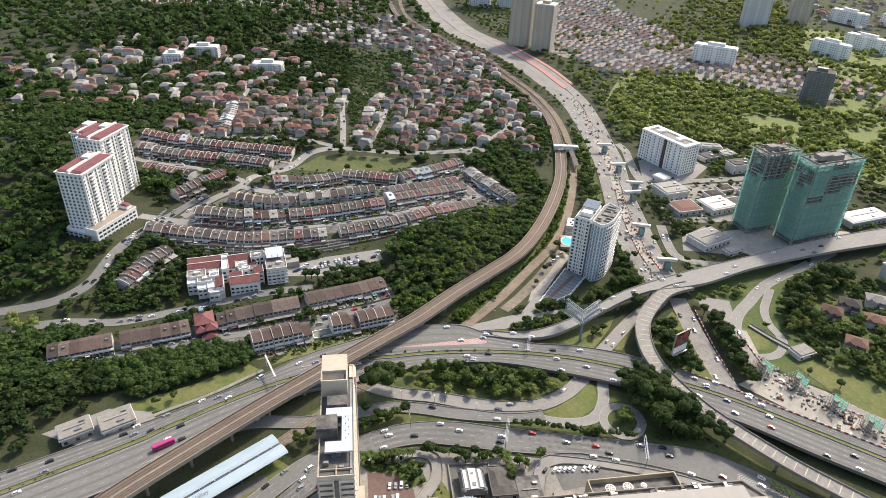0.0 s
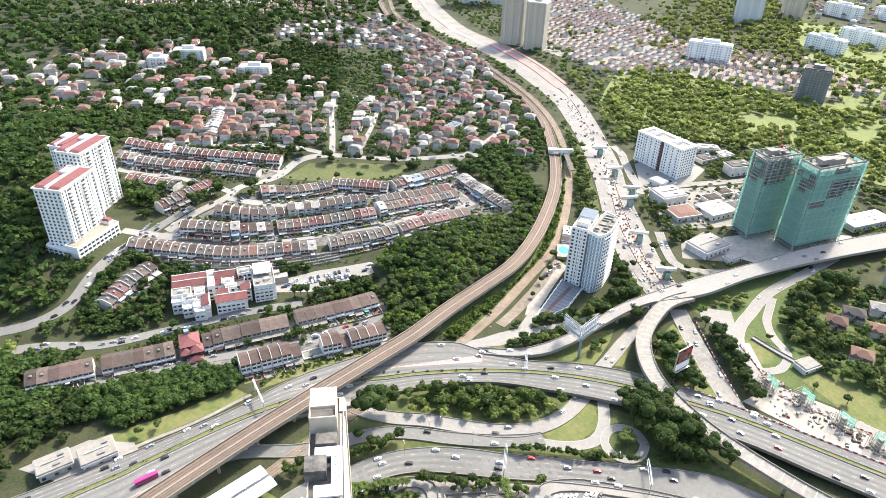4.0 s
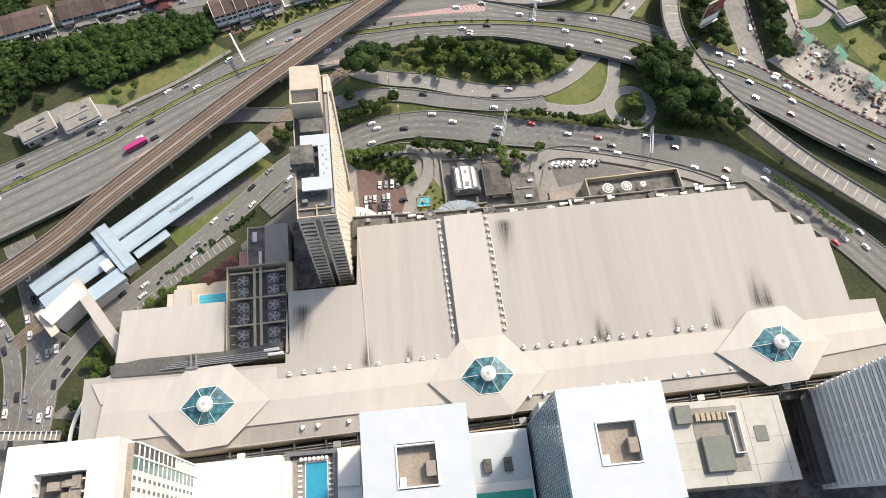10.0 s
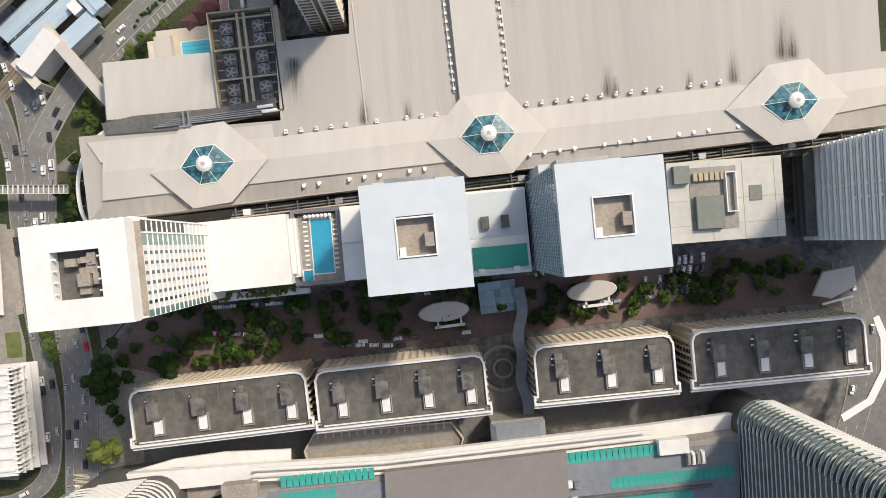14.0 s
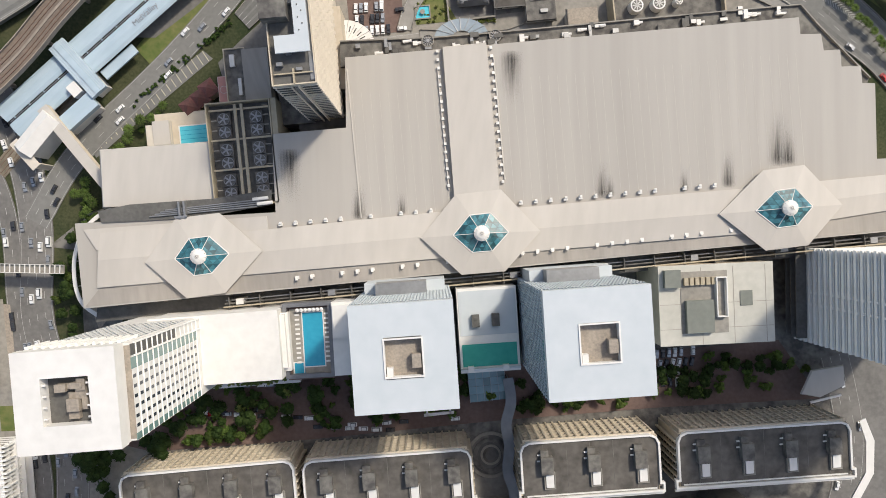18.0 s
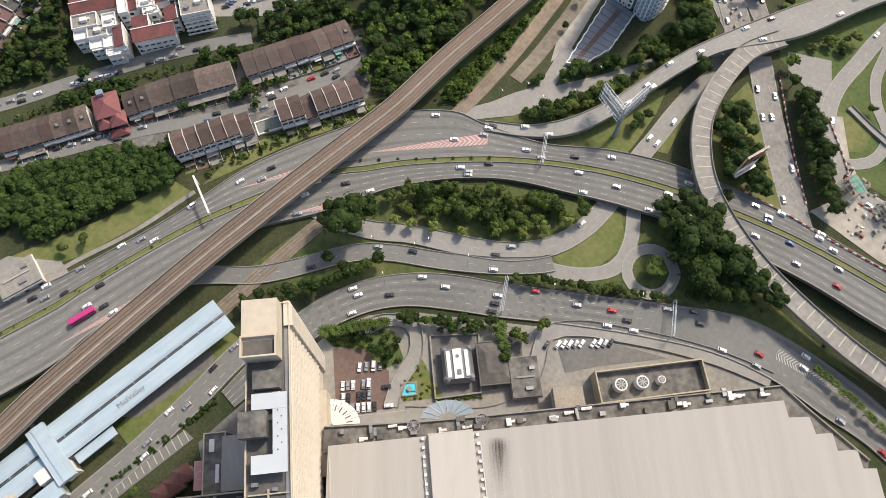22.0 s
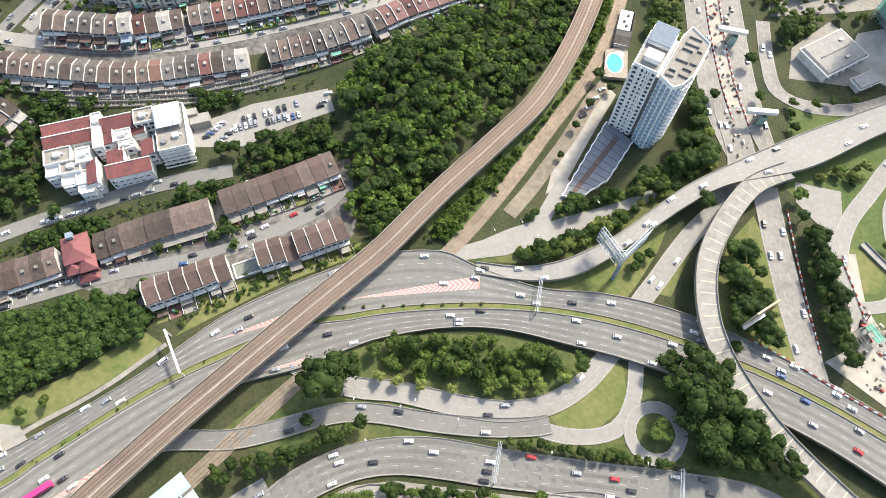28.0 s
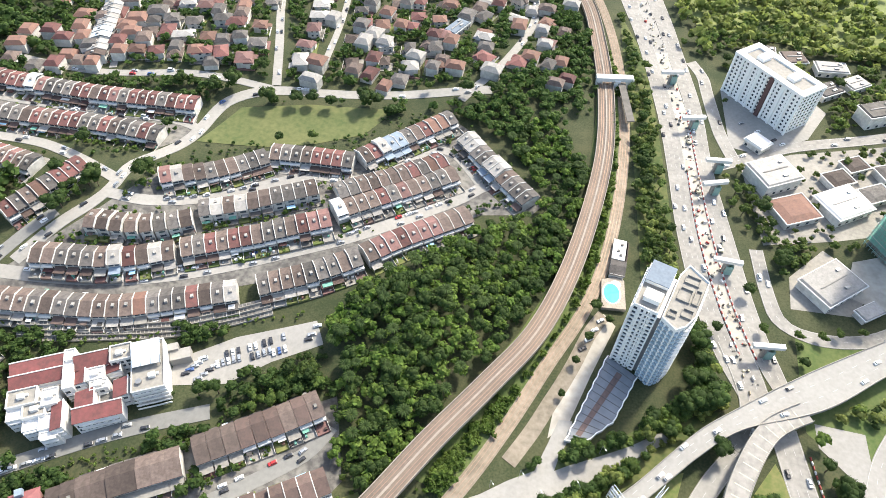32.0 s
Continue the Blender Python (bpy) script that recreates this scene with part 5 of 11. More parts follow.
# cooling block with three round towers
cb = thing("chiller_building", 90, 163, G0, 13, "service building with three round white cooling towers", "building")
part("wall", Shape().box(0, 0, 0, 47, 13, 8.5), "concrete_dirty", cb)
part("parapet", Shape().wall(rect(0, 0, 48, 14), 0.6, 0, 12), "tan_steel", cb, "tan rendered parapet wall")
for x, r in ((-14, 3.0), (-4.5, 3.0), (4, 1.8)):
    ct_ = part("cooling_tower", Shape().tube((x, 0, 8.5), (x, 0, 12.5), r, 18, r * 0.92), "white_paint", cb, "round white cooling tower")
    part("fan_well", Shape().tube((x, 0, 12.5), (x, 0, 12.56), r * 0.72, 18), "machine_dark", ct_)
    bl = Shape()
    for a in range(4):
        bl.box(x, 0, 12.6, r * 1.35, 0.45, 0.08, a * 45)
    part("fan_blade", bl, "grey_metal", ct_)

# round vents and a glass entrance canopy on the north edge of the mall
for x, y in ((-9.6, 132.4), (17.6, 137.6)):
    rv = thing("round_vent", x, y, 12, 0, "round dark roof fan with spokes and a pale rim", "vent", "round roof fans")
    part("rim", Shape().wall([(2.6 * math.cos(a * math.tau / 16), 2.6 * math.sin(a * math.tau / 16)) for a in range(16)], 0.35, 0, 1.6), "concrete", rv)
    part("grille", Shape().prism([(2.3 * math.cos(a * math.tau / 16), 2.3 * math.sin(a * math.tau / 16)) for a in range(16)], 0, 1.0), "machine_dark", rv)
    for k in range(6):
        part("spoke", Shape().box(0, 0, 1.1, 4.6, 0.22, 0.2, 30 * k), "grey_metal", rv)
    part("hub", Shape().tube((0, 0, 1.0), (0, 0, 1.6), 0.7, 10), "grey_metal", rv)
gc_ = thing("glass_canopy", 4.0, 137.2, 6.5, TURN, "fan-shaped pale glass entrance canopy with grey ribs", "canopy")
for k in range(8):
    a0, a1 = math.pi * (0.06 + 0.11 * k), math.pi * (0.06 + 0.11 * (k + 1))
    part("pane", Shape().prism([(4 * math.cos(a0), 3 * math.sin(a0)), (11.5 * math.cos(a0), 8 * math.sin(a0)), (11.5 * math.cos(a1), 8 * math.sin(a1)), (4 * math.cos(a1), 3 * math.sin(a1))], 0, 0.12), "window_pale", gc_, "pale grey glass pane")
for k in range(9):
    a0 = math.pi * (0.06 + 0.11 * k)
    part("rib", Shape().tube((3.5 * math.cos(a0), 2.6 * math.sin(a0), 0.3), (12 * math.cos(a0), 8.4 * math.sin(a0), 0.3), 0.12, 5), "grey_metal", gc_)
for k in (1, 4, 7):
    a0 = math.pi * (0.06 + 0.11 * k)
    part("post", Shape().tube((10.5 * math.cos(a0), 7.4 * math.sin(a0), -16), (10.5 * math.cos(a0), 7.4 * math.sin(a0), 0), 0.2, 6), "grey_metal", gc_)
ft_ = thing("fountain", -14, 150.1, high(-14, 150.1) + 0.3, TURN, "small square blue fountain basin with a stone rim", "fountain")
part("rim", Shape().wall(rect(0, 0, 7, 6), 0.5, -0.6, 0.7), "concrete", ft_)
part("water", Shape().box(0, 0, -0.5, 6, 5, 0.8), "pool_pale", ft_)
part("bowl", Shape().tube((0, 0, 0), (0, 0, 1.4), 0.5, 10, 1.1), "concrete", ft_)

# ---------------------------------------------------------------- towers


def windows(ob, w, d, z0, z1, floors, bays, glass="glass_dark", sides="nsew", frac=0.6, tall=0.55, ledge=0.0, ledge_mat="white_paint", out=0.06, name="window"):
    """Rows of windows, floor by floor and side by side, on a block of w x d about its thing's axis."""
    fh = (z1 - z0) / floors
    made = {}
    for side in sides:
        span = w if side in "ns" else d
        n = bays[0] if side in "ns" else bays[1]
        step = span / n
        if (side in "ns") not in made:
            s = Shape()
            for i in range(n):
                s.box(-span / 2 + (i + 0.5) * step, 0, 0, step * frac, 0.16, fh * tall)
            made[side in "ns"] = s.mesh(name, glass)
        dist = (d if side in "ns" else w) / 2 + out - 0.08
        ang = {"s": 0, "e": 90, "n": 180, "w": 270}[side]
        dx, dy = {"s": (0, -1), "e": (1, 0), "n": (0, 1), "w": (-1, 0)}[side]
        for k in range(floors):
            row = part(name, made[side in "ns"], glass, ob)
            row.matrix_basis = pose(dx * dist, dy * dist, z0 + (k + 0.28) * fh, 0, 0, ang)
    if ledge:
        s = Shape().wall(rect(0, 0, w + 2 * ledge, d + 2 * ledge), ledge + 0.3, 0, 0.35).mesh("floor_ledge", ledge_mat)
        for k in range(1, floors + 1):
            row = part("floor_ledge", s, ledge_mat, ob)
            row.location = (0, 0, z0 + k * fh - 0.3)


def window_grid(ob, w, d, z0, z1, floors, bays, frac=0.5, tall=0.5, glass="window_pale", sides="sew", cx=0.0, cy=0.0):
    """All windows of one side as one joined part, for far blocks."""
    fh = (z1 - z0) / floors
    for side in sides:
        s = Shape()
        n, span = (bays[0], w) if side in "ns" else (bays[1], d)
        for k in range(floors):
            for i in range(n):
                u, z = -span / 2 + (i + 0.5) * span / n, z0 + (k + 0.3) * fh
                if side in "ns":
                    s.box(cx + u, cy + (d / 2 if side == "n" else -d / 2), z, span / n * frac, 0.2, fh * tall)
                else:
                    s.box(cx + (w / 2 if side == "e" else -w / 2), cy + u, z, 0.2, span / n * frac, fh * tall)
        part("window_grid", s, glass, ob)


# slim hotel tower
hotel = thing("hotel_tower", -54.8, 128.5, G0, TURN, "tall slim cream hotel tower with rooftop plant", "tower")
part("wall", Shape().box(0, 0, 0, 14, 64, 78.5), "hotel_wall", hotel, "cream rendered wall")
windows(hotel, 14, 64, 14, 77, 21, (7, 22), frac=0.42, tall=0.42, ledge=0.35, ledge_mat="hotel_wall", sides="new")
windows(hotel, 14, 64, 15.4, 78.4, 21, (7, 22), "machine_dark", frac=0.24, tall=0.2, sides="ew", out=0.1)
for sx in (-1, 1):
    hood = Shape()
    for k in range(21):
        for i in range(22):
            hood.box(sx * 7.35, -32 + (i + 0.5 + (0.18 if k % 2 else -0.18)) * 64 / 22, 15.9 + k * 3, 0.7, 1.5, 0.3)
    part("window_hood", hood, "hotel_wall", hotel, "small cream window hoods")
for k in range(19):
    for sx in (-1, 1):
        part("balcony_slot", Shape().box(sx * 4.2, -32.1, 16.2 + k * 3.21, 4.8, 0.5, 0.9), "machine_dark", hotel)
part("stair_glazing", Shape().box(0, -32.3, 14, 1.8, 0.5, 63), "glass_dark", hotel, "dark vertical glass strip")
for sx in (-1.15, 1.15):
    part("fin", Shape().box(sx, -32.5, 14, 0.4, 1.0, 64.5), "hotel_wall", hotel)
part("parapet", Shape().wall(rect(0, 0, 14.4, 64.4), 0.4, 78.5, 79.8), "cream", hotel)
part("roof_deck", Shape().box(0, 0, 78.5, 13.4, 63.4, 0.2), "machine_dark", hotel)
lh_ = part("lift_house", Shape().box(-1.2, 22, 78.5, 11.4, 19, 8.5), "cream", hotel, "cream lift house on the roof")
part("lift_house_roof", Shape().box(-1.2, 15, 87.0, 10, 5, 0.2), "dark_roof", lh_)
part("plant_box", Shape().box(0, 6, 78.5, 8.5, 6, 4.5), "concrete_dirty", hotel)
part("plant_box", Shape().box(-4, -8, 78.5, 8.5, 8, 6), "concrete_dirty", hotel)
s = Shape().box(1, -1, 82, 11, 5, 0.8).box(4.3, -10.4, 82.006, 4.4, 13.7, 0.78).box(1, -20, 82, 11, 5.5, 0.8)
part("canopy", s, "blue_roof", hotel, "pale bluish rooftop canopy")
for k in range(14):
    part("roof_unit", Shape().box(rng.uniform(-5, 3), rng.uniform(-28, 12), 78.6, rng.uniform(0.8, 2), rng.uniform(0.8, 2.2), rng.uniform(0.8, 2)), "grey_metal", hotel)
part("mast", Shape().box(0, -29.5, 78.6, 0.5, 5, 1.2).box(0, -28.5, 78.6, 12.5, 0.4, 1.0), "tan_steel", hotel)
part("corner_fin", Shape().prism([(5.2, 24), (8.2, 24), (8.2, 30.5), (7.2, 32.6), (5.2, 32.6)], 0, 79.5), "hotel_wall", hotel, "cream wall returning round the corner")
part("gutter", Shape().box(6.0, -4, 78.55, 1.4, 54, 0.5), "grey_metal", hotel)
part("lift_parapet", Shape().wall(rect(-1.2, 15.6, 11.4, 7), 0.5, 87, 88.6), "cream", lh_)
for k in range(7):
    part("canopy_vent", Shape().box(4.3 + (k % 2) * 1.2 - 0.6, -16 + k * 2, 82.8, 0.35, 0.35, 0.25), "machine_dark", hotel)
for k in range(4):
    part("tank_pipe", Shape().tube((-4, 2 + k * 1.6, 80), (4, 2 + k * 1.6, 80), 0.28, 6), "white_paint", hotel)
part("podium", Shape().box(-12, -16, 0, 14, 34, 15), "concrete_dirty", hotel, "stained concrete podium")
part("podium", Shape().box(3, -33.5, 0, 30, 6, 13), "dark_roof", hotel)
part("east_wing", Shape().box(8.6, -4, 0, 3.4, 34, 18), "cream", hotel)
fan_ = thing("fan_canopy", -45.5, 130.5, -2.2, 8, "white quarter-round entrance canopy with dark slits", "canopy")
for k in range(6):
    a0, a1 = radians(2 + k * 16), radians(2 + k * 16 + 14.8)
    pan_ = part("panel", Shape().prism([(1.4 * math.cos(a0), 1.4 * math.sin(a0)), (13 * math.cos(a0), 11 * math.sin(a0)), (13 * math.cos((a0 + a1) / 2), 11 * math.sin((a0 + a1) / 2)), (13 * math.cos(a1), 11 * math.sin(a1)), (1.4 * math.cos(a1), 1.4 * math.sin(a1))], 0, 0.3), "white_paint", fan_)
    am = (a0 + a1) / 2
    part("slit", Shape().box(8.6 * math.cos(am), 7.4 * math.sin(am), 0.3, 2.6, 0.5, 0.03, math.degrees(am)), "machine_dark", pan_)
part("post", Shape().tube((9, 3, -6), (9, 3, 0), 0.3).tube((3, 8, -6), (3, 8, 0), 0.3), "white_paint", fan_)

# white office tower with an open roof well
wt = thing("office_tower", -98.8, -5.3, G0, 10.5, "tall white office tower with a square roof well", "tower", "towers along the boulevard")
part("wall", Shape().box(0, 0, 0, 29.4, 29.6, 98), "white_paint", wt, "white rendered wall")
windows(wt, 29.4, 29.6, 44, 96, 15, (13, 13), "window_pale", sides="nsw", frac=0.42, tall=0.5)
face_win, loggia, strip_ = Shape(), Shape(), Shape()
for k in range(14):
    z = 42 + k * 3.9
    for y in (4.6, 1.6, -1.4, -4.4, -7.4, -10.2):
        face_win.box(16.75, y, z + 1.0, 0.16, 1.0, 2.0)
    if k > 4:
        loggia.box(16.75, 12.6, z + 0.5, 0.2, 3.4, 2.9)
    strip_.box(16.76, 8.6, z + 0.3, 0.2, 3.4, 3.3).box(16.76, -13.4, z + 0.3, 0.2, 2.0, 3.3)
part("window", face_win, "glass_dark", wt, "narrow dark window slits")
part("opening", loggia, "machine_dark", wt, "dark open loggias")
part("curtain_strip", strip_, "green_glass", wt, "pale glazed corner strip")
for y in (14.5, 10.6):
    part("pilaster", Shape().box(16.9, y, 38, 0.5, 0.5, 56), "bright_white", wt)
for k in range(14):
    part("floor_ledge", Shape().box(16.8, 0, 41.6 + k * 3.9, 0.35, 29.2, 0.3), "bright_white", wt)
part("roof_terrace", Shape().box(15.7, 0, 0, 2.1, 29.2, 96), "white_paint", wt)
part("terrace_floor", Shape().box(15.75, 0, 96, 1.8, 28, 0.2), "roof_gravel", wt, "stained narrow roof terrace")
for k in range(12):
    part("loggia_column", Shape().box(-14 + k * 2.5, 15.1, 84, 0.7, 1.2, 12), "bright_white", wt)
part("roof_frame", Shape().wall(rect(0, 0, 30, 30), 8.05, 98, 102.5), "white_paint", wt, "broad white roof rim")
part("roof_well", Shape().box(0, 0, 98, 14.1, 14.1, 0.3), "machine_dark", wt)
for k in range(4):
    part("well_beam", Shape().box(-6.6, -5 + k * 3.3, 101.2, 1.6, 0.5, 0.6).box(6.6, -5 + k * 3.3, 101.2, 1.6, 0.5, 0.6), "white_paint", wt)
for k in range(9):
    part("roof_unit", Shape().box(rng.uniform(-4.5, 4.5), rng.uniform(-5, 5), 98.3, rng.uniform(1.5, 4), rng.uniform(1.5, 4), rng.uniform(1, 3)), "roof_gravel", wt)
part("podium", Shape().box(22, 2, 0, 50, 27, 38), "white_paint", wt, "white podium building")
windows_podium = thing("podium_block", -66, 3, G0, 10.5, "white podium block with a pale flat roof", "building")
part("wall", Shape().box(0, 0, 0, 32, 23, 33), "white_paint", windows_podium)
part("roof_slab", Shape().box(0.5, 0.5, 33, 29, 21, 2.0), "white_paint", windows_podium)
part("planter", Shape().box(-2, -17.2, 18, 37, 3.2, 3.4), "white_paint", windows_podium, "long white planter ledge")

pool = thing("rooftop_pool", -43, 6, G0, 9.5, "rooftop pool deck with a blue pool and loungers", "pool")
part("deck", Shape().box(0, 0, 0, 18.5, 30, 29), "brick_paving", pool, "greyish paved deck")
pv_ = part("paving", Shape().box(0.3, 0, 29.004, 15.6, 27, 0.15), "concrete", pool)
part("water", Shape().box(1.6, 1, 29.16, 8, 21.5, 0.12).box(-4.6, -11.0, 29.16, 4.2, 5.6, 0.12), "pool_water", pool, "clear blue pool water")
part("pool_edge", Shape().wall(rect(1.6, 1, 8.8, 22.3), 0.4, 29.155, 29.32).wall(rect(-4.8, -11.0, 4.4, 6.4), 0.4, 29.155, 29.31), "white_paint", pv_)
part("screen_wall", Shape().wall(rect(0, 1, 19.5, 30), 1.6, 25, 31.5), "dark_cladding", pool, "dark screen wall round the deck")
for k in range(11):
    for x in (-4.6, 7.0):
        part("lounger", Shape().box(x, -8 + k * 1.9, 29.15, 1.7, 0.7, 0.35), "white_paint", pool)
for k in range(7):
    part("parasol", Shape().tube((-4 + k * 1.6, 13, 29.2), (-4 + k * 1.6, 13, 31), 0.06, 4).tube((-4 + k * 1.6, 13, 31), (-4 + k * 1.6, 13, 31.4), 0.8, 8, 0.05), "white_paint", pool)
strip = thing("link_block", -29, 9.5, G0, 9.5, "narrow white link block", "building")
part("wall", Shape().box(0, 0, 0, 9, 29, 33.5), "white_paint", strip)
part("roof_step", Shape().box(0, 7, 33.5, 8, 13, 1.2), "white_paint", strip)


def blue_tower(x, y, w, d, top, hole, skew):
    ob = thing("glass_tower", x, y, G0, 10.2, "pale blue glass tower with a sunken square roof court", "tower", "towers along the boulevard")
    h = top - G0
    part("wall", Shape().box(0, 0, 0, w, d, h - 2), "glass_blue", ob, "blue-green curtain wall")
    fin = Shape()
    for k in range(30):
        for sx in (-1, 1):
            fin.box(sx * w / 2, -d / 2 + (k + 0.5) * d / 30, 20, 0.3, 0.25, h - 22)
            fin.box(-w / 2 + (k + 0.5) * w / 30, sx * d / 2, 20, 0.25, 0.3, h - 22)
    part("mullion", fin, "lattice_white", ob, "slim pale vertical mullions")
    band = Shape().wall(rect(0, 0, w + 0.3, d + 0.3), 0.4, 0, 0.7).mesh("spandrel", "blue_roof")
    for k in range(17):
        part("spandrel", band, "blue_roof", ob).location = (0, 0, 21 + k * (h - 24) / 17)
    rim = (w - hole) / 2
    part("roof", Shape().wall(rect(0, 0, w, d), rim + 0.01, h - 2, h + 1.2), "blue_roof", ob, "flat pale blue roof")
    cf_ = part("court_floor", Shape().box(0, 0, h - 2, hole + 2, hole + 2, 0.4), "roof_gravel", ob, "stained concrete court floor")
    part("court_curb", Shape().wall(rect(0, 0, hole + 0.8, hole + 0.8), 0.5, h - 1, h + 1.6), "white_paint", cf_)
    part("plant_box", Shape().box(hole / 2 - 2, -1.2, h - 1.6, 3, 4.5, 3.0), "roof_gravel", ob)
    part("plant_box", Shape().box(-hole / 2 + 1.4, -hole / 2 + 1.5, h - 1.6, 2, 3, 2.4), "white_paint", ob)
    part("louvre_top", Shape().box(-1, d / 2 + 2.2, h - 38, w * 0.55, 4.6, 9), "grey_metal", ob, "grey louvred plant screen")
    part("side_block", Shape().box(0, d / 2 + 2.0, 0, w * 0.9, 4.4, h - 38), "blue_roof", ob)
    return ob


blue_tower(-3.9, 13.6, 34, 35.5, 72, 12.2, 0)
blue_tower(58.2, 25.3, 35, 36, 74, 12.6, 0)
link = thing("link_block", 27.5, 18.5, G0, 10, "low link block with a teal roof terrace", "building")
part("wall", Shape().box(0, 0, 0, 24, 34, 29), "white_paint", link)
part("terrace", Shape().box(0, -10, 29, 22, 9, 0.2), "teal_floor", link, "teal green terrace floor")
part("roof_deck", Shape().box(0, 7, 29, 23, 18, 0.2), "blue_roof", link)
for k in (-5, 3):
    part("condenser", Shape().box(k, 4, 29.2, 3, 5, 2).box(k, 5, 31.2, 1.2, 1.2, 0.3), "machine_dark", link)
part("screen_wall", Shape().box(0, -15.5, 29, 24, 0.6, 1.8), "blue_roof", link)
for k in (-8, 6):
    part("vent_box", Shape().box(k, -15, 29, 2.4, 1.8, 2.6), "white_paint", link)
low = thing("low_block", 117.5, 38.8, G0, 9, "low block with a flat cream roof and grey plant", "building")
part("wall", Shape().box(0, 0, 0, 46, 32, 29.5), "cream", low)
part("roof", Shape().box(0, 0, 29.5, 46.4, 32.4, 0.5), "roof_cream", low, "flat cream roof")
part("plant_deck", Shape().box(-5, 1, 30, 19, 25, 0.2), "concrete", low)
part("plant_box", Shape().box(-7.5, -4.5, 30.2, 11, 13, 2.2), "grey_green", low, "dark grey plant room")
part("plant_box", Shape().box(-18.2, 11, 30.004, 6.4, 7, 2.6), "grey_green", low)
for k in range(3):
    part("roof_seam", Shape().box(-6 + k * 13, -0.5 + 0.1 * k, 30.004, 0.25, 31, 0.06), "roof_ledge", low)
for k in range(6):
    part("condenser", Shape().box(-12.5 + k * 2.2, 9.6, 30.2, 1.6, 3, 1.5), "tan_steel", low)
part("plant_frame", Shape().wall(rect(1.4, 3, 4.4, 16), 0.4, 30.2, 32.5), "white_paint", low)
part("hatch", Shape().box(12, 2, 30, 5, 6, 0.3), "grey_green", low)
for sy in (-9.5, 0.5):
    part("roof_joint", Shape().box(0, sy, 30.004, 46, 0.2, 0.05), "roof_ledge", low)
dk = thing("dark_tower", 183, 49, G0, 8, "tall dark grey ribbed office tower", "tower", "towers along the boulevard")
part("wall", Shape().box(0, 0, 0, 45, 38, 118), "dark_cladding", dk, "dark ribbed cladding")
louvre = Shape().wall(rect(0, 0, 46.6, 39.6), 0.9, 0, 1.5).mesh("floor_louvre", "bright_white")
slim = Shape().wall(rect(0, 0, 46.2, 39.2), 0.6, 0, 0.6).mesh("floor_louvre", "white_paint")
for k in range(29):
    part("floor_louvre", louvre, "bright_white", dk, "pale grey floor louvre").location = (0, 0, 8 + k * 3.8)
    part("floor_louvre", slim, "white_paint", dk).location = (0, 0, 10.2 + k * 3.8)
for k in range(28):
    part("window", Shape().box(-23.2, 1.5, 9.4 + k * 3.8, 0.5, 0.9, 1.0).box(-23.2, -3.5, 9.4 + k * 3.8, 0.5, 0.9, 1.0), "bright_white", dk)
part("bracing", Shape().box(-25.5, 0, 10, 4.5, 36, 0.4).box(-25.5, 0, 14, 4.5, 36, 0.4).box(-25.5, 0, 18, 4.5, 36, 0.4), "machine_dark", dk)

# shop blocks south of the towers


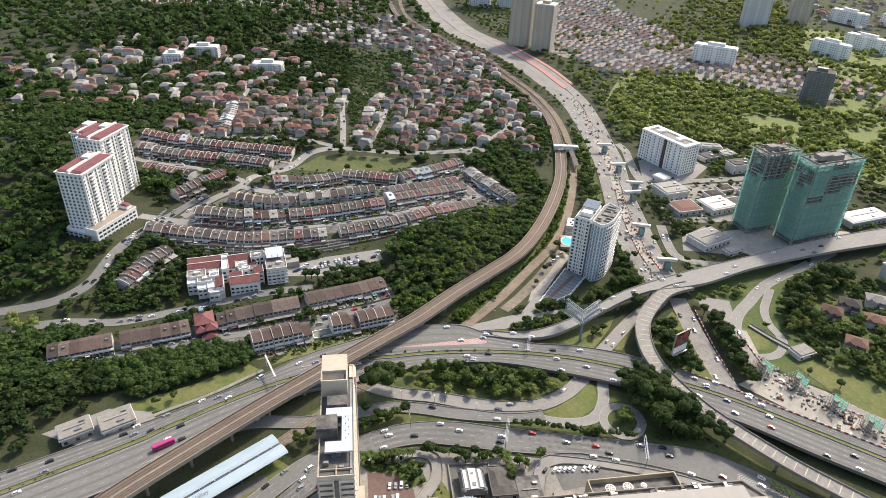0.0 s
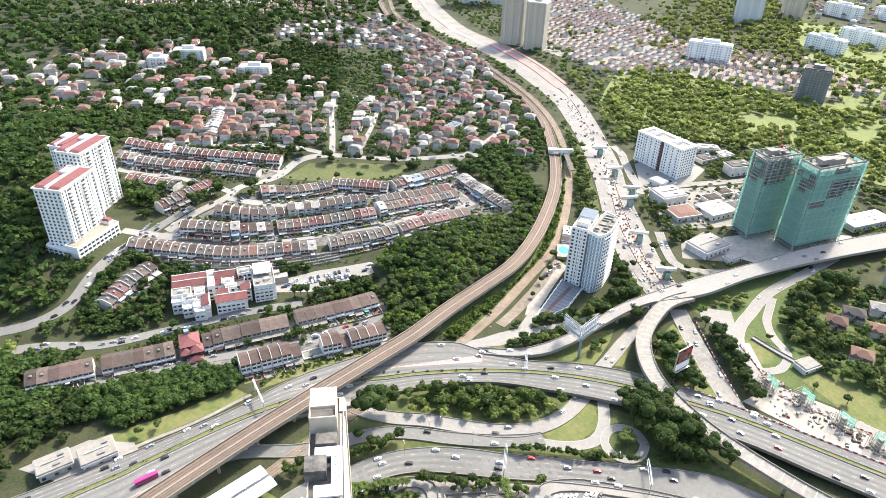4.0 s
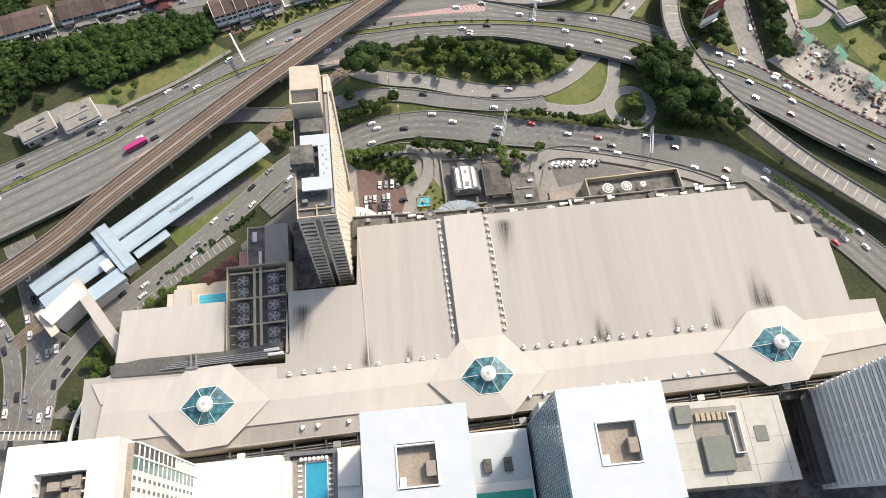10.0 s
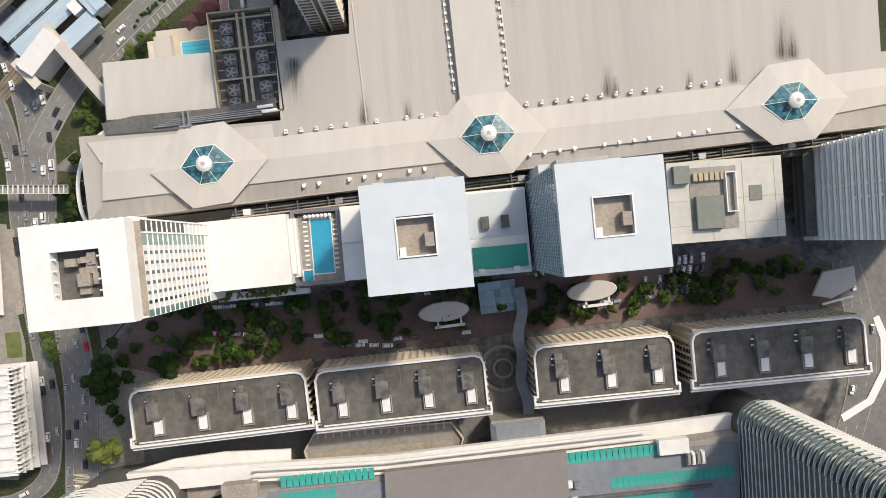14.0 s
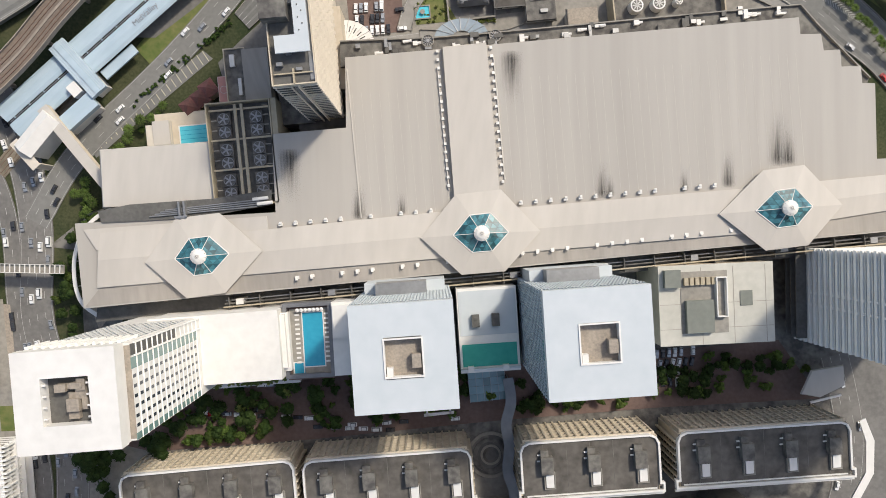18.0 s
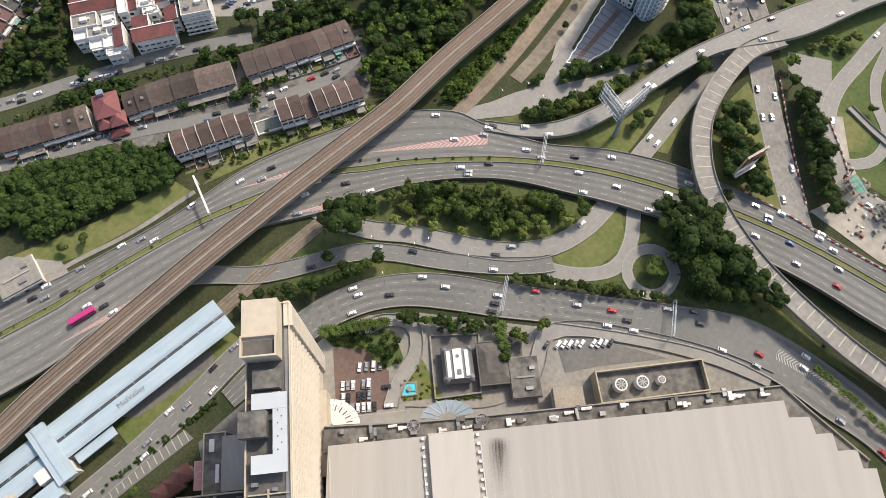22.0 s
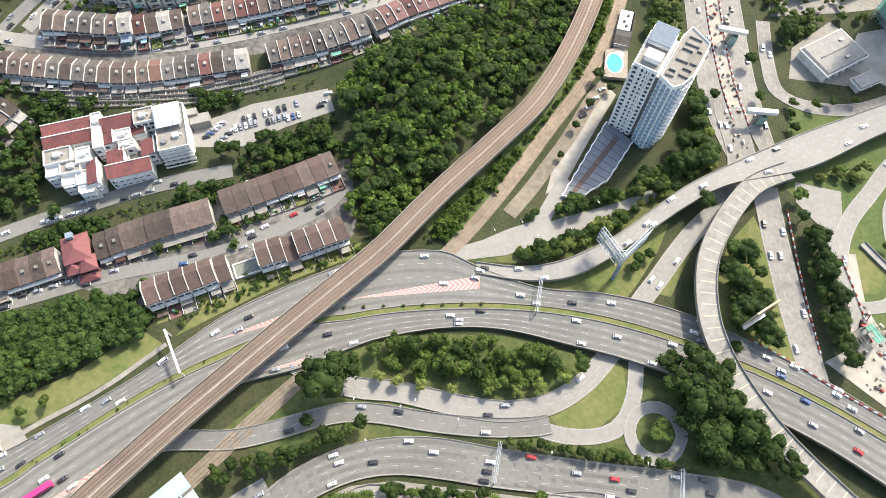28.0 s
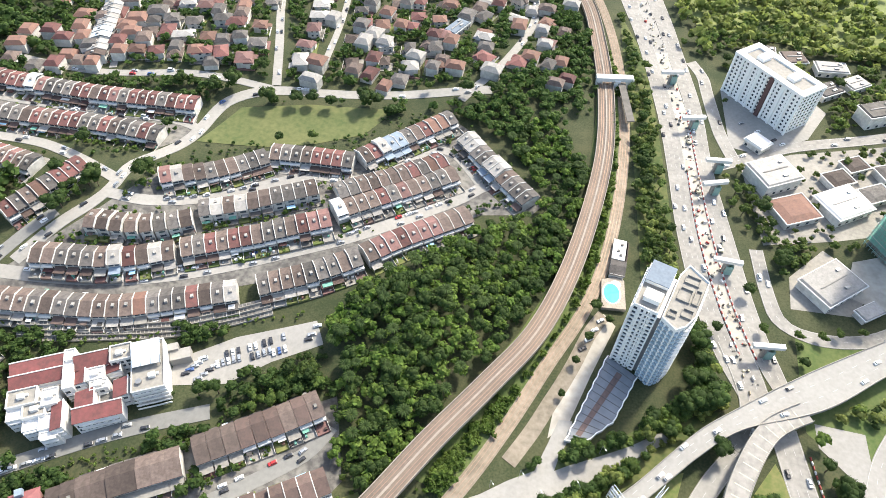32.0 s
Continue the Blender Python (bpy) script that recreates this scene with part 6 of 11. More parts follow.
def shop_block(x, y, w, d, ang, units):
    ob = thing("shop_block", x, y, G0, ang, "shop block with a dark flat roof and cream arcaded front", "building", "shop blocks along the boulevard")
    h = 25
    part("wall", Shape().box(0, 0, 0, w - 1.5, d - 1.5, h), "cream", ob, "cream rendered wall")
    part("roof", Shape().box(0, 0, h, w - 2, d - 2, 0.4), "dark_roof", ob, "dark grey flat roof")
    rim = [(-w / 2 + 4, d / 2), (-w / 2 + 1.2, d / 2 - 1.2), (-w / 2, d / 2 - 4), (-w / 2, -d / 2 + 4), (-w / 2 - 1.3, -d / 2 + 4), (-w / 2 - 1.3, -d / 2), (w / 2 + 1.3, -d / 2), (w / 2 + 1.3, -d / 2 + 4), (w / 2, -d / 2 + 4), (w / 2, d / 2 - 4), (w / 2 - 1.2, d / 2 - 1.2), (w / 2 - 4, d / 2)]
    part("parapet", Shape().wall(rim, 0.8, h - 1, h + 1.3), "white_paint", ob, "white rounded parapet")
    part("parapet", Shape().box(0, -d / 2 - 1.0, h - 1.4, w + 2.6, 0.8, 1.0), "white_paint", ob, "lower white ledge")
    part("gutter", Shape().box(0, -d / 2 + 1.6, h + 0.4, w - 4, 0.5, 0.5), "white_paint", ob)
    pil = Shape()
    n = int(w / 3.2)
    for k in range(n + 1):
        pil.box(-w / 2 + 2 + k * (w - 4) / n, d / 2, 0, 0.7, 1.4, h - 0.6)
    for k in range(7):
        for sx in (-1, 1):
            pil.box(sx * w / 2, -d / 2 + 2 + k * (d - 6) / 6, 0, 1.4, 0.7, h - 0.6)
    part("pilaster", pil, "cream", ob, "cream pilasters")
    band = Shape().box(0, d / 2 + 0.1, 0, w - 3, 1.0, 0.5).mesh("floor_band", "cream")
    gl = Shape().box(0, d / 2 - 0.7, 0, w - 4, 0.2, 2.2).mesh("window", "glass_dark")
    for k in range(7):
        part("floor_band", band, "cream", ob).location = (0, 0, 3.4 + k * 3.4)
        part("window", gl, "glass_dark", ob).location = (0, 0, 1.0 + k * 3.4)
        part("window", Shape().box(-w / 2 + 0.7, -2, 1 + k * 3.4, 0.2, d - 8, 2.2).box(w / 2 - 0.7, -2, 1 + k * 3.4, 0.2, d - 8, 2.2), "glass_dark", ob)
    for k in range(units):
        cx = -w / 2 + (k + 0.5) * w / units + 1
        sh_ = part("stair_house", Shape().box(cx, 2.5, h + 0.4, 5.0, 7, 3.2).box(cx - 0.8, 7.2, h + 0.4, 3.2, 2.6, 2.0), "concrete_dirty", ob, "stained concrete stair house")
        lw_ = part("light_well", Shape().wall(rect(cx + 1, -4.2, 4.6, 7), 0.4, h + 0.4, h + 1.6), "concrete", ob)
        part("water_tank", Shape().box(cx + 1, -4.2, h + 0.4, 3.2, 5.4, 1.5), "white_paint", lw_, "white rooftop tank cover")
        part("roof_pipe", Shape().tube((cx - 3.6, 6.5, h + 1.0), (cx - 2.4, 6.5, h + 1.0), 0.35, 6), "white_paint", sh_)
        part("roof_pipe", Shape().tube((cx - 3.8, 4, h + 1.0), (cx - 2.5, 4, h + 1.0), 0.35, 6), "white_paint", sh_)
    for k in range(1, units * 2):
        part("roof_seam", Shape().box(-w / 2 + k * w / units / 2, 0, h + 0.4, 0.15, d - 3, 0.06), "concrete_dirty", ob)
    return ob


shop_block(-77.8, -61.3, 71, 23, 11.3, 4)
shop_block(-5.7, -49, 69, 24, 10.5, 4)
shop_block(75.9, -33.6, 57.5, 24, 10, 3)
shop_block(146.7, -21, 72, 23.5, 10, 4)

# garden mall and its curved towers
gm = thing("garden_mall", 0, -110, G0, 0, "mall block with a rooftop car park and teal bays", "mall")
part("wall", Shape().prism([(x, y + 110) for x, y in ((-62, -92), (-9, -82), (97.8, -62), (131, -55), (142, -150), (-70, -175))], 0, 29), "concrete", gm)
part("parking_deck", Shape().prism([(x, y + 110) for x, y in ((-55, -92), (-9, -84), (97.8, -64), (130, -58), (140, -148), (-65, -170))], 29, 29.6), "parking_floor", gm, "grey rooftop parking deck")
part("brown_roof", Shape().prism([(x, y + 110) for x, y in ((-9.8, -79.6), (61.2, -66), (68, -112), (-4, -126))], 29, 32.5), "brown_roof", gm, "plain brown-grey metal roof")
part("cornice", Shape().strip([(-115, 18, 21), (-62, 26, 21), (-9, 33.5, 21), (97, 54, 21), (134, 62, 21)], [(-112, 10, 21), (-62, 19, 21), (-9, 27.5, 21), (97, 47.5, 21), (134, 55, 21)], 3), "white_paint", gm, "white stepped cornice")
for q in range(3):
    part("cornice", Shape().strip([(-62, 26 - q * 2.0, 26 + q), (-9, 33 - q * 2.0, 26 + q), (97, 53.5 - q * 2, 26 + q)], [(-62, 25.2 - q * 2.0, 26 + q), (-9, 32.2 - q * 2.0, 26 + q), (97, 52.7 - q * 2, 26 + q)], 0.8), "white_paint", gm)
BAYS = ((62, -69.8, 20), (82, -78, 20), (81, -85.5, 14), (106, -89, 12), (62, -98, 9), (-49.5, -87.3, 15), (-49, -94, 9), (-48.5, -100.3, 15))
bay = Shape().box(0, 0, 0, 2.2, 4.6, 0.05).mesh("parking_bay", "teal_floor")
for x0, y0, n in BAYS:
    for k in range(n):
        b = part("parking_bay", bay, "teal_floor", gm)
        b.matrix_basis = pose(*(x0 + k * 2.5 * 0.985, y0 + 110 + k * 2.5 * 0.172, 29.62), 0, 0, 10)
part("stair_house", Shape().box(104, 49, 29, 12, 6, 3.4, 10), "white_paint", gm, "white rooftop stair house")
for k in range(4):
    part("cooling_unit", Shape().box(110.5 + k * 1.9, 44.5 + k * 0.35, 29.6, 1.5, 5.0, 2.4, 10).box(110.5 + k * 1.9, 44.5 + k * 0.35, 32, 1.1, 3.6, 0.5, 10), "white_paint" if k % 2 else "concrete", gm)
for k in range(5):
    part("roof_unit", Shape().box(64 + (k % 3) * 3.0, 24 + (k // 3) * 6.4, 29.6, 2.2, 2.6, 1.8, 10), "white_paint" if k % 2 else "grey_metal", gm)
part("stair_house", Shape().box(-66, 17, 26, 14, 8, 5, 10), "roof_gravel", gm)
part("ramp_wall", Shape().box(75, 22, 29.6, 8, 6, 2.5, 10).box(92, 29, 29.6, 60, 1.2, 1.2, 10), "machine_dark", gm)
part("round_vent", Shape().tube((92, 2, 29.6), (92, 2, 31), 8, 24).tube((92, 2, 31), (92, 2, 31.1), 6.5, 24), "tan_steel", gm)


def curved_tower(x, y, w, d, ang, corner, ribs):
    ob = thing("curved_tower", x, y, G0, ang, "tall tower with a rounded glass front and white floor bands", "tower", "curved towers over the garden mall")
    out = []
    for cx, cy, a0 in ((w / 2, -d / 2, -90), (w / 2, d / 2, 0), (-w / 2, d / 2, 90), (-w / 2, -d / 2, 180)):
        r = corner
        ox, oy = cx - math.copysign(r, cx), cy - math.copysign(r, cy)
        out += [(ox + r * math.cos(radians(a0 + k * 15)), oy + r * math.sin(radians(a0 + k * 15))) for k in range(7)]
    part("wall", Shape().prism(out, 0, 122), "machine_dark", ob, "dark curved glass wall")
    big = [(px * 1.03, py * 1.03) for px, py in out]
    bandm = Shape().wall(big, 0.7, 0, 0.35).mesh("floor_band", "white_paint")
    arc = [(q[0] * 1.07, q[1] * 1.07) for q in out[14:21]]
    edge_m = Shape().wall(arc, 0.5, 0, 0.35, False).mesh("balcony_edge", "white_paint")
    rail_m = Shape().wall(arc, 0.12, 0, 1.0, False).mesh("glass_rail", "green_glass")
    for k in range(ribs):
        z = 28 + k * 3.1
        part("floor_band", bandm, "white_paint", ob).location = (0, 0, z)
        part("balcony_edge", edge_m, "white_paint", ob).location = (0, 0, z + 0.2)
        part("glass_rail", rail_m, "green_glass", ob).location = (0, 0, z + 0.5)
    part("front", Shape().box(w * 0.06, d / 2 * 1.02, 26, w * 0.42, 0.5, 96), "concrete", ob, "pale grey louvred front")
    face = Shape()
    for k in range(ribs * 2):
        face.box(w * 0.06, d / 2 * 1.02 + 0.4, 27 + k * 1.55, w * 0.42, 0.5, 0.4)
    part("pilaster", face, "white_paint", ob, "thin white sunshade louvres")
    return ob


curved_tower(144, -71, 20, 58, 8, 9, 30)
curved_tower(-112, -114, 46, 40, 12, 10, 30)
solid("canopy_roof", Shape().strip([(-125, -102, 8), (-114.6, -92.5, 8.3), (-97.6, -86, 8.6), (-76.9, -81.4, 9), (-49.9, -78.2, 9)], [(-121.5, -104, 8), (-111.3, -95, 8.3), (-97.3, -89.6, 8.6), (-76.4, -87, 9), (-49.1, -88, 9)], 1.2), "white_paint", "broad white curved canopy", "canopy")
solid("canopy_deck", Shape().prism([(-119, -103), (-111, -96.5), (-97, -91), (-76, -88.5), (-72, -97), (-96, -108)], -8.5, 7.6), "roof_gravel", "stained low roof inside the white canopy", "roof")
solid("canopy_roof", Shape().strip([(180, -49, 11), (192, -40, 11), (197.5, -26, 11), (196, -12, 11), (191, -3, 11)], [(178.5, -46, 11), (189, -38.5, 11), (194, -26, 11), (192.6, -13, 11), (188.6, -4.4, 11)], 0.8), "white_paint", "white curved canopy ring by the road", "canopy")
for cx, cy in ((9, -17), (72, -3)):
    c = thing("oval_canopy", cx, cy, G0, 12, "oval cream entrance canopy on a white frame", "canopy", "oval canopies by the towers")
    part("canopy", Shape().prism([(11 * math.cos(a * math.tau / 20), 4.4 * math.sin(a * math.tau / 20)) for a in range(20)], 9, 9.8, 0.93), "metal_roof_pale", c)
    part("frame", Shape().box(2, -6.5, 8, 13, 1.2, 0.6).box(-3, -5, 8, 0.8, 4, 0.6).box(7, -5, 8, 0.8, 4, 0.6), "white_paint", c)
    for k in (-6, 6):
        part("post", Shape().tube((k, 0, 0), (k, 0, 9.1), 0.35), "white_paint", c)
c = thing("oval_canopy", 177, 9, G0, 20, "pale pleated entrance canopy on a white frame", "canopy", "oval canopies by the towers")
part("canopy", Shape().prism([(-11, -3), (-3, -6.5), (9, -4), (10.5, 5), (-4, 6)], 9, 9.8, 0.95), "metal_roof_pale", c)
part("post", Shape().tube((0, 0, 0), (0, 0, 9.1), 0.4), "white_paint", c)
part("frame", Shape().box(0, -8, 8, 14, 1.0, 0.6), "white_paint", c)
walkway = thing("covered_walkway", 0, 0, 0, 0, "winding grey covered footbridge roof", "footbridge")
wl = curve([(40, -4), (42.5, -14), (41.5, -24), (44, -33), (44.5, -44), (48, -52), (49.5, -63)], 2)
part("roof", Shape().strip([(q.x, q.y, 2.5) for q in offset(wl, 2.3)], [(q.x, q.y, 2.5) for q in offset(wl, -2.3)], 0.5), "parking_floor", walkway)
for q in wl[::6]:
    part("post", Shape().tube((q.x, q.y, -8.5), (q.x, q.y, 2.2), 0.25), "concrete", walkway)
gt = thing("glass_gatehouse", 44, -64, G0, 10, "grey gatehouse with a ribbed glass roof", "building")
part("wall", Shape().box(0, 0, 0, 22, 11, 17), "concrete", gt)
part("roof", Shape().box(0, 0, 17, 23, 9, 1.6, 0, 0.8), "parking_floor", gt)
sp = thing("stepped_pool", 30, -7, -7.4, 0, "blue tiled stepped water feature", "fountain")
part("basin", Shape().prism([(x - 30, y + 7) for x, y in ((19.6, -4), (37.8, -0.8), (39.4, -14.2), (31.5, -13.6), (23.9, -9.7))], 0, 0.3), "tile_blue", sp)
for k in range(9):
    part("tile_line", Shape().box(-9 + k * 2.1, 0.2, 0.3, 0.15, 9 - abs(k - 5), 0.03, 10), "grille_blue", sp)
for q, (r_, m_) in enumerate(((9.5, "concrete_dirty"), (8.3, "concrete"), (7.2, "concrete_dirty"), (6.0, "machine_dark"), (3.4, "dark_roof"))):
    fo = fo if q else thing("round_fountain", 36.5, -41, -7.45, 0, "round stepped stone fountain in a shaded plaza", "fountain")
    part("step", Shape().tube((0, 0, q * 0.25), (0, 0, q * 0.25 + 0.25), r_, 28), m_, fo)
rb_ = thing("ramp_building", -14, -73, G0, 0, "curved beige concrete parking ramp", "ramp")
part("wall", Shape().prism([(x + 14, y + 73) for x, y in ((-45.3, -80.2), (-41.6, -72.2), (16, -63), (21.9, -69.6), (20.9, -75.2), (-43.2, -85.3))], 0, 11), "concrete", rb_)
part("parapet", Shape().wall([(x + 14, y + 73) for x, y in ((-45.3, -80.2), (-41.6, -72.2), (16, -63), (21.9, -69.6), (20.9, -75.2), (-43.2, -85.3))], 0.6, 11, 12.4), "cream", rb_)
for k in range(17):
    part("rib", Shape().box(-26 + k * 3.3, 1.8 + (k - 2) * 0.52, 12.4, 0.5, 4.4, 0.5, 9), "cream", rb_)
part("lane", Shape().prism([(-28, -8.2), (32, 2.4), (32, -1.2), (-28, -11)], 11, 11.2), "roof_gravel", rb_)

# ---------------------------------------------------------------- station and bridges
stn = thing("railway_station", -141, 127, G0, 48.0, "long railway station under pale blue curved roofs", "station")
for dy, n in ((4.6, 0), (-4.6, 1)):
    roof = Shape()
    prof = [(-3.9, 0), (-2.6, 0.7), (0, 1.05), (2.6, 0.7), (3.9, 0)]
    L = 62
    verts = [(x, dy + a, 9.2 + b) for x in (-L, L) for a, b in prof] + [(x, dy + a, 8.9 + b) for x in (-L, L) for a, b in prof]
    faces = [(i, i + 1, 6 + i, 5 + i) for i in range(4)] + [(10 + i, 15 + i, 16 + i, 11 + i) for i in range(4)]
    faces += [(0, 5, 15, 10), (4, 14, 19, 9), (0, 10, 11, 1), (1, 11, 12, 2), (2, 12, 13, 3), (3, 13, 14, 4), (5, 6, 16, 15), (6, 7, 17, 16), (7, 8, 18, 17), (8, 9, 19, 18)]
    part("roof", roof.add(verts, faces), "station_roof", stn, "pale blue metal roof")
    part("platform", Shape().box(0, dy, 0, 120, 6.5, 1.3), "concrete", stn)
    for k in range(16):
        part("column", Shape().tube((-60 + k * 8, dy, 1), (-60 + k * 8, dy, 9.3), 0.25), "grey_metal", stn)
part("ridge_beam", Shape().box(0, 0, 8.6, 122, 0.4, 0.5), "dark_cladding", stn)
for k in range(15):
    part("tie_bar", Shape().box(-58 + k * 8.2, 0, 9.6, 0.5, 1.2, 0.25), "station_roof", stn)
part("cross_hall", Shape().box(-24, -3.4, 10.3, 7.6, 27, 2.0).box(-24, -3.4, 12.3, 2.6, 27, 0.4), "station_roof", stn, "raised pale blue cross hall")
for k in range(9):
    part("roof_rib", Shape().box(-27.4 + k * 0.85, -3.4, 12.3, 0.12, 26.8, 0.1), "blue_roof", stn)
part("cross_hall", Shape().box(-37.5, -16.6, 8.5, 19, 7, 2.8), "station_roof", stn)
part("side_roof", Shape().box(-10, -10.6, 6.5, 18, 4.4, 0.8), "station_roof", stn)
part("hall_wall", Shape().box(-24, -3.4, 0, 6, 22, 10.2).box(-38, -16.6, 0, 17, 5, 8.5).box(-31, -9, 8.5, 4.5, 5.5, 3.6), "white_paint", stn)
curve_data = bpy.data.curves.new("sign", "FONT")
curve_data.body, curve_data.size, curve_data.extrude, curve_data.align_x = "MidValley", 3.4, 0.03, "CENTER"
txt = bpy.data.objects.new("sign_text", curve_data)
scene.collection.objects.link(txt)
bpy.context.view_layer.update()
tm = bpy.data.meshes.new_from_object(txt.evaluated_get(bpy.context.evaluated_depsgraph_get()))
bpy.data.objects.remove(txt)
tm.materials.append(MATS["grey_metal"])
lt = part("lettering", tm, "dark_cladding", stn, "grey painted station name")
lt.matrix_basis = pose(12, -5.6, 10.35, 0, 0, 0)
fb = thing("footbridge", -150.5, 72.5, 2, -44.5, "cream covered footbridge from the station to the mall", "footbridge")
part("roof", Shape().box(0, 0, 3, 46, 4.6, 0.5), "metal_roof_pale", fb)
part("wall", Shape().box(0, 2.1, 0, 46, 0.3, 3).box(0, -2.1, 0, 46, 0.3, 3), "cream", fb)
part("deck", Shape().box(0, 0, -0.4, 46, 4.4, 0.4), "concrete", fb)
part("pier", Shape().tube((-10, 0, -10), (-10, 0, 0), 0.7).tube((12, 0, -10), (12, 0, 0), 0.7), "concrete", fb)
gab = thing("station_gable", -167.5, 78, 2, 57, "white gabled entrance roof of the station", "roof")
part("roof", Shape().add([(-10, -4.4, 3.5), (9, -4.4, 3.5), (9, 0, 6), (-10, 0, 6), (-10, 4.4, 3.5), (9, 4.4, 3.5)], [(0, 1, 2, 3), (3, 2, 5, 4), (0, 3, 4), (1, 5, 2)]), "white_paint", gab)
part("wall", Shape().box(-0.5, 0, -10, 18, 7.4, 13.4), "white_paint", gab)
part("gable_bars", Shape().box(-10.1, 0, 3.6, 0.2, 0.3, 2.2).box(-10.1, -2, 3.6, 0.2, 0.3, 1.1).box(-10.1, 2, 3.6, 0.2, 0.3, 1.1), "dark_cladding", gab)
lw = thing("station_landing", -172.5, 68.5, 1.5, -42, "tan flat landing roof beside the station", "roof")
part("roof", Shape().box(0, 0, 2.6, 14.5, 4, 0.4), "hotel_wall", lw)
part("column", Shape().box(-6, 0, -10, 0.6, 3, 12.6).box(6, 0, -10, 0.6, 3, 12.6), "hotel_wall", lw)
fb2 = thing("footbridge", -176, 20, 1, 5, "narrow pale footbridge across the west road", "footbridge")
part("deck", Shape().box(0, 0, 0, 46, 3.6, 0.6), "concrete", fb2)
part("railing", Shape().box(0, 1.8, 0.6, 46, 0.15, 1.2).box(0, -1.8, 0.6, 46, 0.15, 1.2), "white_paint", fb2)
for k in range(22):
    part("hoop", Shape().box(-22 + k * 2.1, 0, 2.2, 0.4, 3.6, 0.3), "white_paint", fb2)
part("pier", Shape().tube((-18, 0, -9.5), (-18, 0, 0), 0.6).tube((18, 0, -9.5), (18, 0, 0), 0.6), "concrete", fb2)
rb = thing("railway_footbridge", 86, 598, 6, 4, "white station footbridge over the tracks", "footbridge")
part("span", Shape().box(0, 0, 6, 26, 5, 3), "white_paint", rb)
for k in (-10, 2, 12):
    part("tower", Shape().box(k, 2 if k != 2 else -1, -4, 4, 5, 11), "white_paint", rb)
part("platform_roof", Shape().box(5, -24, 5, 5, 42, 0.6), "dark_roof", rb, "dark platform roof")
part("column", Shape().tube((5, -40, -4), (5, -40, 5), 0.3).tube((5, -24, -4), (5, -24, 5), 0.3).tube((5, -8, -4), (5, -8, 5), 0.3), "grey_metal", rb)

# ---------------------------------------------------------------- apartment towers
bt = thing("apartment_tower", 89.2, 382.5, -4.5, -24, "white and pale blue apartment tower with stacked bay windows", "tower")
LEFT_ = [(-13.1, -12), (-1.2, -12.2), (-1.2, 15), (-13.5, 15)]
RIGHT_ = [(0.6, -13.4), (8, -17), (11.5, -13), (14, -5), (14.2, 17), (3, 22.8), (0.6, 15)]
for poly, h in ((LEFT_, 50), (RIGHT_, 50.5)):
    part("wall", Shape().prism(poly, 0, h), "bright_white", bt)
    part("parapet", Shape().wall(poly, 0.4, h, h + 1.1), "bright_white", bt)
    cx_, cy_ = sum(q[0] for q in poly) / len(poly), sum(q[1] for q in poly) / len(poly)
    part("roof_deck", Shape().prism([(cx_ + (x - cx_) * 0.93, cy_ + (y - cy_) * 0.95) for x, y in poly], h, h + 0.25), "concrete", bt, "stained concrete roof deck")
part("balcony_well", Shape().box(-0.3, 1, 0, 1.8, 26, 48), "dark_cladding", bt, "dark recess between the wings")


def bay_column(ob, a, b, z0, floors, fh, n, blue):
    """Stacked windows with spandrels along one face from a to b."""
    a, b = Vector(a), Vector(b)
    ang = math.degrees(math.atan2(b.y - a.y, b.x - a.x))
    t = (b - a).normalized()
    nrm = Vector((t.y, -t.x))
    win, sill = Shape(), Shape()
    wd = (b - a).length / n
    for i in range(n):
        q = a + (b - a) * ((i + 0.5) / n) + nrm * 0.05
        for k in range(floors):
            win.box(q.x, q.y, z0 + k * fh + 1.0, wd * 0.55, 0.3, fh * 0.5, ang)
            sill.box(q.x + nrm.x * 0.35, q.y + nrm.y * 0.35, z0 + k * fh + 0.2, wd * 0.72, 0.9, fh * 0.26, ang)
    part("window", win, "window_pale" if blue else "glass_dark", ob)
    part("window_ledge", sill, "station_roof" if blue else "bright_white", ob, "pale blue spandrel" if blue else "")


for a_, b_, n_, blue_ in (((-13.1, -12), (-1.2, -12.2), 4, False), ((0.6, -13.4), (8, -17), 3, True), ((8, -17), (11.5, -13), 2, True), ((11.5, -13), (14, -5), 3, False), ((14, -5), (14.2, 17), 7, False), ((-13.5, 15), (-13.1, -12), 8, False), ((14.2, 17), (3, 22.8), 4, False)):
    bay_column(bt, a_, b_, 1.2, 16, 3.02, n_, blue_)
for x in (-13.2, -9.2, -5.4, -1.6):
    part("pilaster", Shape().box(x, -12.4, 0, 0.7, 1.0, 50.4), "bright_white", bt)
part("roof_house", Shape().prism([(-12.6, 3), (-1.8, 3), (-1.8, 14), (-12.8, 14)], 50, 53), "bright_white", bt)
part("roof_tank", Shape().add(*slope(-13, -1.4, 2.4, 53.2, 14.4, 54.6, 0.4)), "tile_blue", bt, "pale blue sheet roof over a tank room")
part("lift_house", Shape().box(-6.5, -5, 50, 7.5, 5.5, 3.2), "bright_white", bt)
part("roof_cover", Shape().box(-6.5, -5, 53.2, 8.2, 6, 0.3), "white_paint", bt)
for x, y, w, d in ((6, 4, 6, 8), (10, -6, 5, 5), (7, 14, 7, 5), (4, -9, 4, 4), (11.4, 5, 3, 9)):
    part("roof_kerb", Shape().wall(rect(x, y, w, d), 0.35, 50.7, 51.8), "concrete", bt)
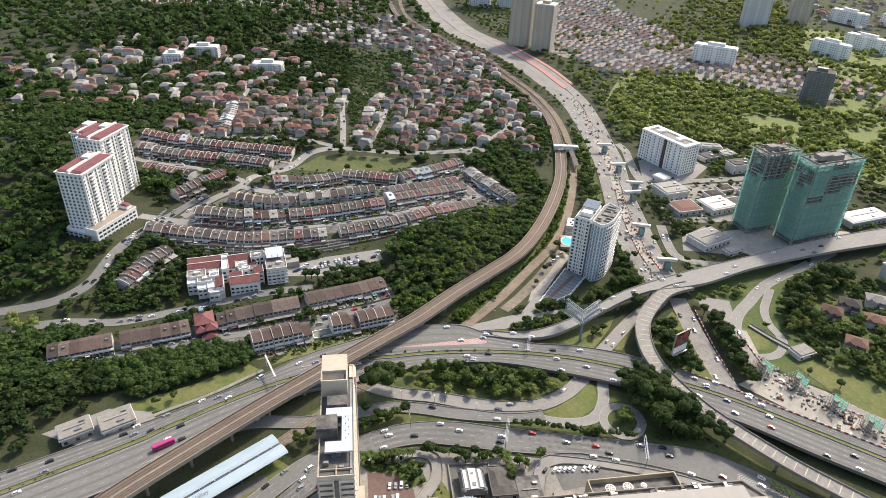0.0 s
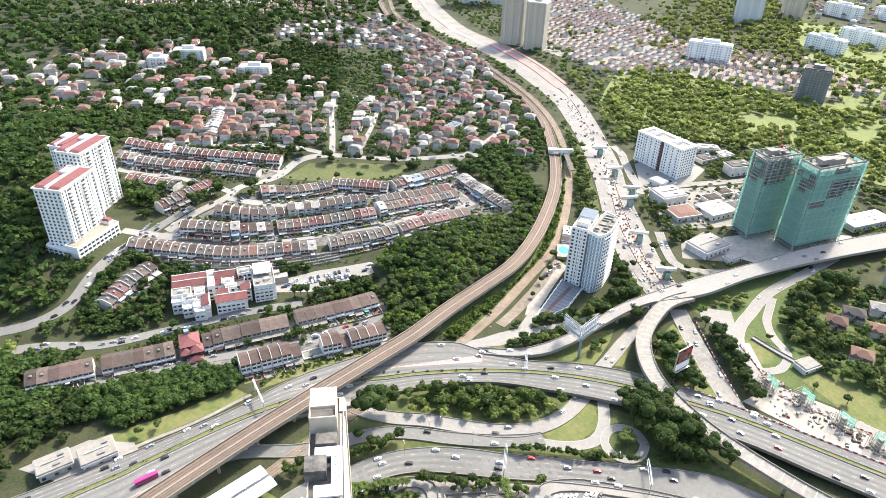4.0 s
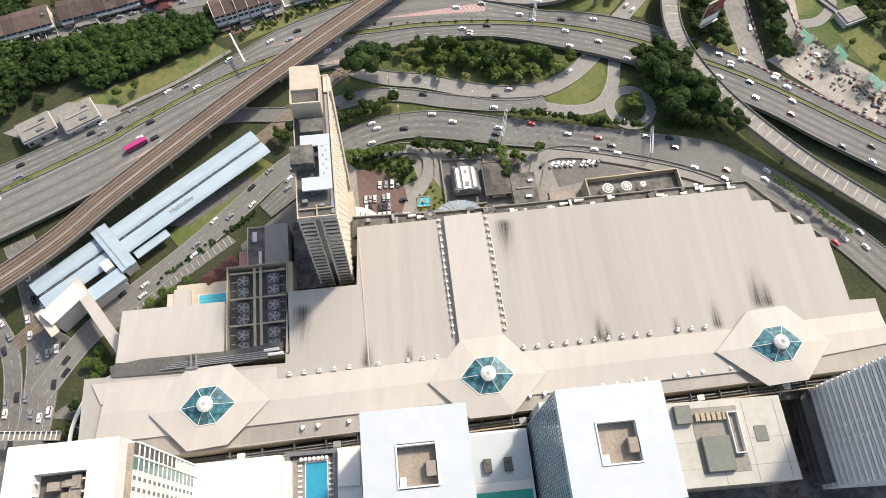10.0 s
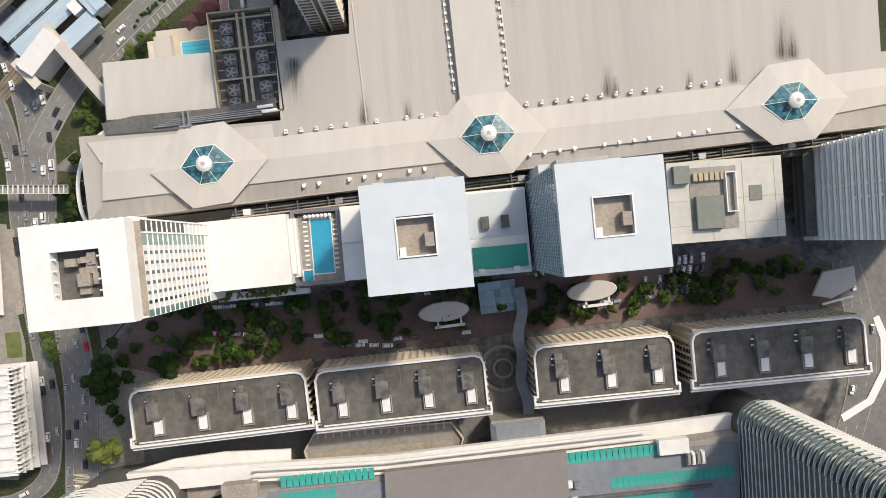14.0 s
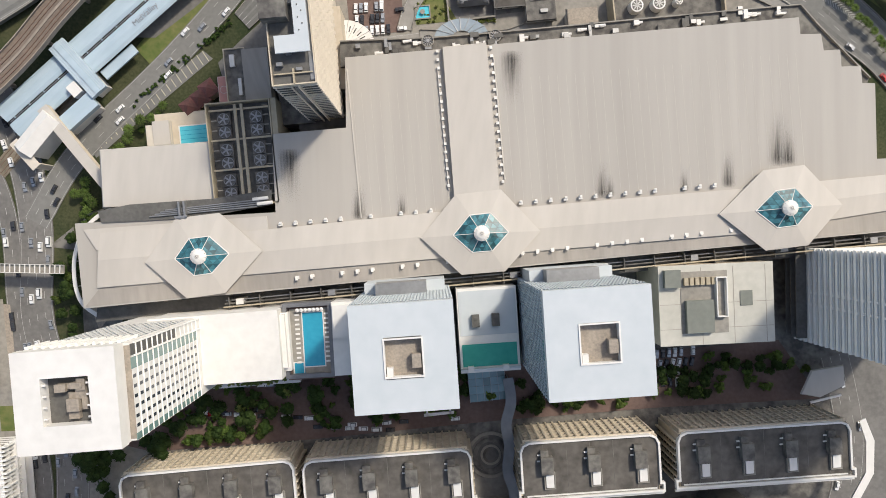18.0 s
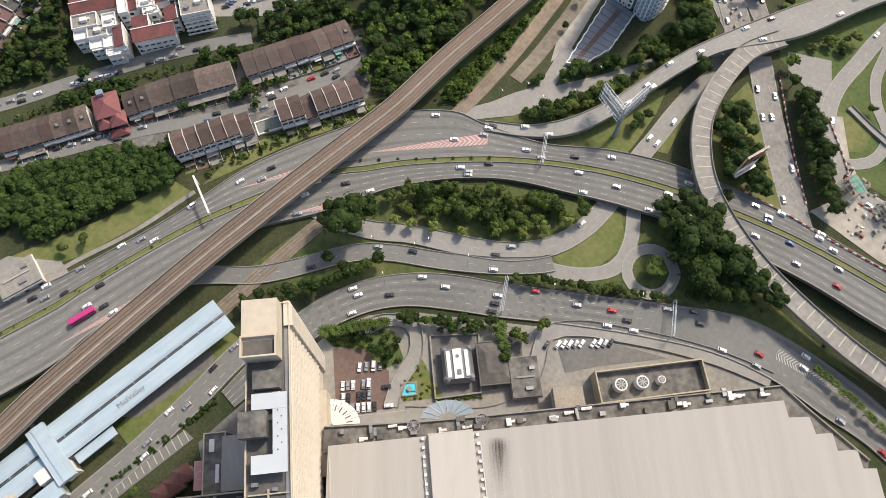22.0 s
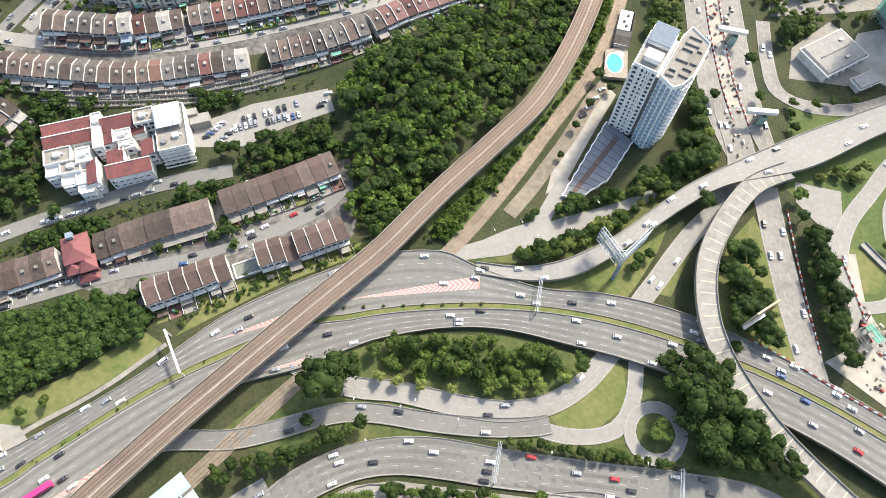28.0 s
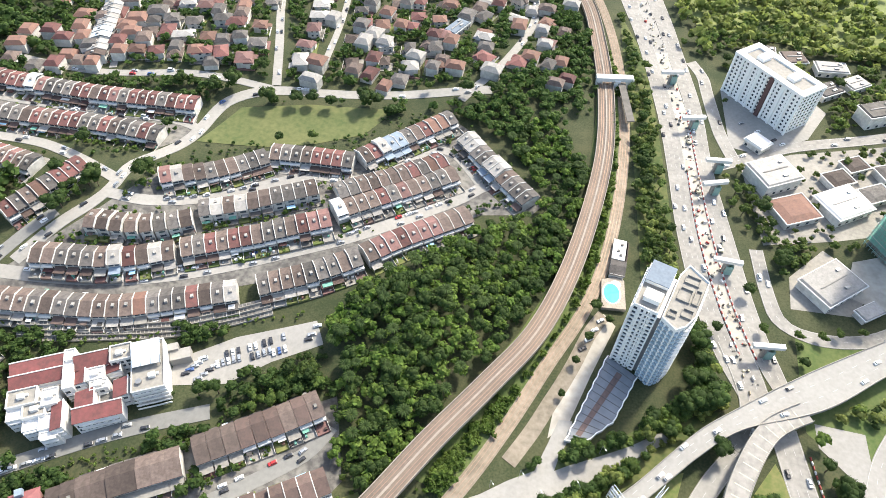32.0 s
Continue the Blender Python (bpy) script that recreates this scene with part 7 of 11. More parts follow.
dk2 = thing("parking_podium", 0, 0, 0, 0, "long grey parking deck with a scalloped white edge", "podium")
DECK = [(48.1, 329.1), (57.4, 329.5), (71.2, 341), (84.8, 367), (70.8, 377.9)]
part("deck", Shape().prism(DECK, -6, -2), "parking_floor", dk2, "stained grey parking deck")
for (ax, ay), (bx, by), n_ in ((DECK[0], DECK[4], 15), (DECK[2], DECK[3], 9), (DECK[1], DECK[2], 5), (DECK[0], DECK[1], 3)):
    for k in range(n_):
        f = (k + 0.5) / n_
        x, y = ax + (bx - ax) * f, ay + (by - ay) * f
        a_ = math.degrees(math.atan2(by - ay, bx - ax))
        part("scallop", Shape().box(x, y, -3.2, math.hypot(bx - ax, by - ay) / n_ * 0.98, 0.5, 2.1, a_ + (9 if k % 2 else -9)), "bright_white", dk2)
for k in range(11):
    f = (k + 0.7) / 11.5
    (ax, ay), (bx, by) = (48.1 + 22.7 * f, 329.1 + 48.8 * f), ((57.4 + 13.8 * f / 0.4, 329.5 + 11.5 * f / 0.4) if f < 0.4 else (71.2 + 13.6 * (f - 0.4) / 0.6, 341 + 26 * (f - 0.4) / 0.6))
    part("joint", Shape().tube((ax, ay, -1.98), (bx, by, -1.98), 0.16, 4), "machine_dark", dk2)
part("lane", Shape().strip([(53, 333, -1.95), (75, 369, -1.95)], [(55.4, 332, -1.95), (77.6, 367.4, -1.95)], 0.05), "brick_paving", dk2)
part("yard", Shape().prism([(71.4, 341), (85, 366.8), (97, 361), (95, 356)], -6, -3.6), "concrete_dirty", dk2, "dark stained yard beside the deck")
claim_poly(DECK + [(97, 361)])
claim(89, 382, 20)
op = thing("oval_pool", 74.5, 415.5, 1.6, 0, "oval pale turquoise swimming pool", "pool")
oval = [(math.cos(a * math.tau / 28), math.sin(a * math.tau / 28)) for a in range(28)]
part("surround", Shape().prism([(-6, -10), (7, -10), (7.5, 9.5), (3, 12), (-5, 9)], -2, 0.25), "roof_gravel", op, "tan paved pool deck")
part("rim", Shape().prism([(5.1 * x, 7.4 * y) for x, y in oval] , 0.25, 0.36), "white_paint", op)
part("rim", Shape().prism([(2.6 + 3.0 * x, 6.4 + 2.6 * y) for x, y in oval], 0.25, 0.34), "white_paint", op)
part("water", Shape().prism([(4.3 * x, 6.6 * y) for x, y in oval], 0.36, 0.4), "pool_pale", op)
ch = thing("club_house", 80, 440, 0, -10, "long club house with a white and grey-brown roof", "building")
part("wall", Shape().box(0, 0, 0, 8, 26, 3.8), "white_paint", ch)
part("roof", Shape().box(-0.6, 5.5, 3.8, 7.4, 15, 0.5), "white_paint", ch, "flat white roof")
part("roof", Shape().add(*slope(-4.4, 4.4, -13.6, 3.6, -7.6, 5.2)).add(*slope(-4.4, 4.4, -2.0, 3.8, -7.6, 5.2)), "tile_grey", ch, "grey-brown pitched roof")
part("side_roof", Shape().box(3.7, 5.5, 3.4, 1.6, 15, 0.4), "tile_brown", ch)
for q in (1, 4, 9):
    part("roof_unit", Shape().box(-1 + (q % 2) * 1.6, q, 4.3, 1.4, 1.2, 0.9), "machine_dark", ch)
wb = thing("apartment_block", 191, 592, 3, -54, "long white apartment slab with a flat roof", "tower")
part("wall", Shape().box(0, 0, 0, 56, 21, 31), "bright_white", wb)
windows(wb, 56, 21, 1.5, 30.5, 10, (18, 6), frac=0.45, tall=0.5)
for k in range(9):
    part("pilaster", Shape().box(-28 + k * 7, -10.8, 0, 1.6, 1.2, 31.4).box(-28 + k * 7, 10.8, 0, 1.6, 1.2, 31.4), "bright_white", wb)
part("stair_tower", Shape().box(4, -11, 0, 3, 1.4, 31.6), "tile_pink", wb)
part("roof", Shape().wall(rect(0, 0, 58, 23), 4.5, 31, 32.6), "bright_white", wb)
part("roof_deck", Shape().box(0, 0, 31, 48, 13.4, 0.4), "concrete", wb)
part("roof_house", Shape().box(-14, 0, 31.4, 6, 8, 2.5).box(12, 0, 31.4, 6, 8, 2.5), "bright_white", wb)


def condo(x, y, z, w, d, h, floors, ang, wing):
    ob = thing("condominium_tower", x, y, z, ang, "tall white condominium with curved balconies and red roofs", "tower", "hillside condominium towers")
    blocks = [(w / 2 - 10.5, 0, 21, d, h)] + ([(-w / 2 + wing / 2, 3, wing, d - 12, h - 0.5)] if wing else [])
    fh = (h - 4) / floors
    for bx, by, bw, bd, bh in blocks:
        part("wall", Shape().box(bx, by, 0, bw, bd, bh), "bright_white", ob)
        part("cornice", Shape().box(bx, by, bh, bw + 2.0, bd + 2.0, 0.8), "bright_white", ob, "white roof rim")
        for sx in (-1, 1):
            part("roof", Shape().box(bx + sx * bw * 0.27, by, bh + 0.8, bw * 0.42, bd + 0.6, 1.3, 0, 0.86), "condo_roof", ob, "faded red tiled roof")
        part("ridge", Shape().box(bx, by, bh + 0.8, 1.6, bd + 0.4, 1.9), "bright_white", ob)
        window_grid(ob, bw, bd, 2, bh - 1.5, floors, (6, 11), 0.42, 0.46, "glass_dark", "snew", bx, by)
        for u in range(7):
            part("pilaster", Shape().box(bx - bw / 2 + 0.4 + u * (bw - 0.8) / 6, by - bd / 2 - 0.25, 0, 0.6, 0.7, bh), "bright_white", ob)
        for u in range(8):
            part("pilaster", Shape().box(bx + bw / 2 + 0.25, by - bd / 2 + 0.4 + u * (bd - 0.8) / 7, 0, 0.7, 0.6, bh), "bright_white", ob)
        part("stair_head", Shape().box(bx - 2, by + bd * 0.2, bh + 0.8, 6, 8, 3.2), "bright_white", ob)
    half = [(1.9 * math.cos(a * math.pi / 8 - math.pi / 2), 2.7 * math.sin(a * math.pi / 8 - math.pi / 2)) for a in range(9)]
    bal = Shape().prism(half, 0, 1.0).mesh("balcony", "bright_white")
    gap = Shape().box(0.1, 0, 1.0, 0.5, 4.6, 1.6).mesh("balcony_door", "glass_dark")
    for k in range(floors):
        for f in (-0.25, 0.16):
            part("balcony", bal, "bright_white", ob).location = (w / 2 + 0.2, d * f, 2 + k * fh)
            part("balcony_door", gap, "glass_dark", ob).location = (w / 2, d * f, 2 + k * fh)
    claim_rect(x, y, w + 4, d + 4, ang)
    return ob


condo(-304.2, 371, 12, 21, 38, 53, 17, -6, 0)
condo(-324.7, 426, 13, 34, 36, 56, 18, -8, 13)
cp = thing("condominium_podium", -292, 365, 11, -14, "white stepped parking podium of the condominium", "podium")
part("wall", Shape().box(2.5, 0, 0, 11, 43, 11.5), "bright_white", cp)
part("wall", Shape().box(-12, -17, 0, 24, 9, 7), "bright_white", cp)
part("parapet", Shape().wall(rect(2.5, 0, 11.4, 43.4), 0.4, 11.5, 12.6).wall(rect(-12, -17, 24.3, 9.3), 0.4, 7, 8), "bright_white", cp)
part("roof_deck", Shape().box(2.5, 0, 11.5, 10.4, 42, 0.2), "roof_gravel", cp)
part("guard_house", Shape().box(1, 18, 11.5, 7, 5, 3), "bright_white", cp)
part("roof", Shape().box(1, 18, 14.5, 7.6, 5.6, 1.4, 0, 0.6), "condo_roof", cp)
for q in range(3):
    for k in range(10):
        part("opening", Shape().box(8.0, -18.5 + k * 4.1, 1.6 + q * 3.3, 0.2, 3.0, 1.6), "glass_dark", cp)
for k in range(5):
    part("opening", Shape().box(-22 + k * 4.4, -21.5, 2, 3.0, 0.2, 1.8).box(-22 + k * 4.4, -21.5, 4.8, 3.0, 0.2, 1.2), "glass_dark", cp)
claim_rect(-292, 365, 20, 46, -14)


def wrapped_tower(x, y, z, w, d, h, ang):
    ob = thing("unfinished_tower", x, y, z, ang, "unfinished concrete tower wrapped in green netting", "tower", "towers under construction")
    for k in range(26):
        zz = k * h / 26
        part("floor_slab", Shape().box(0, 0, zz, w - 1.2, d - 1.2, 0.7), "concrete", ob)
    part("core", Shape().box(0, 0, 0, w * 0.36, d * 0.36, h + 3), "concrete", ob)
    for i in range(6):
        for j in (-1, 1):
            part("column", Shape().box(-w / 2 + 0.9 + i * (w - 1.8) / 5, j * (d / 2 - 1.4), 0, 1.3, 1.3, h), "concrete", ob)
    r2 = random.Random(int(x))
    for side in range(4):
        span = w if side % 2 == 0 else d
        dist = (d if side % 2 == 0 else w) / 2
        n = 3
        for i in range(n):
            for k in range(13):
                if k == 0 or r2.random() < (0.02 if k < 7 else 0.14 if k < 9 else 0.8 if i == 1 else 0.5):
                    continue
                s = Shape()
                pts = []
                for u in range(4):
                    for v in range(3):
                        pts.append((-span / 2 + (i + u / 3) * span / n, -dist - 0.3 - r2.uniform(0, 0.5), k * h / 13 + v * h / 26))
                s.add(pts, [(u * 3 + v, (u + 1) * 3 + v, (u + 1) * 3 + v + 1, u * 3 + v + 1) for u in range(3) for v in range(2)])
                part("net_panel", s, "netting", ob).matrix_basis = pose(0, 0, 0, 0, 0, 90 * side)
    for k in range(25):
        z_ = k * h / 24
        part("scaffold", Shape().wall(rect(0, 0, w + 1.9, d + 1.9), 0.2, z_, z_ + 0.3), "white_line" if k % 3 == 0 else "net_scaffold", ob)
    sc_ = Shape()
    for u in range(9):
        for sx in (-1, 1):
            sc_.box(-w / 2 + u * w / 8, sx * (d / 2 + 0.72), 0, 0.2, 0.2, h + 2).box(sx * (w / 2 + 0.72), -d / 2 + u * d / 8, 0, 0.2, 0.2, h + 2)
    part("scaffold", sc_, "net_scaffold", ob)
    part("roof_wall", Shape().wall(rect(0, 0, w - 1.2, d - 1.2), 0.5, h, h + 1.4).box(-w / 5, 0, h, w / 4, d / 3, 4).box(w / 4, d / 5, h, w / 6, d / 4, 3), "concrete", ob)
    for k in range(7):
        part("roof_clutter", Shape().box(r2.uniform(-w / 3, w / 3), r2.uniform(-d / 3, d / 3), h, r2.uniform(1, 4), r2.uniform(1, 4), r2.uniform(0.6, 2.5)), "concrete", ob)
    return ob


wrapped_tower(245.4, 468.6, 0, 34, 18.5, 75, 24)
wrapped_tower(285.3, 457, 0, 51, 20, 75, 25)
cr = thing("tower_crane", 249, 474, 75, 0, "short red derrick crane on the unfinished tower", "crane")
part("mast", Shape().box(0, 0, -0.5, 1.6, 1.6, 5.5), "red_paint", cr)
part("jib", Shape().tube((0, 0, 4.5), (-2.5, 5, 16), 0.4, 4), "red_paint", cr)
part("counter_jib", Shape().tube((0, 0, 4.5), (1.5, -4, 5), 0.6, 4), "red_paint", cr)

gr_ = thing("glass_roof", 32, -9, high(32, -9) + 5, 12, "low pale blue glass roof over an entrance court", "roof")
for i in range(5):
    for k in range(4):
        part("pane", Shape().box(-6.4 + i * 3.2, -5.1 + k * 3.4, 0, 3.1, 3.3, 0.12), "glass_blue", gr_)
for i in range(6):
    part("rafter", Shape().box(-8 + i * 3.2, 0, -0.3, 0.16, 13.8, 0.5), "grey_metal", gr_)
for sx in (-1, 1):
    for sy in (-1, 1):
        part("post", Shape().tube((7.8 * sx, 6.6 * sy, -5.5), (7.8 * sx, 6.6 * sy, 0), 0.2, 6), "grey_metal", gr_)

# ---------------------------------------------------------------- houses
def terrace_house(tile, walls, look_, w=6.4, d=12.5, floors=2, extra=0, raised=True):
    """One house of a terrace; its front faces -y."""
    h = 3.1 * floors
    ob = thing("terrace_house", 0, 0, -500, 0, look_, "house", "terraced houses on the hillside")
    part("wall", Shape().box(0, 0, -3, w - 0.1, d, h + 3), walls, ob)
    part("roof", Shape().add(*slope(-w / 2, w / 2, -d / 2 - 0.9, h - 0.2, 0.8, h + 2.3)).add(*slope(-w / 2, w / 2, d / 2 + 0.6, h + 0.2, 0.8, h + 2.3)), tile, ob)
    gable = Shape()
    for x in (-w / 2 - 0.02,):
        gable.add([(x - 0.15, -d / 2 - 0.8, -3), (x - 0.2, d / 2 + 0.5, -3), (x - 0.2, d / 2 + 0.5, h + 0.7), (x - 0.2, 0.8, h + 2.9), (x - 0.15, -d / 2 - 0.8, h + 0.4),
                   (x + 0.2, -d / 2 - 0.8, -3), (x + 0.2, d / 2 + 0.5, -3), (x + 0.2, d / 2 + 0.5, h + 0.7), (x + 0.2, 0.8, h + 2.9), (x + 0.2, -d / 2 - 0.8, h + 0.4)],
                  [(4, 3, 2, 1, 0), (5, 6, 7, 8, 9), (0, 1, 6, 5), (1, 2, 7, 6), (2, 3, 8, 7), (3, 4, 9, 8), (4, 0, 5, 9)])
    if raised:
        part("party_wall", gable, "house_wall", ob, "pale rendered party wall")
    win = Shape()
    for k in range(floors):
        win.box(-1.4, -d / 2, 0.7 + 3.1 * k, 2.4, 0.16, 1.7).box(1.5, -d / 2, 0.7 + 3.1 * k, 2.2, 0.16, 1.7).box(-0.4, d / 2, 0.9 + 3.1 * k, 3.2, 0.16, 1.3)
    part("window", win, "glass_dark", ob)
    if extra % 2 == 0:
        part("porch_roof", Shape().add(*slope(-w / 2 + 0.2, w / 2 - 0.2, -d / 2 - 4.6, 2.6, -d / 2, 3.1)).box(-w / 2 + 0.5, -d / 2 - 4.3, -3, 0.3, 0.3, 5.5), ("tile_pale", "tile_rust", "concrete", "tile_grey", "tile_blue")[extra // 2], ob, "flat car porch roof")
    else:
        part("balcony", Shape().box(0, -d / 2 - 0.9, 2.9, w - 0.5, 1.8, 1.1), "white_paint", ob)
    if extra % 3 != 1:
        part("skylight", Shape().box(0.3, -1.3 - extra * 0.1, h + 0.9, 1.6, 2.0, 1.45, 0, 0.9), "tile_pale" if raised else "concrete_dirty", ob, "low box of a roof light")
    else:
        part("back_roof", Shape().add(*slope(-w / 2 + 0.3, w / 2 - 0.3, d / 2 + 3.2, 2.7, d / 2, 3.2)), "tile_grey", ob)
        part("back_wall", Shape().box(0, d / 2 + 1.5, -3, w - 0.8, 3.0, 5.5), walls, ob)
    return ob


KINDS = [("tile_brown", "terraced house with a dark brown tiled roof", 0), ("tile_brown", "terraced house with a weathered brown tiled roof", 1), ("tile_grey", "terraced house with a grey weathered roof", 2),
         ("tile_red", "terraced house with a dull red tiled roof", 3), ("tile_orange", "terraced house with an orange tiled roof", 4), ("tile_pale", "terraced house with a pale grey roof", 6),
         ("tile_pink", "terraced house with a pinkish red roof", 5), ("tile_blue", "terraced house with a blue-grey roof", 8), ("tile_grey", "terraced house with a dark grey roof", 9), ("blue_roof", "renovated terraced house with a pale metal roof", 5), ("tile_pale", "renovated terraced house with a pale concrete roof", 8), ("tile_red", "terraced house with a brick red roof", 2)]
PROTO = [terrace_house(t, "house_wall", l, extra=e) for t, l, e in KINDS]
TALL = [terrace_house("tile_rust", "white_paint", "three-storey terraced house with a brown tiled roof", 6.2, 11, 3, 1), terrace_house("tile_rust", "white_paint", "three-storey terraced house with a brown roof and porch", 6.2, 12, 2, 4),
        terrace_house("tile_maroon", "white_paint", "three-storey terraced house with a red-brown roof", 6.2, 11, 3, 7)]
PLAIN = [terrace_house("tile_brown", "house_wall", "terraced house under a long weathered brown roof", 6.45, 13, 2, 3, False), terrace_house("tile_brown", "house_wall", "terraced house with a stained brown roof and porch", 6.45, 13, 2, 4, False),
         terrace_house("tile_rust", "house_wall", "terraced house under a rusty brown roof", 6.45, 13, 2, 7, False), terrace_house("tile_maroon", "house_wall", "terraced house with a dull maroon roof", 6.45, 13, 2, 2, False),
         terrace_house("tile_orange", "house_wall", "terraced house with a faded orange roof", 6.45, 13, 2, 1, False)]
PROTO_OBS = PROTO + TALL + PLAIN
for x, y, r in ((92, 379, 20), (191, 592, 24), (-304, 372, 17), (-296, 402, 18), (-290, 366, 20), (245, 468, 20), (275, 452, 15), (296, 462, 15), (74, 415, 11), (80, 440, 9), (65, 347, 14), (-180, 269, 8)):
    claim(x, y, r)
claim_rect(-172, 330, 66, 40, 17)
hr = random.Random(11)
YARD, AWNING, CLUTTER = {}, {}, {}


def yard(x, y, g, ang, d):
    """A front yard, paved or planted, with its side wall, and now and then an awning in front or behind."""
    c, s = math.cos(radians(ang)), math.sin(radians(ang))

    def at(u, v):
        return x + c * u - s * v, y + s * u + c * v
    for k in range(hr.randrange(3, 8)):
        v = -d / 2 - hr.uniform(0.8, 5.6) if hr.random() < 0.7 else d / 2 + hr.uniform(0.6, 3.4)
        CLUTTER.setdefault(hr.choice(("white_paint", "white_paint", "tile_pale", "tile_grey", "tile_brown", "machine_dark", "awning_green", "tile_orange", "concrete", "leaf_mid", "leaf_dark", "leaf_mid")), Shape()).box(*at(hr.uniform(-2.6, 2.6), v), g + 0.1, hr.uniform(0.4, 1.7), hr.uniform(0.4, 1.7), hr.uniform(0.4, 2.2), ang + hr.uniform(-20, 20), hr.uniform(0.6, 1))
    m = hr.choice(("concrete", "concrete", "pale_road", "tile_pink", "lawn", "lawn", "undergrowth", "brick_paving", "concrete_dirty"))
    YARD.setdefault(m, Shape()).box(*at(0, -d / 2 - 3.4), g - 1, 6.0, 6.2, 1.3, ang)
    YARD.setdefault("house_wall", Shape()).box(*at(3.1, -d / 2 - 3.4), g - 1, 0.18, 6.2, 2.3, ang)
    YARD.setdefault(hr.choice(("concrete_dirty", "lawn", "concrete")), Shape()).box(*at(0, d / 2 + 2.2), g - 1, 6.0, 3.6, 1.25, ang)
    for v in (-d / 2 - hr.uniform(1.6, 3.6), d / 2 + hr.uniform(1, 2.4)):
        if hr.random() < 0.5:
            AWNING.setdefault(hr.choice(("white_paint", "tile_pale", "tile_grey", "tile_brown", "tile_red", "awning_green", "grille_blue", "concrete", "white_paint")), Shape()).box(*at(hr.uniform(-1.2, 1.2), v), g + hr.uniform(2.0, 3.2), hr.uniform(2.4, 5.6), hr.uniform(1.6, 3.2), 0.18, ang + hr.uniform(-1, 1))


def row(pts, side, weights, kinds=PROTO, width=6.45, step=0.0):
    """A terrace along a line; side turns its fronts: 1 to the right of the line, -1 to the left."""
    line = curve(pts, 3)
    total = sum((b - a).length for a, b in zip(line, line[1:]))
    n = max(1, round(total / width))
    p = even(line, 2 * n + 1)
    last = 0
    for i in range(n):
        q, t = p[2 * i + 1], (p[2 * i + 2] - p[2 * i]).normalized()
        ang = math.degrees(math.atan2(t.y, t.x)) + (0 if side > 0 else 180)
        if hr.random() < 0.75:
            last = hr.choices(range(len(kinds)), weights)[0]
        g = high(q.x, q.y)
        copy_thing(kinds[last], pose(q.x, q.y, g + hr.uniform(0.0, 0.35) + (1.6 if kinds is PROTO and last in (9, 10) else 0), 0, 0, ang + hr.uniform(-0.6, 0.6)))
        claim(q.x, q.y, 5.5)
        yard(q.x, q.y, g, ang, 12.5)


MIXED = (6, 5, 6, 2, 1, 1.5, 1.5, 0.7, 4, 0.9, 0.9, 1.5)
BROWN = (8, 6, 5, 1, 1, 0.6, 0.8, 0.4, 5, 0.6, 0.6, 1)
PINK = (2, 1, 3, 4, 0.5, 1, 6, 0, 1, 0.8, 0.5, 4)
row([(-262, 365), (-238, 367), (-210, 368.5), (-183, 371), (-156, 378.5), (-124, 389)], 1, BROWN)
row([(-114, 393), (-85, 405.5), (-64, 417.5)], 1, BROWN)
row([(-62, 419), (-40.5, 435), (-7, 457)], 1, PINK)
row([(-233, 394), (-195, 397.5), (-164, 409)], 1, MIXED)
row([(-161, 411), (-121.5, 426), (-85, 441)], 1, MIXED)
row([(-84, 446), (-51.6, 467), (-18, 490)], 1, MIXED)
row([(-213, 417), (-187, 419.5), (-161, 431)], -1, MIXED)
row([(-159.7, 437.5), (-127.4, 449.5), (-97, 462.5)], -1, MIXED)
row([(-85, 460), (-52, 481), (-26, 500)], -1, MIXED)
row([(-187, 455), (-160, 468), (-133, 485)], 1, MIXED)
row([(-131, 489), (-110, 489), (-80, 488)], 1, MIXED)
row([(-77, 492), (-51, 516.5), (-24, 539)], 1, MIXED)
row([(-14, 523), (7.5, 497), (29, 472)], 1, BROWN)
row([(-340, 531), (-289, 528), (-244, 524), (-188, 523)], 1, PINK)
row([(-330, 500), (-258, 497), (-200, 491)], 1, MIXED)
row([(-262, 418), (-246, 440), (-234, 459)], 1, (1, 1, 1, 3, 4, 1, 1, 0, 0, 0, 0, 1))
row([(-310, 468), (-287, 463), (-262, 456)], 1, MIXED)
row([(-272, 560), (-279, 595), (-288, 635)], -1, (0, 0, 1, 0, 0, 6, 0, 2, 0, 1, 1, 0))
row([(-252, 300), (-246, 325), (-237, 345)], 1, (2, 2, 3, 3, 0, 1, 3, 0, 1, 0, 0, 2))
row([(-141, 251.5), (-124, 261), (-107.5, 270.5)], 1, (3, 0.9, 0.3), TALL)
row([(-95, 276.5), (-76, 286.3), (-57, 297)], 1, (3, 0.9, 0.3), TALL)
row([(-226, 246), (-207, 256), (-189, 266)], 1, (8, 7, 1.4, 0.3, 0.4), PLAIN)
row([(-173, 274), (-150, 286), (-123, 298.5)], 1, (8, 7, 1.4, 0.3, 0.4), PLAIN)
row([(-119, 303), (-93.4, 318), (-68, 333.5)], 1, (8, 7, 1.4, 0.3, 0.4), PLAIN)
row([(-262, 226), (-245, 235), (-230, 243.5)], 1, (3, 2, 2, 4, 0.5), PLAIN)


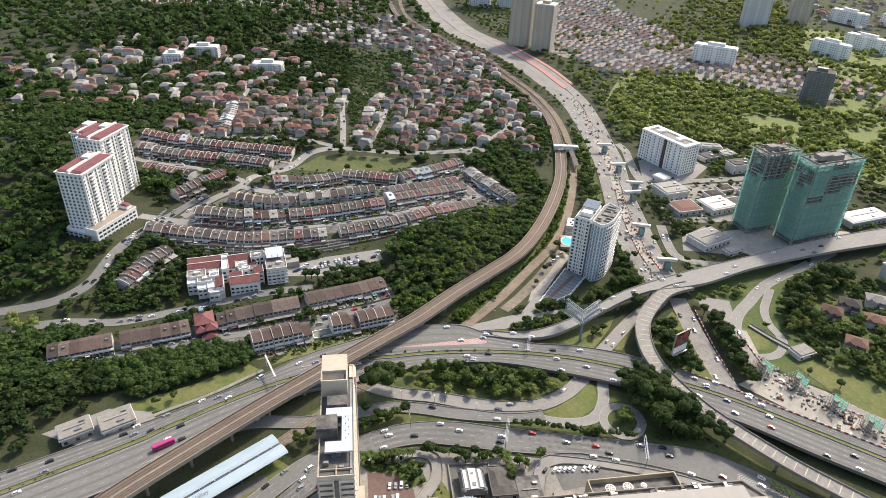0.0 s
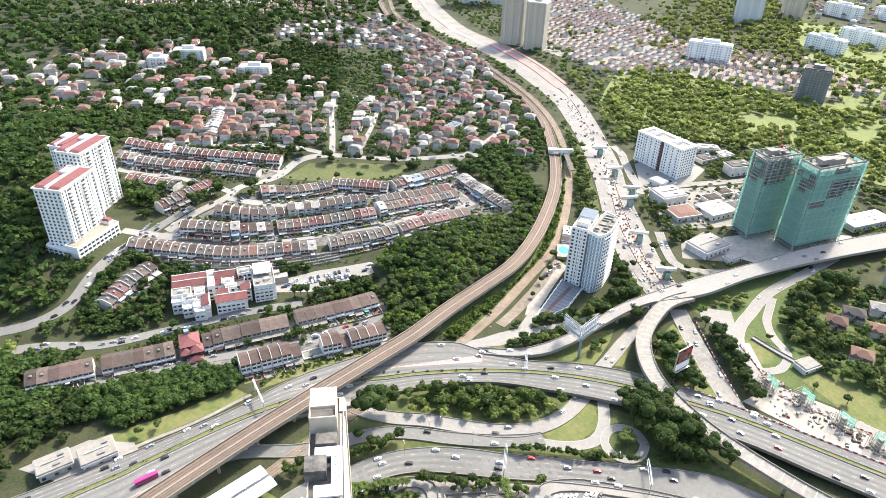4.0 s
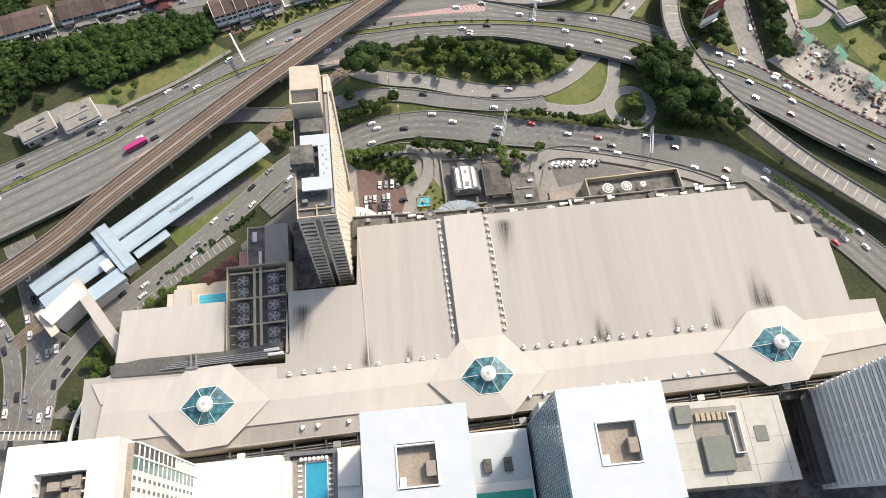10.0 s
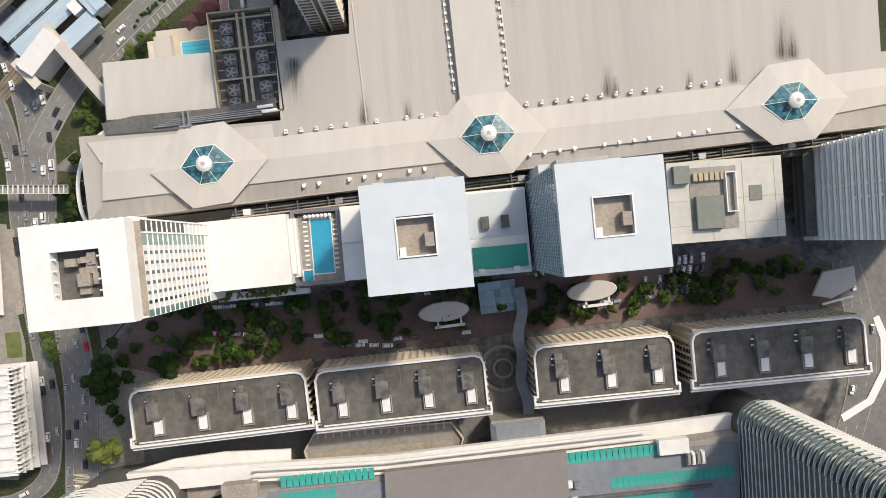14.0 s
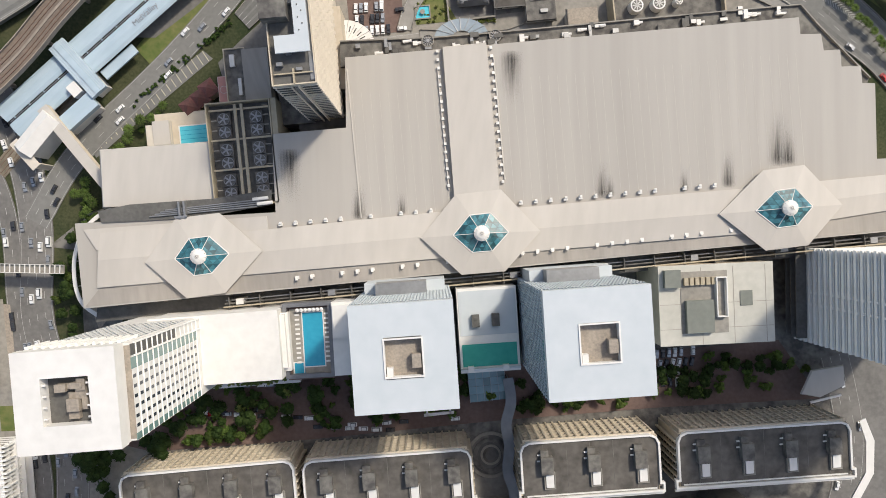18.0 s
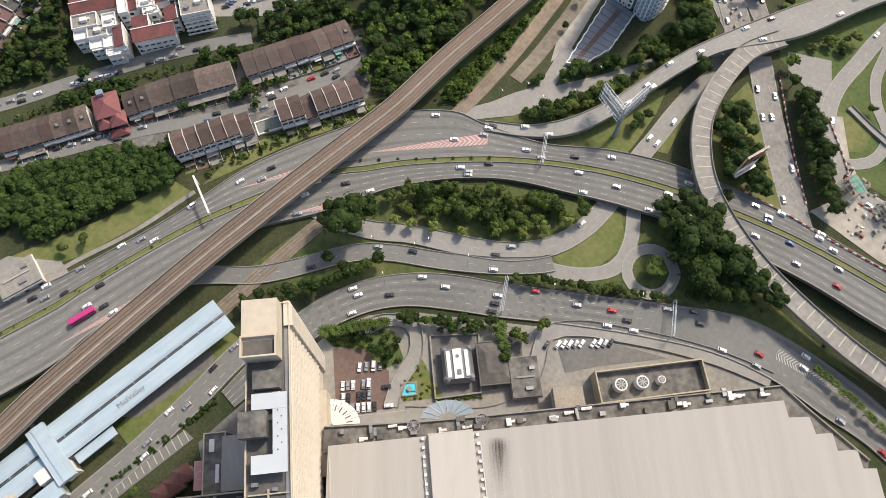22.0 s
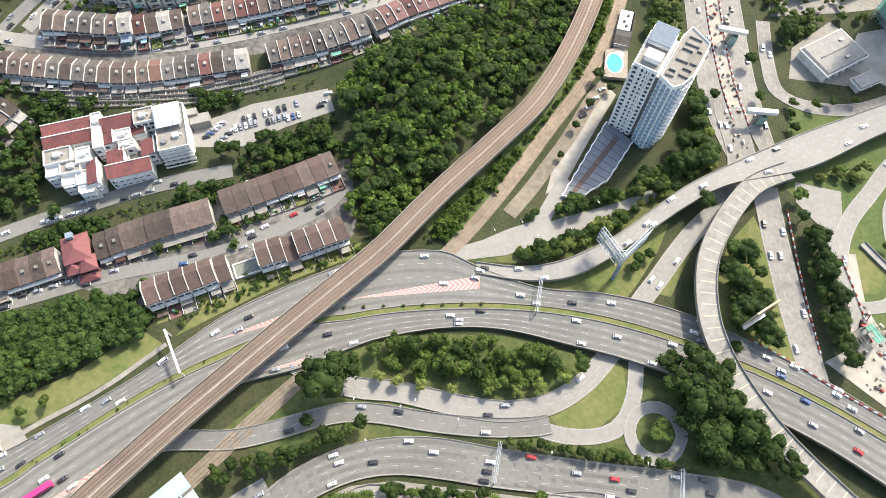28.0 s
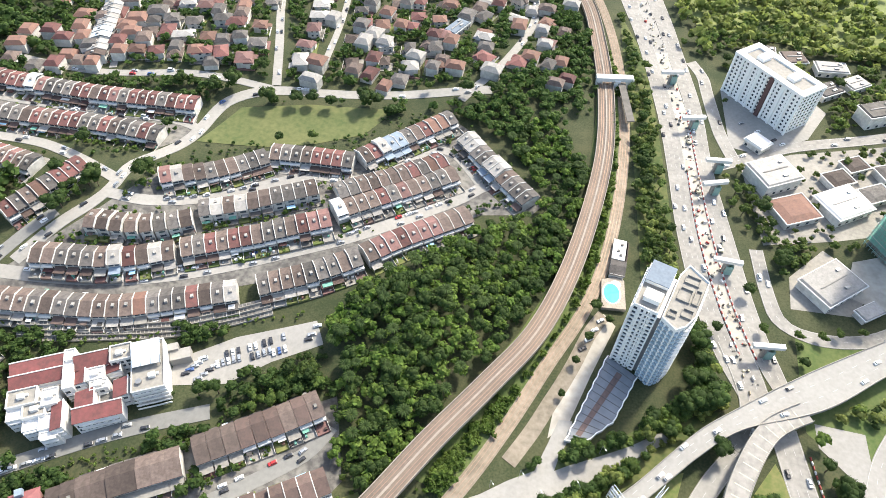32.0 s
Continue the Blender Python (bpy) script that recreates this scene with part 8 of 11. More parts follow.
def villa(tile, look_, w, d, floors):
    """A detached house with a hipped main roof, a lower wing and a porch."""
    h = 2.8 * floors
    ob = thing("villa", 0, 0, -500, 0, look_, "house", "detached houses of the estate")
    part("wall", Shape().box(0, 0, -3, w, d, h + 3).box(w * 0.28, -d / 2 - 1.6, -3, w * 0.4, 3.4, h * 0.5 + 3).box(-w * 0.35, -d * 0.4, -3, w * 0.46, d * 0.5, h * 0.8 + 3), "house_wall", ob)
    rw, rd = w / 2 + 1.2, d / 2 + 1.2
    ridge = max(0.5, rw - rd)
    part("roof", Shape().add([(-rw, -rd, h), (rw, -rd, h), (rw, rd, h), (-rw, rd, h), (-ridge, 0, h + 2.6), (ridge, 0, h + 2.6)], [(0, 1, 5, 4), (1, 2, 5), (2, 3, 4, 5), (3, 0, 4), (3, 2, 1, 0)])
         .add([(-w * 0.62, -d * 0.72, h * 0.8), (-w * 0.08, -d * 0.72, h * 0.8), (-w * 0.08, 0, h * 0.8), (-w * 0.62, 0, h * 0.8), (-w * 0.35, -d * 0.5, h + 1.5), (-w * 0.35, 0, h + 1.5)], [(0, 1, 4), (1, 2, 5, 4), (3, 0, 4, 5), (3, 2, 1, 0), (2, 3, 5)])
         .add(*slope(w * 0.05, w * 0.52, -d / 2 - 4.2, h * 0.5, -d / 2 + 0.2, h * 0.5 + 1.0)), tile, ob)
    win = Shape()
    for k in range(floors):
        for i in (-0.3, 0.1):
            win.box(w * i, -d / 2, 0.9 + 3.2 * k, 2, 0.16, 1.4).box(w * i, d / 2, 0.9 + 3.2 * k, 2, 0.16, 1.4)
    part("window", win, "glass_dark", ob)
    return ob


VILLA = [villa("tile_red", "detached house with a red hipped roof", 13, 10, 2), villa("tile_orange", "detached house with an orange hipped roof", 12, 9.5, 2), villa("tile_grey", "detached house with a grey hipped roof", 13, 9, 2),
         villa("tile_brown", "detached house with a brown hipped roof", 12, 10, 1), villa("tile_pale", "white detached house with a pale roof", 14, 10, 2), villa("tile_pink", "detached house with a pinkish roof", 12, 10, 2)]
PROTO_OBS += VILLA


def villas(x0, y0, x1, y1, nx_, ny_, ang, weights, jitter=2.0, chance=1.0):
    for i in range(nx_):
        for j in range(ny_):
            if hr.random() > chance:
                continue
            u, v = (i + 0.5) / nx_, (j + 0.5) / ny_
            x, y = x0 + (x1 - x0) * u + hr.uniform(-jitter, jitter), y0 + (y1 - y0) * v + hr.uniform(-jitter, jitter)
            k = hr.choices(range(6), weights)[0]
            house = copy_thing(VILLA[k], pose(x, y, high(x, y) + 0.2, 0, 0, ang + hr.choice((0, 90, 180, 270)) + hr.uniform(-12, 12)))
            house.scale = (hr.uniform(0.68, 0.98), hr.uniform(0.7, 1.0), hr.uniform(0.75, 1.05))
            claim(x, y, 5.0)
            YARD.setdefault(hr.choice(("concrete_dirty", "concrete", "tile_pink", "lawn", "undergrowth")), Shape()).box(x, y, high(x, y) - 1, hr.uniform(13, 17), hr.uniform(13, 17), 1.15, ang)
            YARD.setdefault("house_wall", Shape()).box(x + hr.choice((-7, 7)), y, high(x, y) - 1, 0.2, 15, 2.3, ang)


VM = (3, 2, 5, 4, 2, 1)
villas(-258, 566, -162, 680, 6, 6, 8, VM, 4, 0.84)
villas(-148, 572, -122, 720, 1, 8, 3, (1, 1, 2, 1, 6, 2))
villas(-112, 580, -30, 730, 4, 7, 3, (2, 2, 5, 4, 2, 1), 5)
villas(-20, 590, 50, 700, 3, 4, -25, (2, 2, 4, 4, 2, 2), 3, 0.8)
villas(-110, 745, 10, 930, 6, 9, -15, (4, 2, 4, 4, 2, 2), 5, 0.88)
villas(-330, 690, -190, 820, 6, 5, 10, (2, 2, 3, 2, 5, 1), 7, 0.5)
villas(-470, 620, -330, 850, 5, 6, 15, (2, 3, 1, 1, 7, 1), 8, 0.5)
villas(-330, 940, -160, 1060, 8, 4, 30, (1, 1, 3, 1, 6, 1), 4, 0.7)
villas(440, 840, 520, 930, 4, 4, -30, (3, 4, 1, 2, 2, 4), 4, 0.7)
for x, y, a_, k in ((260, 338, -22, 1), (277, 349, -20, 2), (262, 303, -25, 1), (287, 331, -20, 1), (292, 305, -24, 0), (300, 356, -18, 4), (284, 283, -30, 1)):
    copy_thing(VILLA[k], pose(x, y, high(x, y) + 0.2, 0, 0, a_))
    claim(x, y, 7.0)


def far_houses(poly, n, tiles, ang, label, w=(8, 14), rows=0):
    """Far houses too small to tell apart: one mesh of walls and one of roofs for each colour."""
    xs, ys = [p[0] for p in poly], [p[1] for p in poly]
    walls, roofs = Shape(), {t: Shape() for t in tiles}
    put, tries = [], 0
    while len(put) < n and tries < 20 * n:
        tries += 1
        x, y = hr.uniform(min(xs), max(xs)), hr.uniform(min(ys), max(ys))
        hit = False
        for i in range(len(poly)):
            (ax, ay), (bx, by) = poly[i], poly[(i + 1) % len(poly)]
            if (ay > y) != (by > y) and x < (bx - ax) * (y - ay) / (by - ay) + ax:
                hit = not hit
        if not hit or any(abs(x - a) + abs(y - b) < 13 for a, b in put):
            continue
        put.append((x, y))
        claim(x, y, 4.5)
        a, ww, dd, hh, g = ang + hr.choice((0, 90)) + hr.uniform(-6, 6), hr.uniform(*w), hr.uniform(8, 11), hr.choice((3.5, 6.5, 6.5)), high(x, y)
        walls.box(x, y, g - 2, ww, dd, hh + 2, a)
        roofs[hr.choice(tiles)].box(x, y, g + hh, ww + 1.4, dd + 1.4, 2.6, a, hr.uniform(0.35, 0.6))
    tagged(new("far_houses", walls.mesh("far_houses", "house_wall")), label, "houses", kind="stuff")
    for t, s_ in roofs.items():
        if s_.v:
            tagged(new("far_house_roofs", s_.mesh("far_house_roofs", t)), label, "houses", kind="stuff")


far_houses([(520, 700), (640, 720), (620, 840), (500, 800)], 60, ["tile_orange", "tile_red", "tile_pink"], -20, "far houses with orange roofs")
far_houses([(-180, 960), (-110, 930), (-40, 870), (-20, 930), (-100, 1040), (-190, 1160), (-240, 1100)], 70, ["tile_red", "tile_brown", "tile_pale", "tile_pink"], -30, "far houses with red and brown roofs")
far_houses([(700, 900), (1100, 1000), (1200, 1700), (640, 1700), (640, 1250)], 260, ["tile_pale", "tile_orange", "tile_pink", "tile_brown"], -30, "far pale houses on the horizon")
def far_rows(poly, ang, gap, tiles, label):
    """Long far terraces in even lines: joined walls and roofs, broken into houses of changing colour."""
    xs, ys = [p[0] for p in poly], [p[1] for p in poly]
    cx, cy, R = sum(xs) / len(xs), sum(ys) / len(ys), max(max(xs) - min(xs), max(ys) - min(ys))
    c, s = math.cos(radians(ang)), math.sin(radians(ang))
    walls, roofs = Shape(), {t: Shape() for t in tiles}
    v = -R
    while v < R:
        u, tile = -R, tiles[0]
        while u < R:
            x, y = cx + c * u - s * v, cy + s * u + c * v
            if inside(x, y, poly) and not taken(x, y, 4) and math.sin(u * 0.055 + v) > -0.9:
                if hr.random() < 0.3:
                    tile = hr.choice(tiles)
                g, h = high(x, y), hr.choice((6, 6.3, 6.6, 7.4))
                walls.box(x, y, g - 2, 6.6, 10.5, h + 2, ang)
                walls.box(x - c * 3.2, y - s * 3.2, g - 2, 0.5, 12.5, h + 3.4, ang, 0.8)
                for w0, w1, z0, z1 in ((-6.2, 0.5, h - 0.2, h + 2.1), (6.2, 0.5, h - 0.2, h + 2.1)):
                    vs, fs = slope(-3.3, 3.3, w0, z0, w1, z1)
                    roofs[tile].add([(x + c * p - s * q, y + s * p + c * q, g + z) for p, q, z in vs], fs)
                claim(x, y, 4)
            u += 6.6
        v += gap
    tagged(new("far_houses", walls.mesh("far_houses", "house_wall")), label, "houses", kind="stuff")
    for t, s_ in roofs.items():
        if s_.v:
            tagged(new("far_house_roofs", s_.mesh("far_house_roofs", t)), label, "houses", kind="stuff")


# far ground and roofs are pale themselves, and coloured paler still for haze
patch("far_estate_ground", [(60, 1010), (105, 960), (200, 900), (265, 905), (345, 1000), (300, 1210), (210, 1520), (50, 1520)], "concrete", "pale lanes and yards between far terraces", "pavement", 0.4, 40.0)
patch("far_estate_ground", [(270, 960), (300, 900), (420, 850), (470, 830), (480, 880), (380, 960), (300, 1010)], "concrete", "pale lanes and yards between far terraces", "pavement", 0.4, 40.0)
far_rows([(105, 1000), (165, 890), (265, 905), (345, 1000), (300, 1210), (210, 1520), (50, 1520), (110, 1200)], -52, 19, ["tile_beige", "tile_orange", "tile_beige", "tile_pink", "tile_pale", "tile_beige"], "far terraces with beige and pinkish roofs")
far_rows([(285, 935), (340, 880), (420, 845), (455, 870), (400, 930), (320, 990)], -28, 17, ["tile_pink", "tile_beige", "tile_beige", "tile_pale"], "far terraces with pale and pinkish roofs")
far_rows([(300, 1010), (420, 880), (560, 820), (500, 980), (350, 1070)], -35, 18, ["tile_orange", "tile_pink", "tile_beige", "tile_beige"], "far terraces with orange and pale roofs")
far_rows([(-640, 1080), (-230, 1100), (-260, 1600), (-760, 1600)], 12, 30, ["tile_pink", "tile_orange", "tile_red", "tile_pink", "tile_pale"], "far estate houses with pinkish red roofs")
far_rows([(-320, 960), (-230, 930), (-150, 960), (-170, 1090), (-300, 1080)], 25, 24, ["tile_pale", "tile_pale", "tile_grey", "tile_brown"], "far terraces with pale roofs")
far_houses([(-520, 560), (-345, 640), (-200, 690), (-175, 720), (-300, 900), (-520, 880), (-640, 760)], 150, ["tile_pale", "tile_pale", "tile_grey", "tile_orange", "tile_pink", "tile_red"], 12, "white hillside villas with pale and red roofs", (11, 20))
far_houses([(-340, 545), (-160, 560), (-190, 690), (-330, 690)], 60, ["tile_red", "tile_grey", "tile_orange", "tile_brown"], 8, "estate houses with red and grey roofs", (9, 14))
far_houses([(-140, 560), (60, 580), (60, 720), (-20, 940), (-130, 940)], 130, ["tile_red", "tile_brown", "tile_grey", "tile_orange", "tile_pale"], -12, "estate houses with red and brown roofs", (9, 14))
for o in PROTO_OBS:
    for q in (*o.children_recursive, o):
        bpy.data.objects.remove(q)

for t, s_ in YARD.items():
    tagged(new("front_yards", s_.mesh("front_yards", t)), "small walled yards before and behind terraces", "yard", kind="stuff")
for t, s_ in CLUTTER.items():
    tagged(new("yard_clutter", s_.mesh("yard_clutter", t)), "pots, tanks, bins and lean-tos in terrace yards", "clutter", kind="stuff")
for t, s_ in AWNING.items():
    tagged(new("awnings", s_.mesh("awnings", t)), "light awning roofs over terrace yards", "awning", kind="stuff")

# white and red courtyard apartments
sc = thing("courtyard_apartments", -175, 328, high(-175, 328) - 0.5, 22, "white stepped apartments with dull red roofs", "building")
for x, y, w, d, h, m in ((-25, 17.2, 24, 7, 10, 1), (-25, 10.6, 24, 6, 9.4, 1), (-10.5, 11, 5, 22, 11, 0), (-0.4, 13, 15, 7.4, 11, 1), (-5.8, 5.4, 6, 7.6, 10, 2), (1.6, 5.2, 8, 7, 10.6, 0), (9.4, 8, 7, 7, 9.4, 2), (3, -1, 8, 5, 10, 0),
                         (-3, -6, 9, 9, 9.4, 2), (6, -6.4, 8, 6.5, 6, 0), (13, -5, 7, 10, 10, 2), (2.4, -14.4, 21, 6.6, 9, 1), (-31, 2, 13, 9, 9.2, 0), (-25.5, -5.6, 10, 7.4, 8.4, 0), (-34, -5, 7, 7, 7.4, 0), (-18.6, -1, 7, 9, 9.4, 0), (-20.5, -12.4, 6, 8, 7, 0),
                         (-15, -11.4, 5.6, 14, 8.4, 2), (-19, -18.4, 8, 4, 6, 0), (-27, -12, 7, 6, 6.4, 0), (13.4, 12.6, 10, 9, 13, 0), (26, 1.4, 15, 27, 13.4, 0)):
    wall_ = part("wall", Shape().box(x, y, -2, w, d, h + 2), "white_paint", sc)
    win = Shape()
    for k in range(int(h / 3.2)):
        for i in range(int(w / 3.2)):
            win.box(x - w / 2 + 1.7 + i * 3.2, y - d / 2, 0.8 + k * 3.2, 2.0, 0.16, 1.7)
        for i in range(int(d / 3.2)):
            win.box(x - w / 2, y - d / 2 + 1.7 + i * 3.2, 0.8 + k * 3.2, 0.16, 2.0, 1.5)
    part("window", win, "glass_dark", sc)
    part("balcony", Shape().box(x, y - d / 2 - 0.5, 2.7, w * 0.8, 1.0, 0.9).box(x, y - d / 2 - 0.5, 5.9, w * 0.8, 1.0, 0.9), "white_paint", sc)
    if m == 1:
        part("roof", Shape().add(*slope(x - w / 2 - 0.4, x + w / 2 + 0.4, y - d / 2 - 0.5, h, y + d / 2 - 0.2, h + 2.0)), "tile_maroon", sc, "dull red lean-to roof")
        part("ridge", Shape().box(x, y + d / 2 - 0.2, h + 1.2, w + 0.8, 0.5, 1.1), "white_paint", sc)
    elif m == 2:
        vs, fs = slope(-d / 2, d / 2 - 0.3, -w / 2 - 0.3, h, w / 2 - 0.3, h + 1.6)
        part("roof", Shape().add([(x + q, y + p, z) for p, q, z in vs], [f[::-1] for f in fs]), "tile_maroon", sc, "dull red lean-to roof")
        part("ridge", Shape().box(x + w / 2 - 0.2, y, h + 0.9, 0.5, d + 0.4, 1.0), "white_paint", sc)
    else:
        part("parapet", Shape().wall(rect(x, y, w, d), 0.4, h, h + 1), "white_paint", sc)
        part("roof_deck", Shape().box(x, y, h, w - 0.9, d - 0.9, 0.15), "machine_dark" if h < 6.2 and x > 0 else "concrete" if w > 9 else "white_paint", sc)
part("roof_cover", Shape().add(*slope(19.4, 32.4, 0, 16.4, 13.6, 17.4)), "blue_roof", sc, "pale blue rooftop cover")
for k in range(4):
    part("cover_beam", Shape().box(19.6 + k * 4.2, 6.8, 16.2, 0.3, 13.4, 0.5), "tile_blue", sc)
part("post", Shape().box(19.8, 0.4, 13.4, 0.3, 0.3, 3).box(32, 0.4, 13.4, 0.3, 0.3, 3).box(19.8, 13, 13.4, 0.3, 0.3, 3.6).box(32, 13, 13.4, 0.3, 0.3, 3.6), "grey_metal", sc)
for k in range(5):
    part("terrace_rail", Shape().box(26, -12.4 - 0.5 * k, 11 - 2.3 * k, 15.4, 0.3, 1.0), "white_paint", sc)
part("water_tank", Shape().tube((22, -7, 13.5), (22, -7, 15), 1.4, 12), "grey_metal", sc)
for x, y, z in ((-31, 2, 9.4), (1.4, 5, 10.8), (-25, -5.6, 8.6), (13, 12, 13.2), (-10.4, 16, 11.2), (-18.6, -1, 9.6), (3, -1, 10.2), (28, -5, 13.6)):
    part("roof_house", Shape().box(x, y, z, 3.2, 2.4, 1.8).box(x + 2.4, y + 0.6, z, 1.1, 1.1, 1.1), "white_paint", sc)
part("walkway", Shape().box(39, 9, -1, 10, 6, 7.4).box(36, 13, -1, 5, 4, 9), "concrete_road", sc, "grey flat walkway roof")
rh = thing("red_house", -178.6, 270, high(-178, 270) - 0.5, 27, "large three-storey house under faded red hipped roofs", "house")
for x, y, w, d, h in ((-1, 2, 11, 13, 9), (2.6, -6.6, 6.4, 7, 7.4), (-4.2, -5.8, 5.4, 6, 6), (1, -11.4, 8, 3.4, 3.2)):
    part("wall", Shape().box(x, y, -2, w, d, h + 2), "tile_pink", rh, "pinkish rendered wall")
    rw_, rd_ = w / 2 + 0.9, d / 2 + 0.9
    part("roof", Shape().add([(x - rw_, y - rd_, h), (x + rw_, y - rd_, h), (x + rw_, y + rd_, h), (x - rw_, y + rd_, h), (x, y - max(0, rd_ - rw_), h + 2.8), (x, y + max(0, rd_ - rw_), h + 2.8)], [(0, 1, 4), (1, 2, 5, 4), (2, 3, 5), (3, 0, 4, 5), (3, 2, 1, 0)]), "condo_roof", rh, "faded red tiled hip")
part("window", Shape().box(-3.4, -4.6, 6.4, 2, 0.2, 1.4).box(2.6, -10.2, 4, 3, 0.2, 1.6).box(2.6, -10.2, 0.6, 3, 0.2, 1.6).box(-4.2, -8.9, 2.6, 3, 0.2, 1.6), "glass_dark", rh)
part("roof_tank", Shape().box(-2, 8, 10.4, 3, 3, 2.2), "tile_blue", rh, "blue rooftop tank")
pc_ = thing("garden_pool", -99.5, 273.5, high(-99, 273), 28, "pale empty garden pool between terraces", "pool")
part("curb", Shape().wall(rect(0, 0, 15, 8), 0.6, -0.5, 1.2), "white_paint", pc_)
part("floor", Shape().box(0, 0, -0.5, 14, 7, 1.2), "grey_green", pc_)
rw = thing("retaining_wall", 0, 0, 0, 0, "ribbed grey concrete retaining wall below terraces", "wall", kind="structure")
wl = curve([(-225, 350), (-190, 355), (-153, 362), (-128, 371), (-104, 381)], 3)
for q in range(4):
    part("course", Shape().strip([(p.x, p.y, high(p.x, p.y) + 0.8 + q * 1.0) for p in offset(wl, q * 2.2 + 1.1)], [(p.x, p.y, high(p.x, p.y) + 0.8 + q * 1.0) for p in offset(wl, q * 2.2 - 1.1)], 2.5), "concrete_dirty", rw)
    lip = Shape().strip([(p.x, p.y, high(p.x, p.y) + 1.1 + q * 1.0) for p in offset(wl, q * 2.2 - 0.8)], [(p.x, p.y, high(p.x, p.y) + 1.1 + q * 1.0) for p in offset(wl, q * 2.2 - 1.15)], 1.4)
    part("beam", lip, "concrete", rw, "pale concrete beam")
    rib = Shape()
    for p in even(offset(wl, q * 2.2), 62):
        rib.box(p.x, p.y, high(p.x, p.y) + q * 1.0, 0.3, 2.2, 1.05, 14)
    part("rib", rib, "concrete", rw)

# low halls and other buildings on the east side
def hall(name, x, y, w, d, h, ang, roof, look_, pitch=0.9, rim="white_paint"):
    ob = thing(name, x, y, high(x, y) - 0.3, ang, look_, "building")
    part("wall", Shape().box(0, 0, 0, w, d, h), "house_wall", ob)
    part("roof", Shape().box(0, 0, h, w + 1.2, d + 1.2, 1.4, 0, pitch), roof, ob)
    s = Shape()
    for i in range(max(2, int(w / 5))):
        s.box(-w / 2 + 2 + i * (w - 4) / max(1, int(w / 5) - 1), -d / 2, 1, 1.8, 0.16, 1.8)
    part("window", s, "glass_dark", ob)
    part("fascia", Shape().wall(rect(0, 0, w + 1.6, d + 1.6), 0.5, h - 0.3, h + 0.5), rim, ob)
    if max(w, d) > 15 and pitch > 0.7:
        part("ridge_vent", Shape().box(0, 0, h + 1.4, w * 0.7, 0.8, 0.5), "tile_pale", ob)
        for ux, uy, uw in ((0.28, 0.22, 2.4), (0.1, -0.3, 3.2)):
            part("roof_unit", Shape().box(w * ux, d * uy, h + 1.3, uw, 1.5, 1.0), "grey_metal", ob)
    claim_rect(x, y, w + 2, d + 2, ang)
    return ob


hall("show_gallery", 180, 516, 26, 22, 9, 25, "tile_pale", "white gallery with a sharp white roof")
hall("red_roofed_hall", 188, 489, 24, 20, 5, 22, "tile_orange", "low hall with an orange-red tiled roof", 0.55)
hall("white_hall", 219, 497, 27, 22, 6, 28, "white_paint", "low hall with a plain white roof")
hall("white_hall", 196, 434, 30, 21, 6, 35, "tile_pale", "low hall with a pale grey roof")
hall("guard_house", 178, 548, 13, 11, 5, -50, "white_paint", "small white guard house")
hall("workshop", 350, 492, 46, 18, 6, 25, "white_paint", "long pale workshop roof")
hall("workshop", 250, 640, 22, 12, 5, 0, "tile_pale", "workshop with a pale metal roof")
hall("workshop", 225, 650, 16, 14, 5, 10, "tile_brown", "workshop with a brown roof")
hall("workshop", 205, 655, 14, 16, 5, -10, "tile_grey", "workshop with a grey roof")
hall("office_box", 265, 585, 24, 14, 10, 20, "dark_roof", "dark flat-roofed office box")
hall("dark_roofed_house", 222, 519, 16, 12, 5, 24, "tile_brown", "low house with a dark brown roof", 0.5)
hall("dark_roofed_house", 242, 508, 18, 12, 5, 24, "tile_grey", "low house with a grey roof", 0.5)
hall("dark_roofed_house", 236, 533, 15, 11, 5, 24, "tile_brown", "low house with a dark brown roof", 0.5)
hall("dark_roofed_house", 256, 528, 14, 12, 5, 20, "tile_grey", "low house with a grey roof", 0.5)
hall("workshop", 262, 502, 18, 10, 5, 24, "tile_pale", "workshop with a pale metal roof")
hall("workshop", 284, 540, 20, 12, 5, 24, "tile_brown", "workshop with a brown roof")
hall("workshop", 240, 612, 18, 12, 5, 30, "tile_grey", "workshop with a grey roof")
hall("workshop", 262, 622, 16, 12, 5, 30, "tile_pale", "workshop with a pale metal roof")
hall("site_office", 300, 437, 22, 7, 4, 25, "white_paint", "white site office cabins")
hall("site_office", 212, 418, 14, 7, 4, 30, "tile_pale", "pale site office cabin")
hall("white_corner_building", 336, 390, 26, 22, 14, 20, "white_paint", "white flat-roofed corner building")
hall("filling_station", -194, 179, 17, 13, 5, 40, "concrete", "filling station canopy with a grey flat roof", 0.98)
hall("filling_station_shop", -213, 170, 16, 11, 5, 40, "concrete", "small filling station shop with a stained roof", 0.98)
ph = thing("pump_house", 6.1, 162.4, high(6, 162), 12, "small house with a dark blue mansard and white roof", "house")
part("wall", Shape().box(0, 0, -1, 11.6, 14.4, 5), "concrete_dirty", ph)
part("mansard", Shape().box(0, 0, 4, 13.8, 16.6, 2.6, 0, 0.8), "dark_cladding", ph, "dark bluish mansard slope")
part("roof", Shape().box(0, 0, 6.6, 3.9, 13.2, 0.6), "white_paint", ph, "long white roof panel")
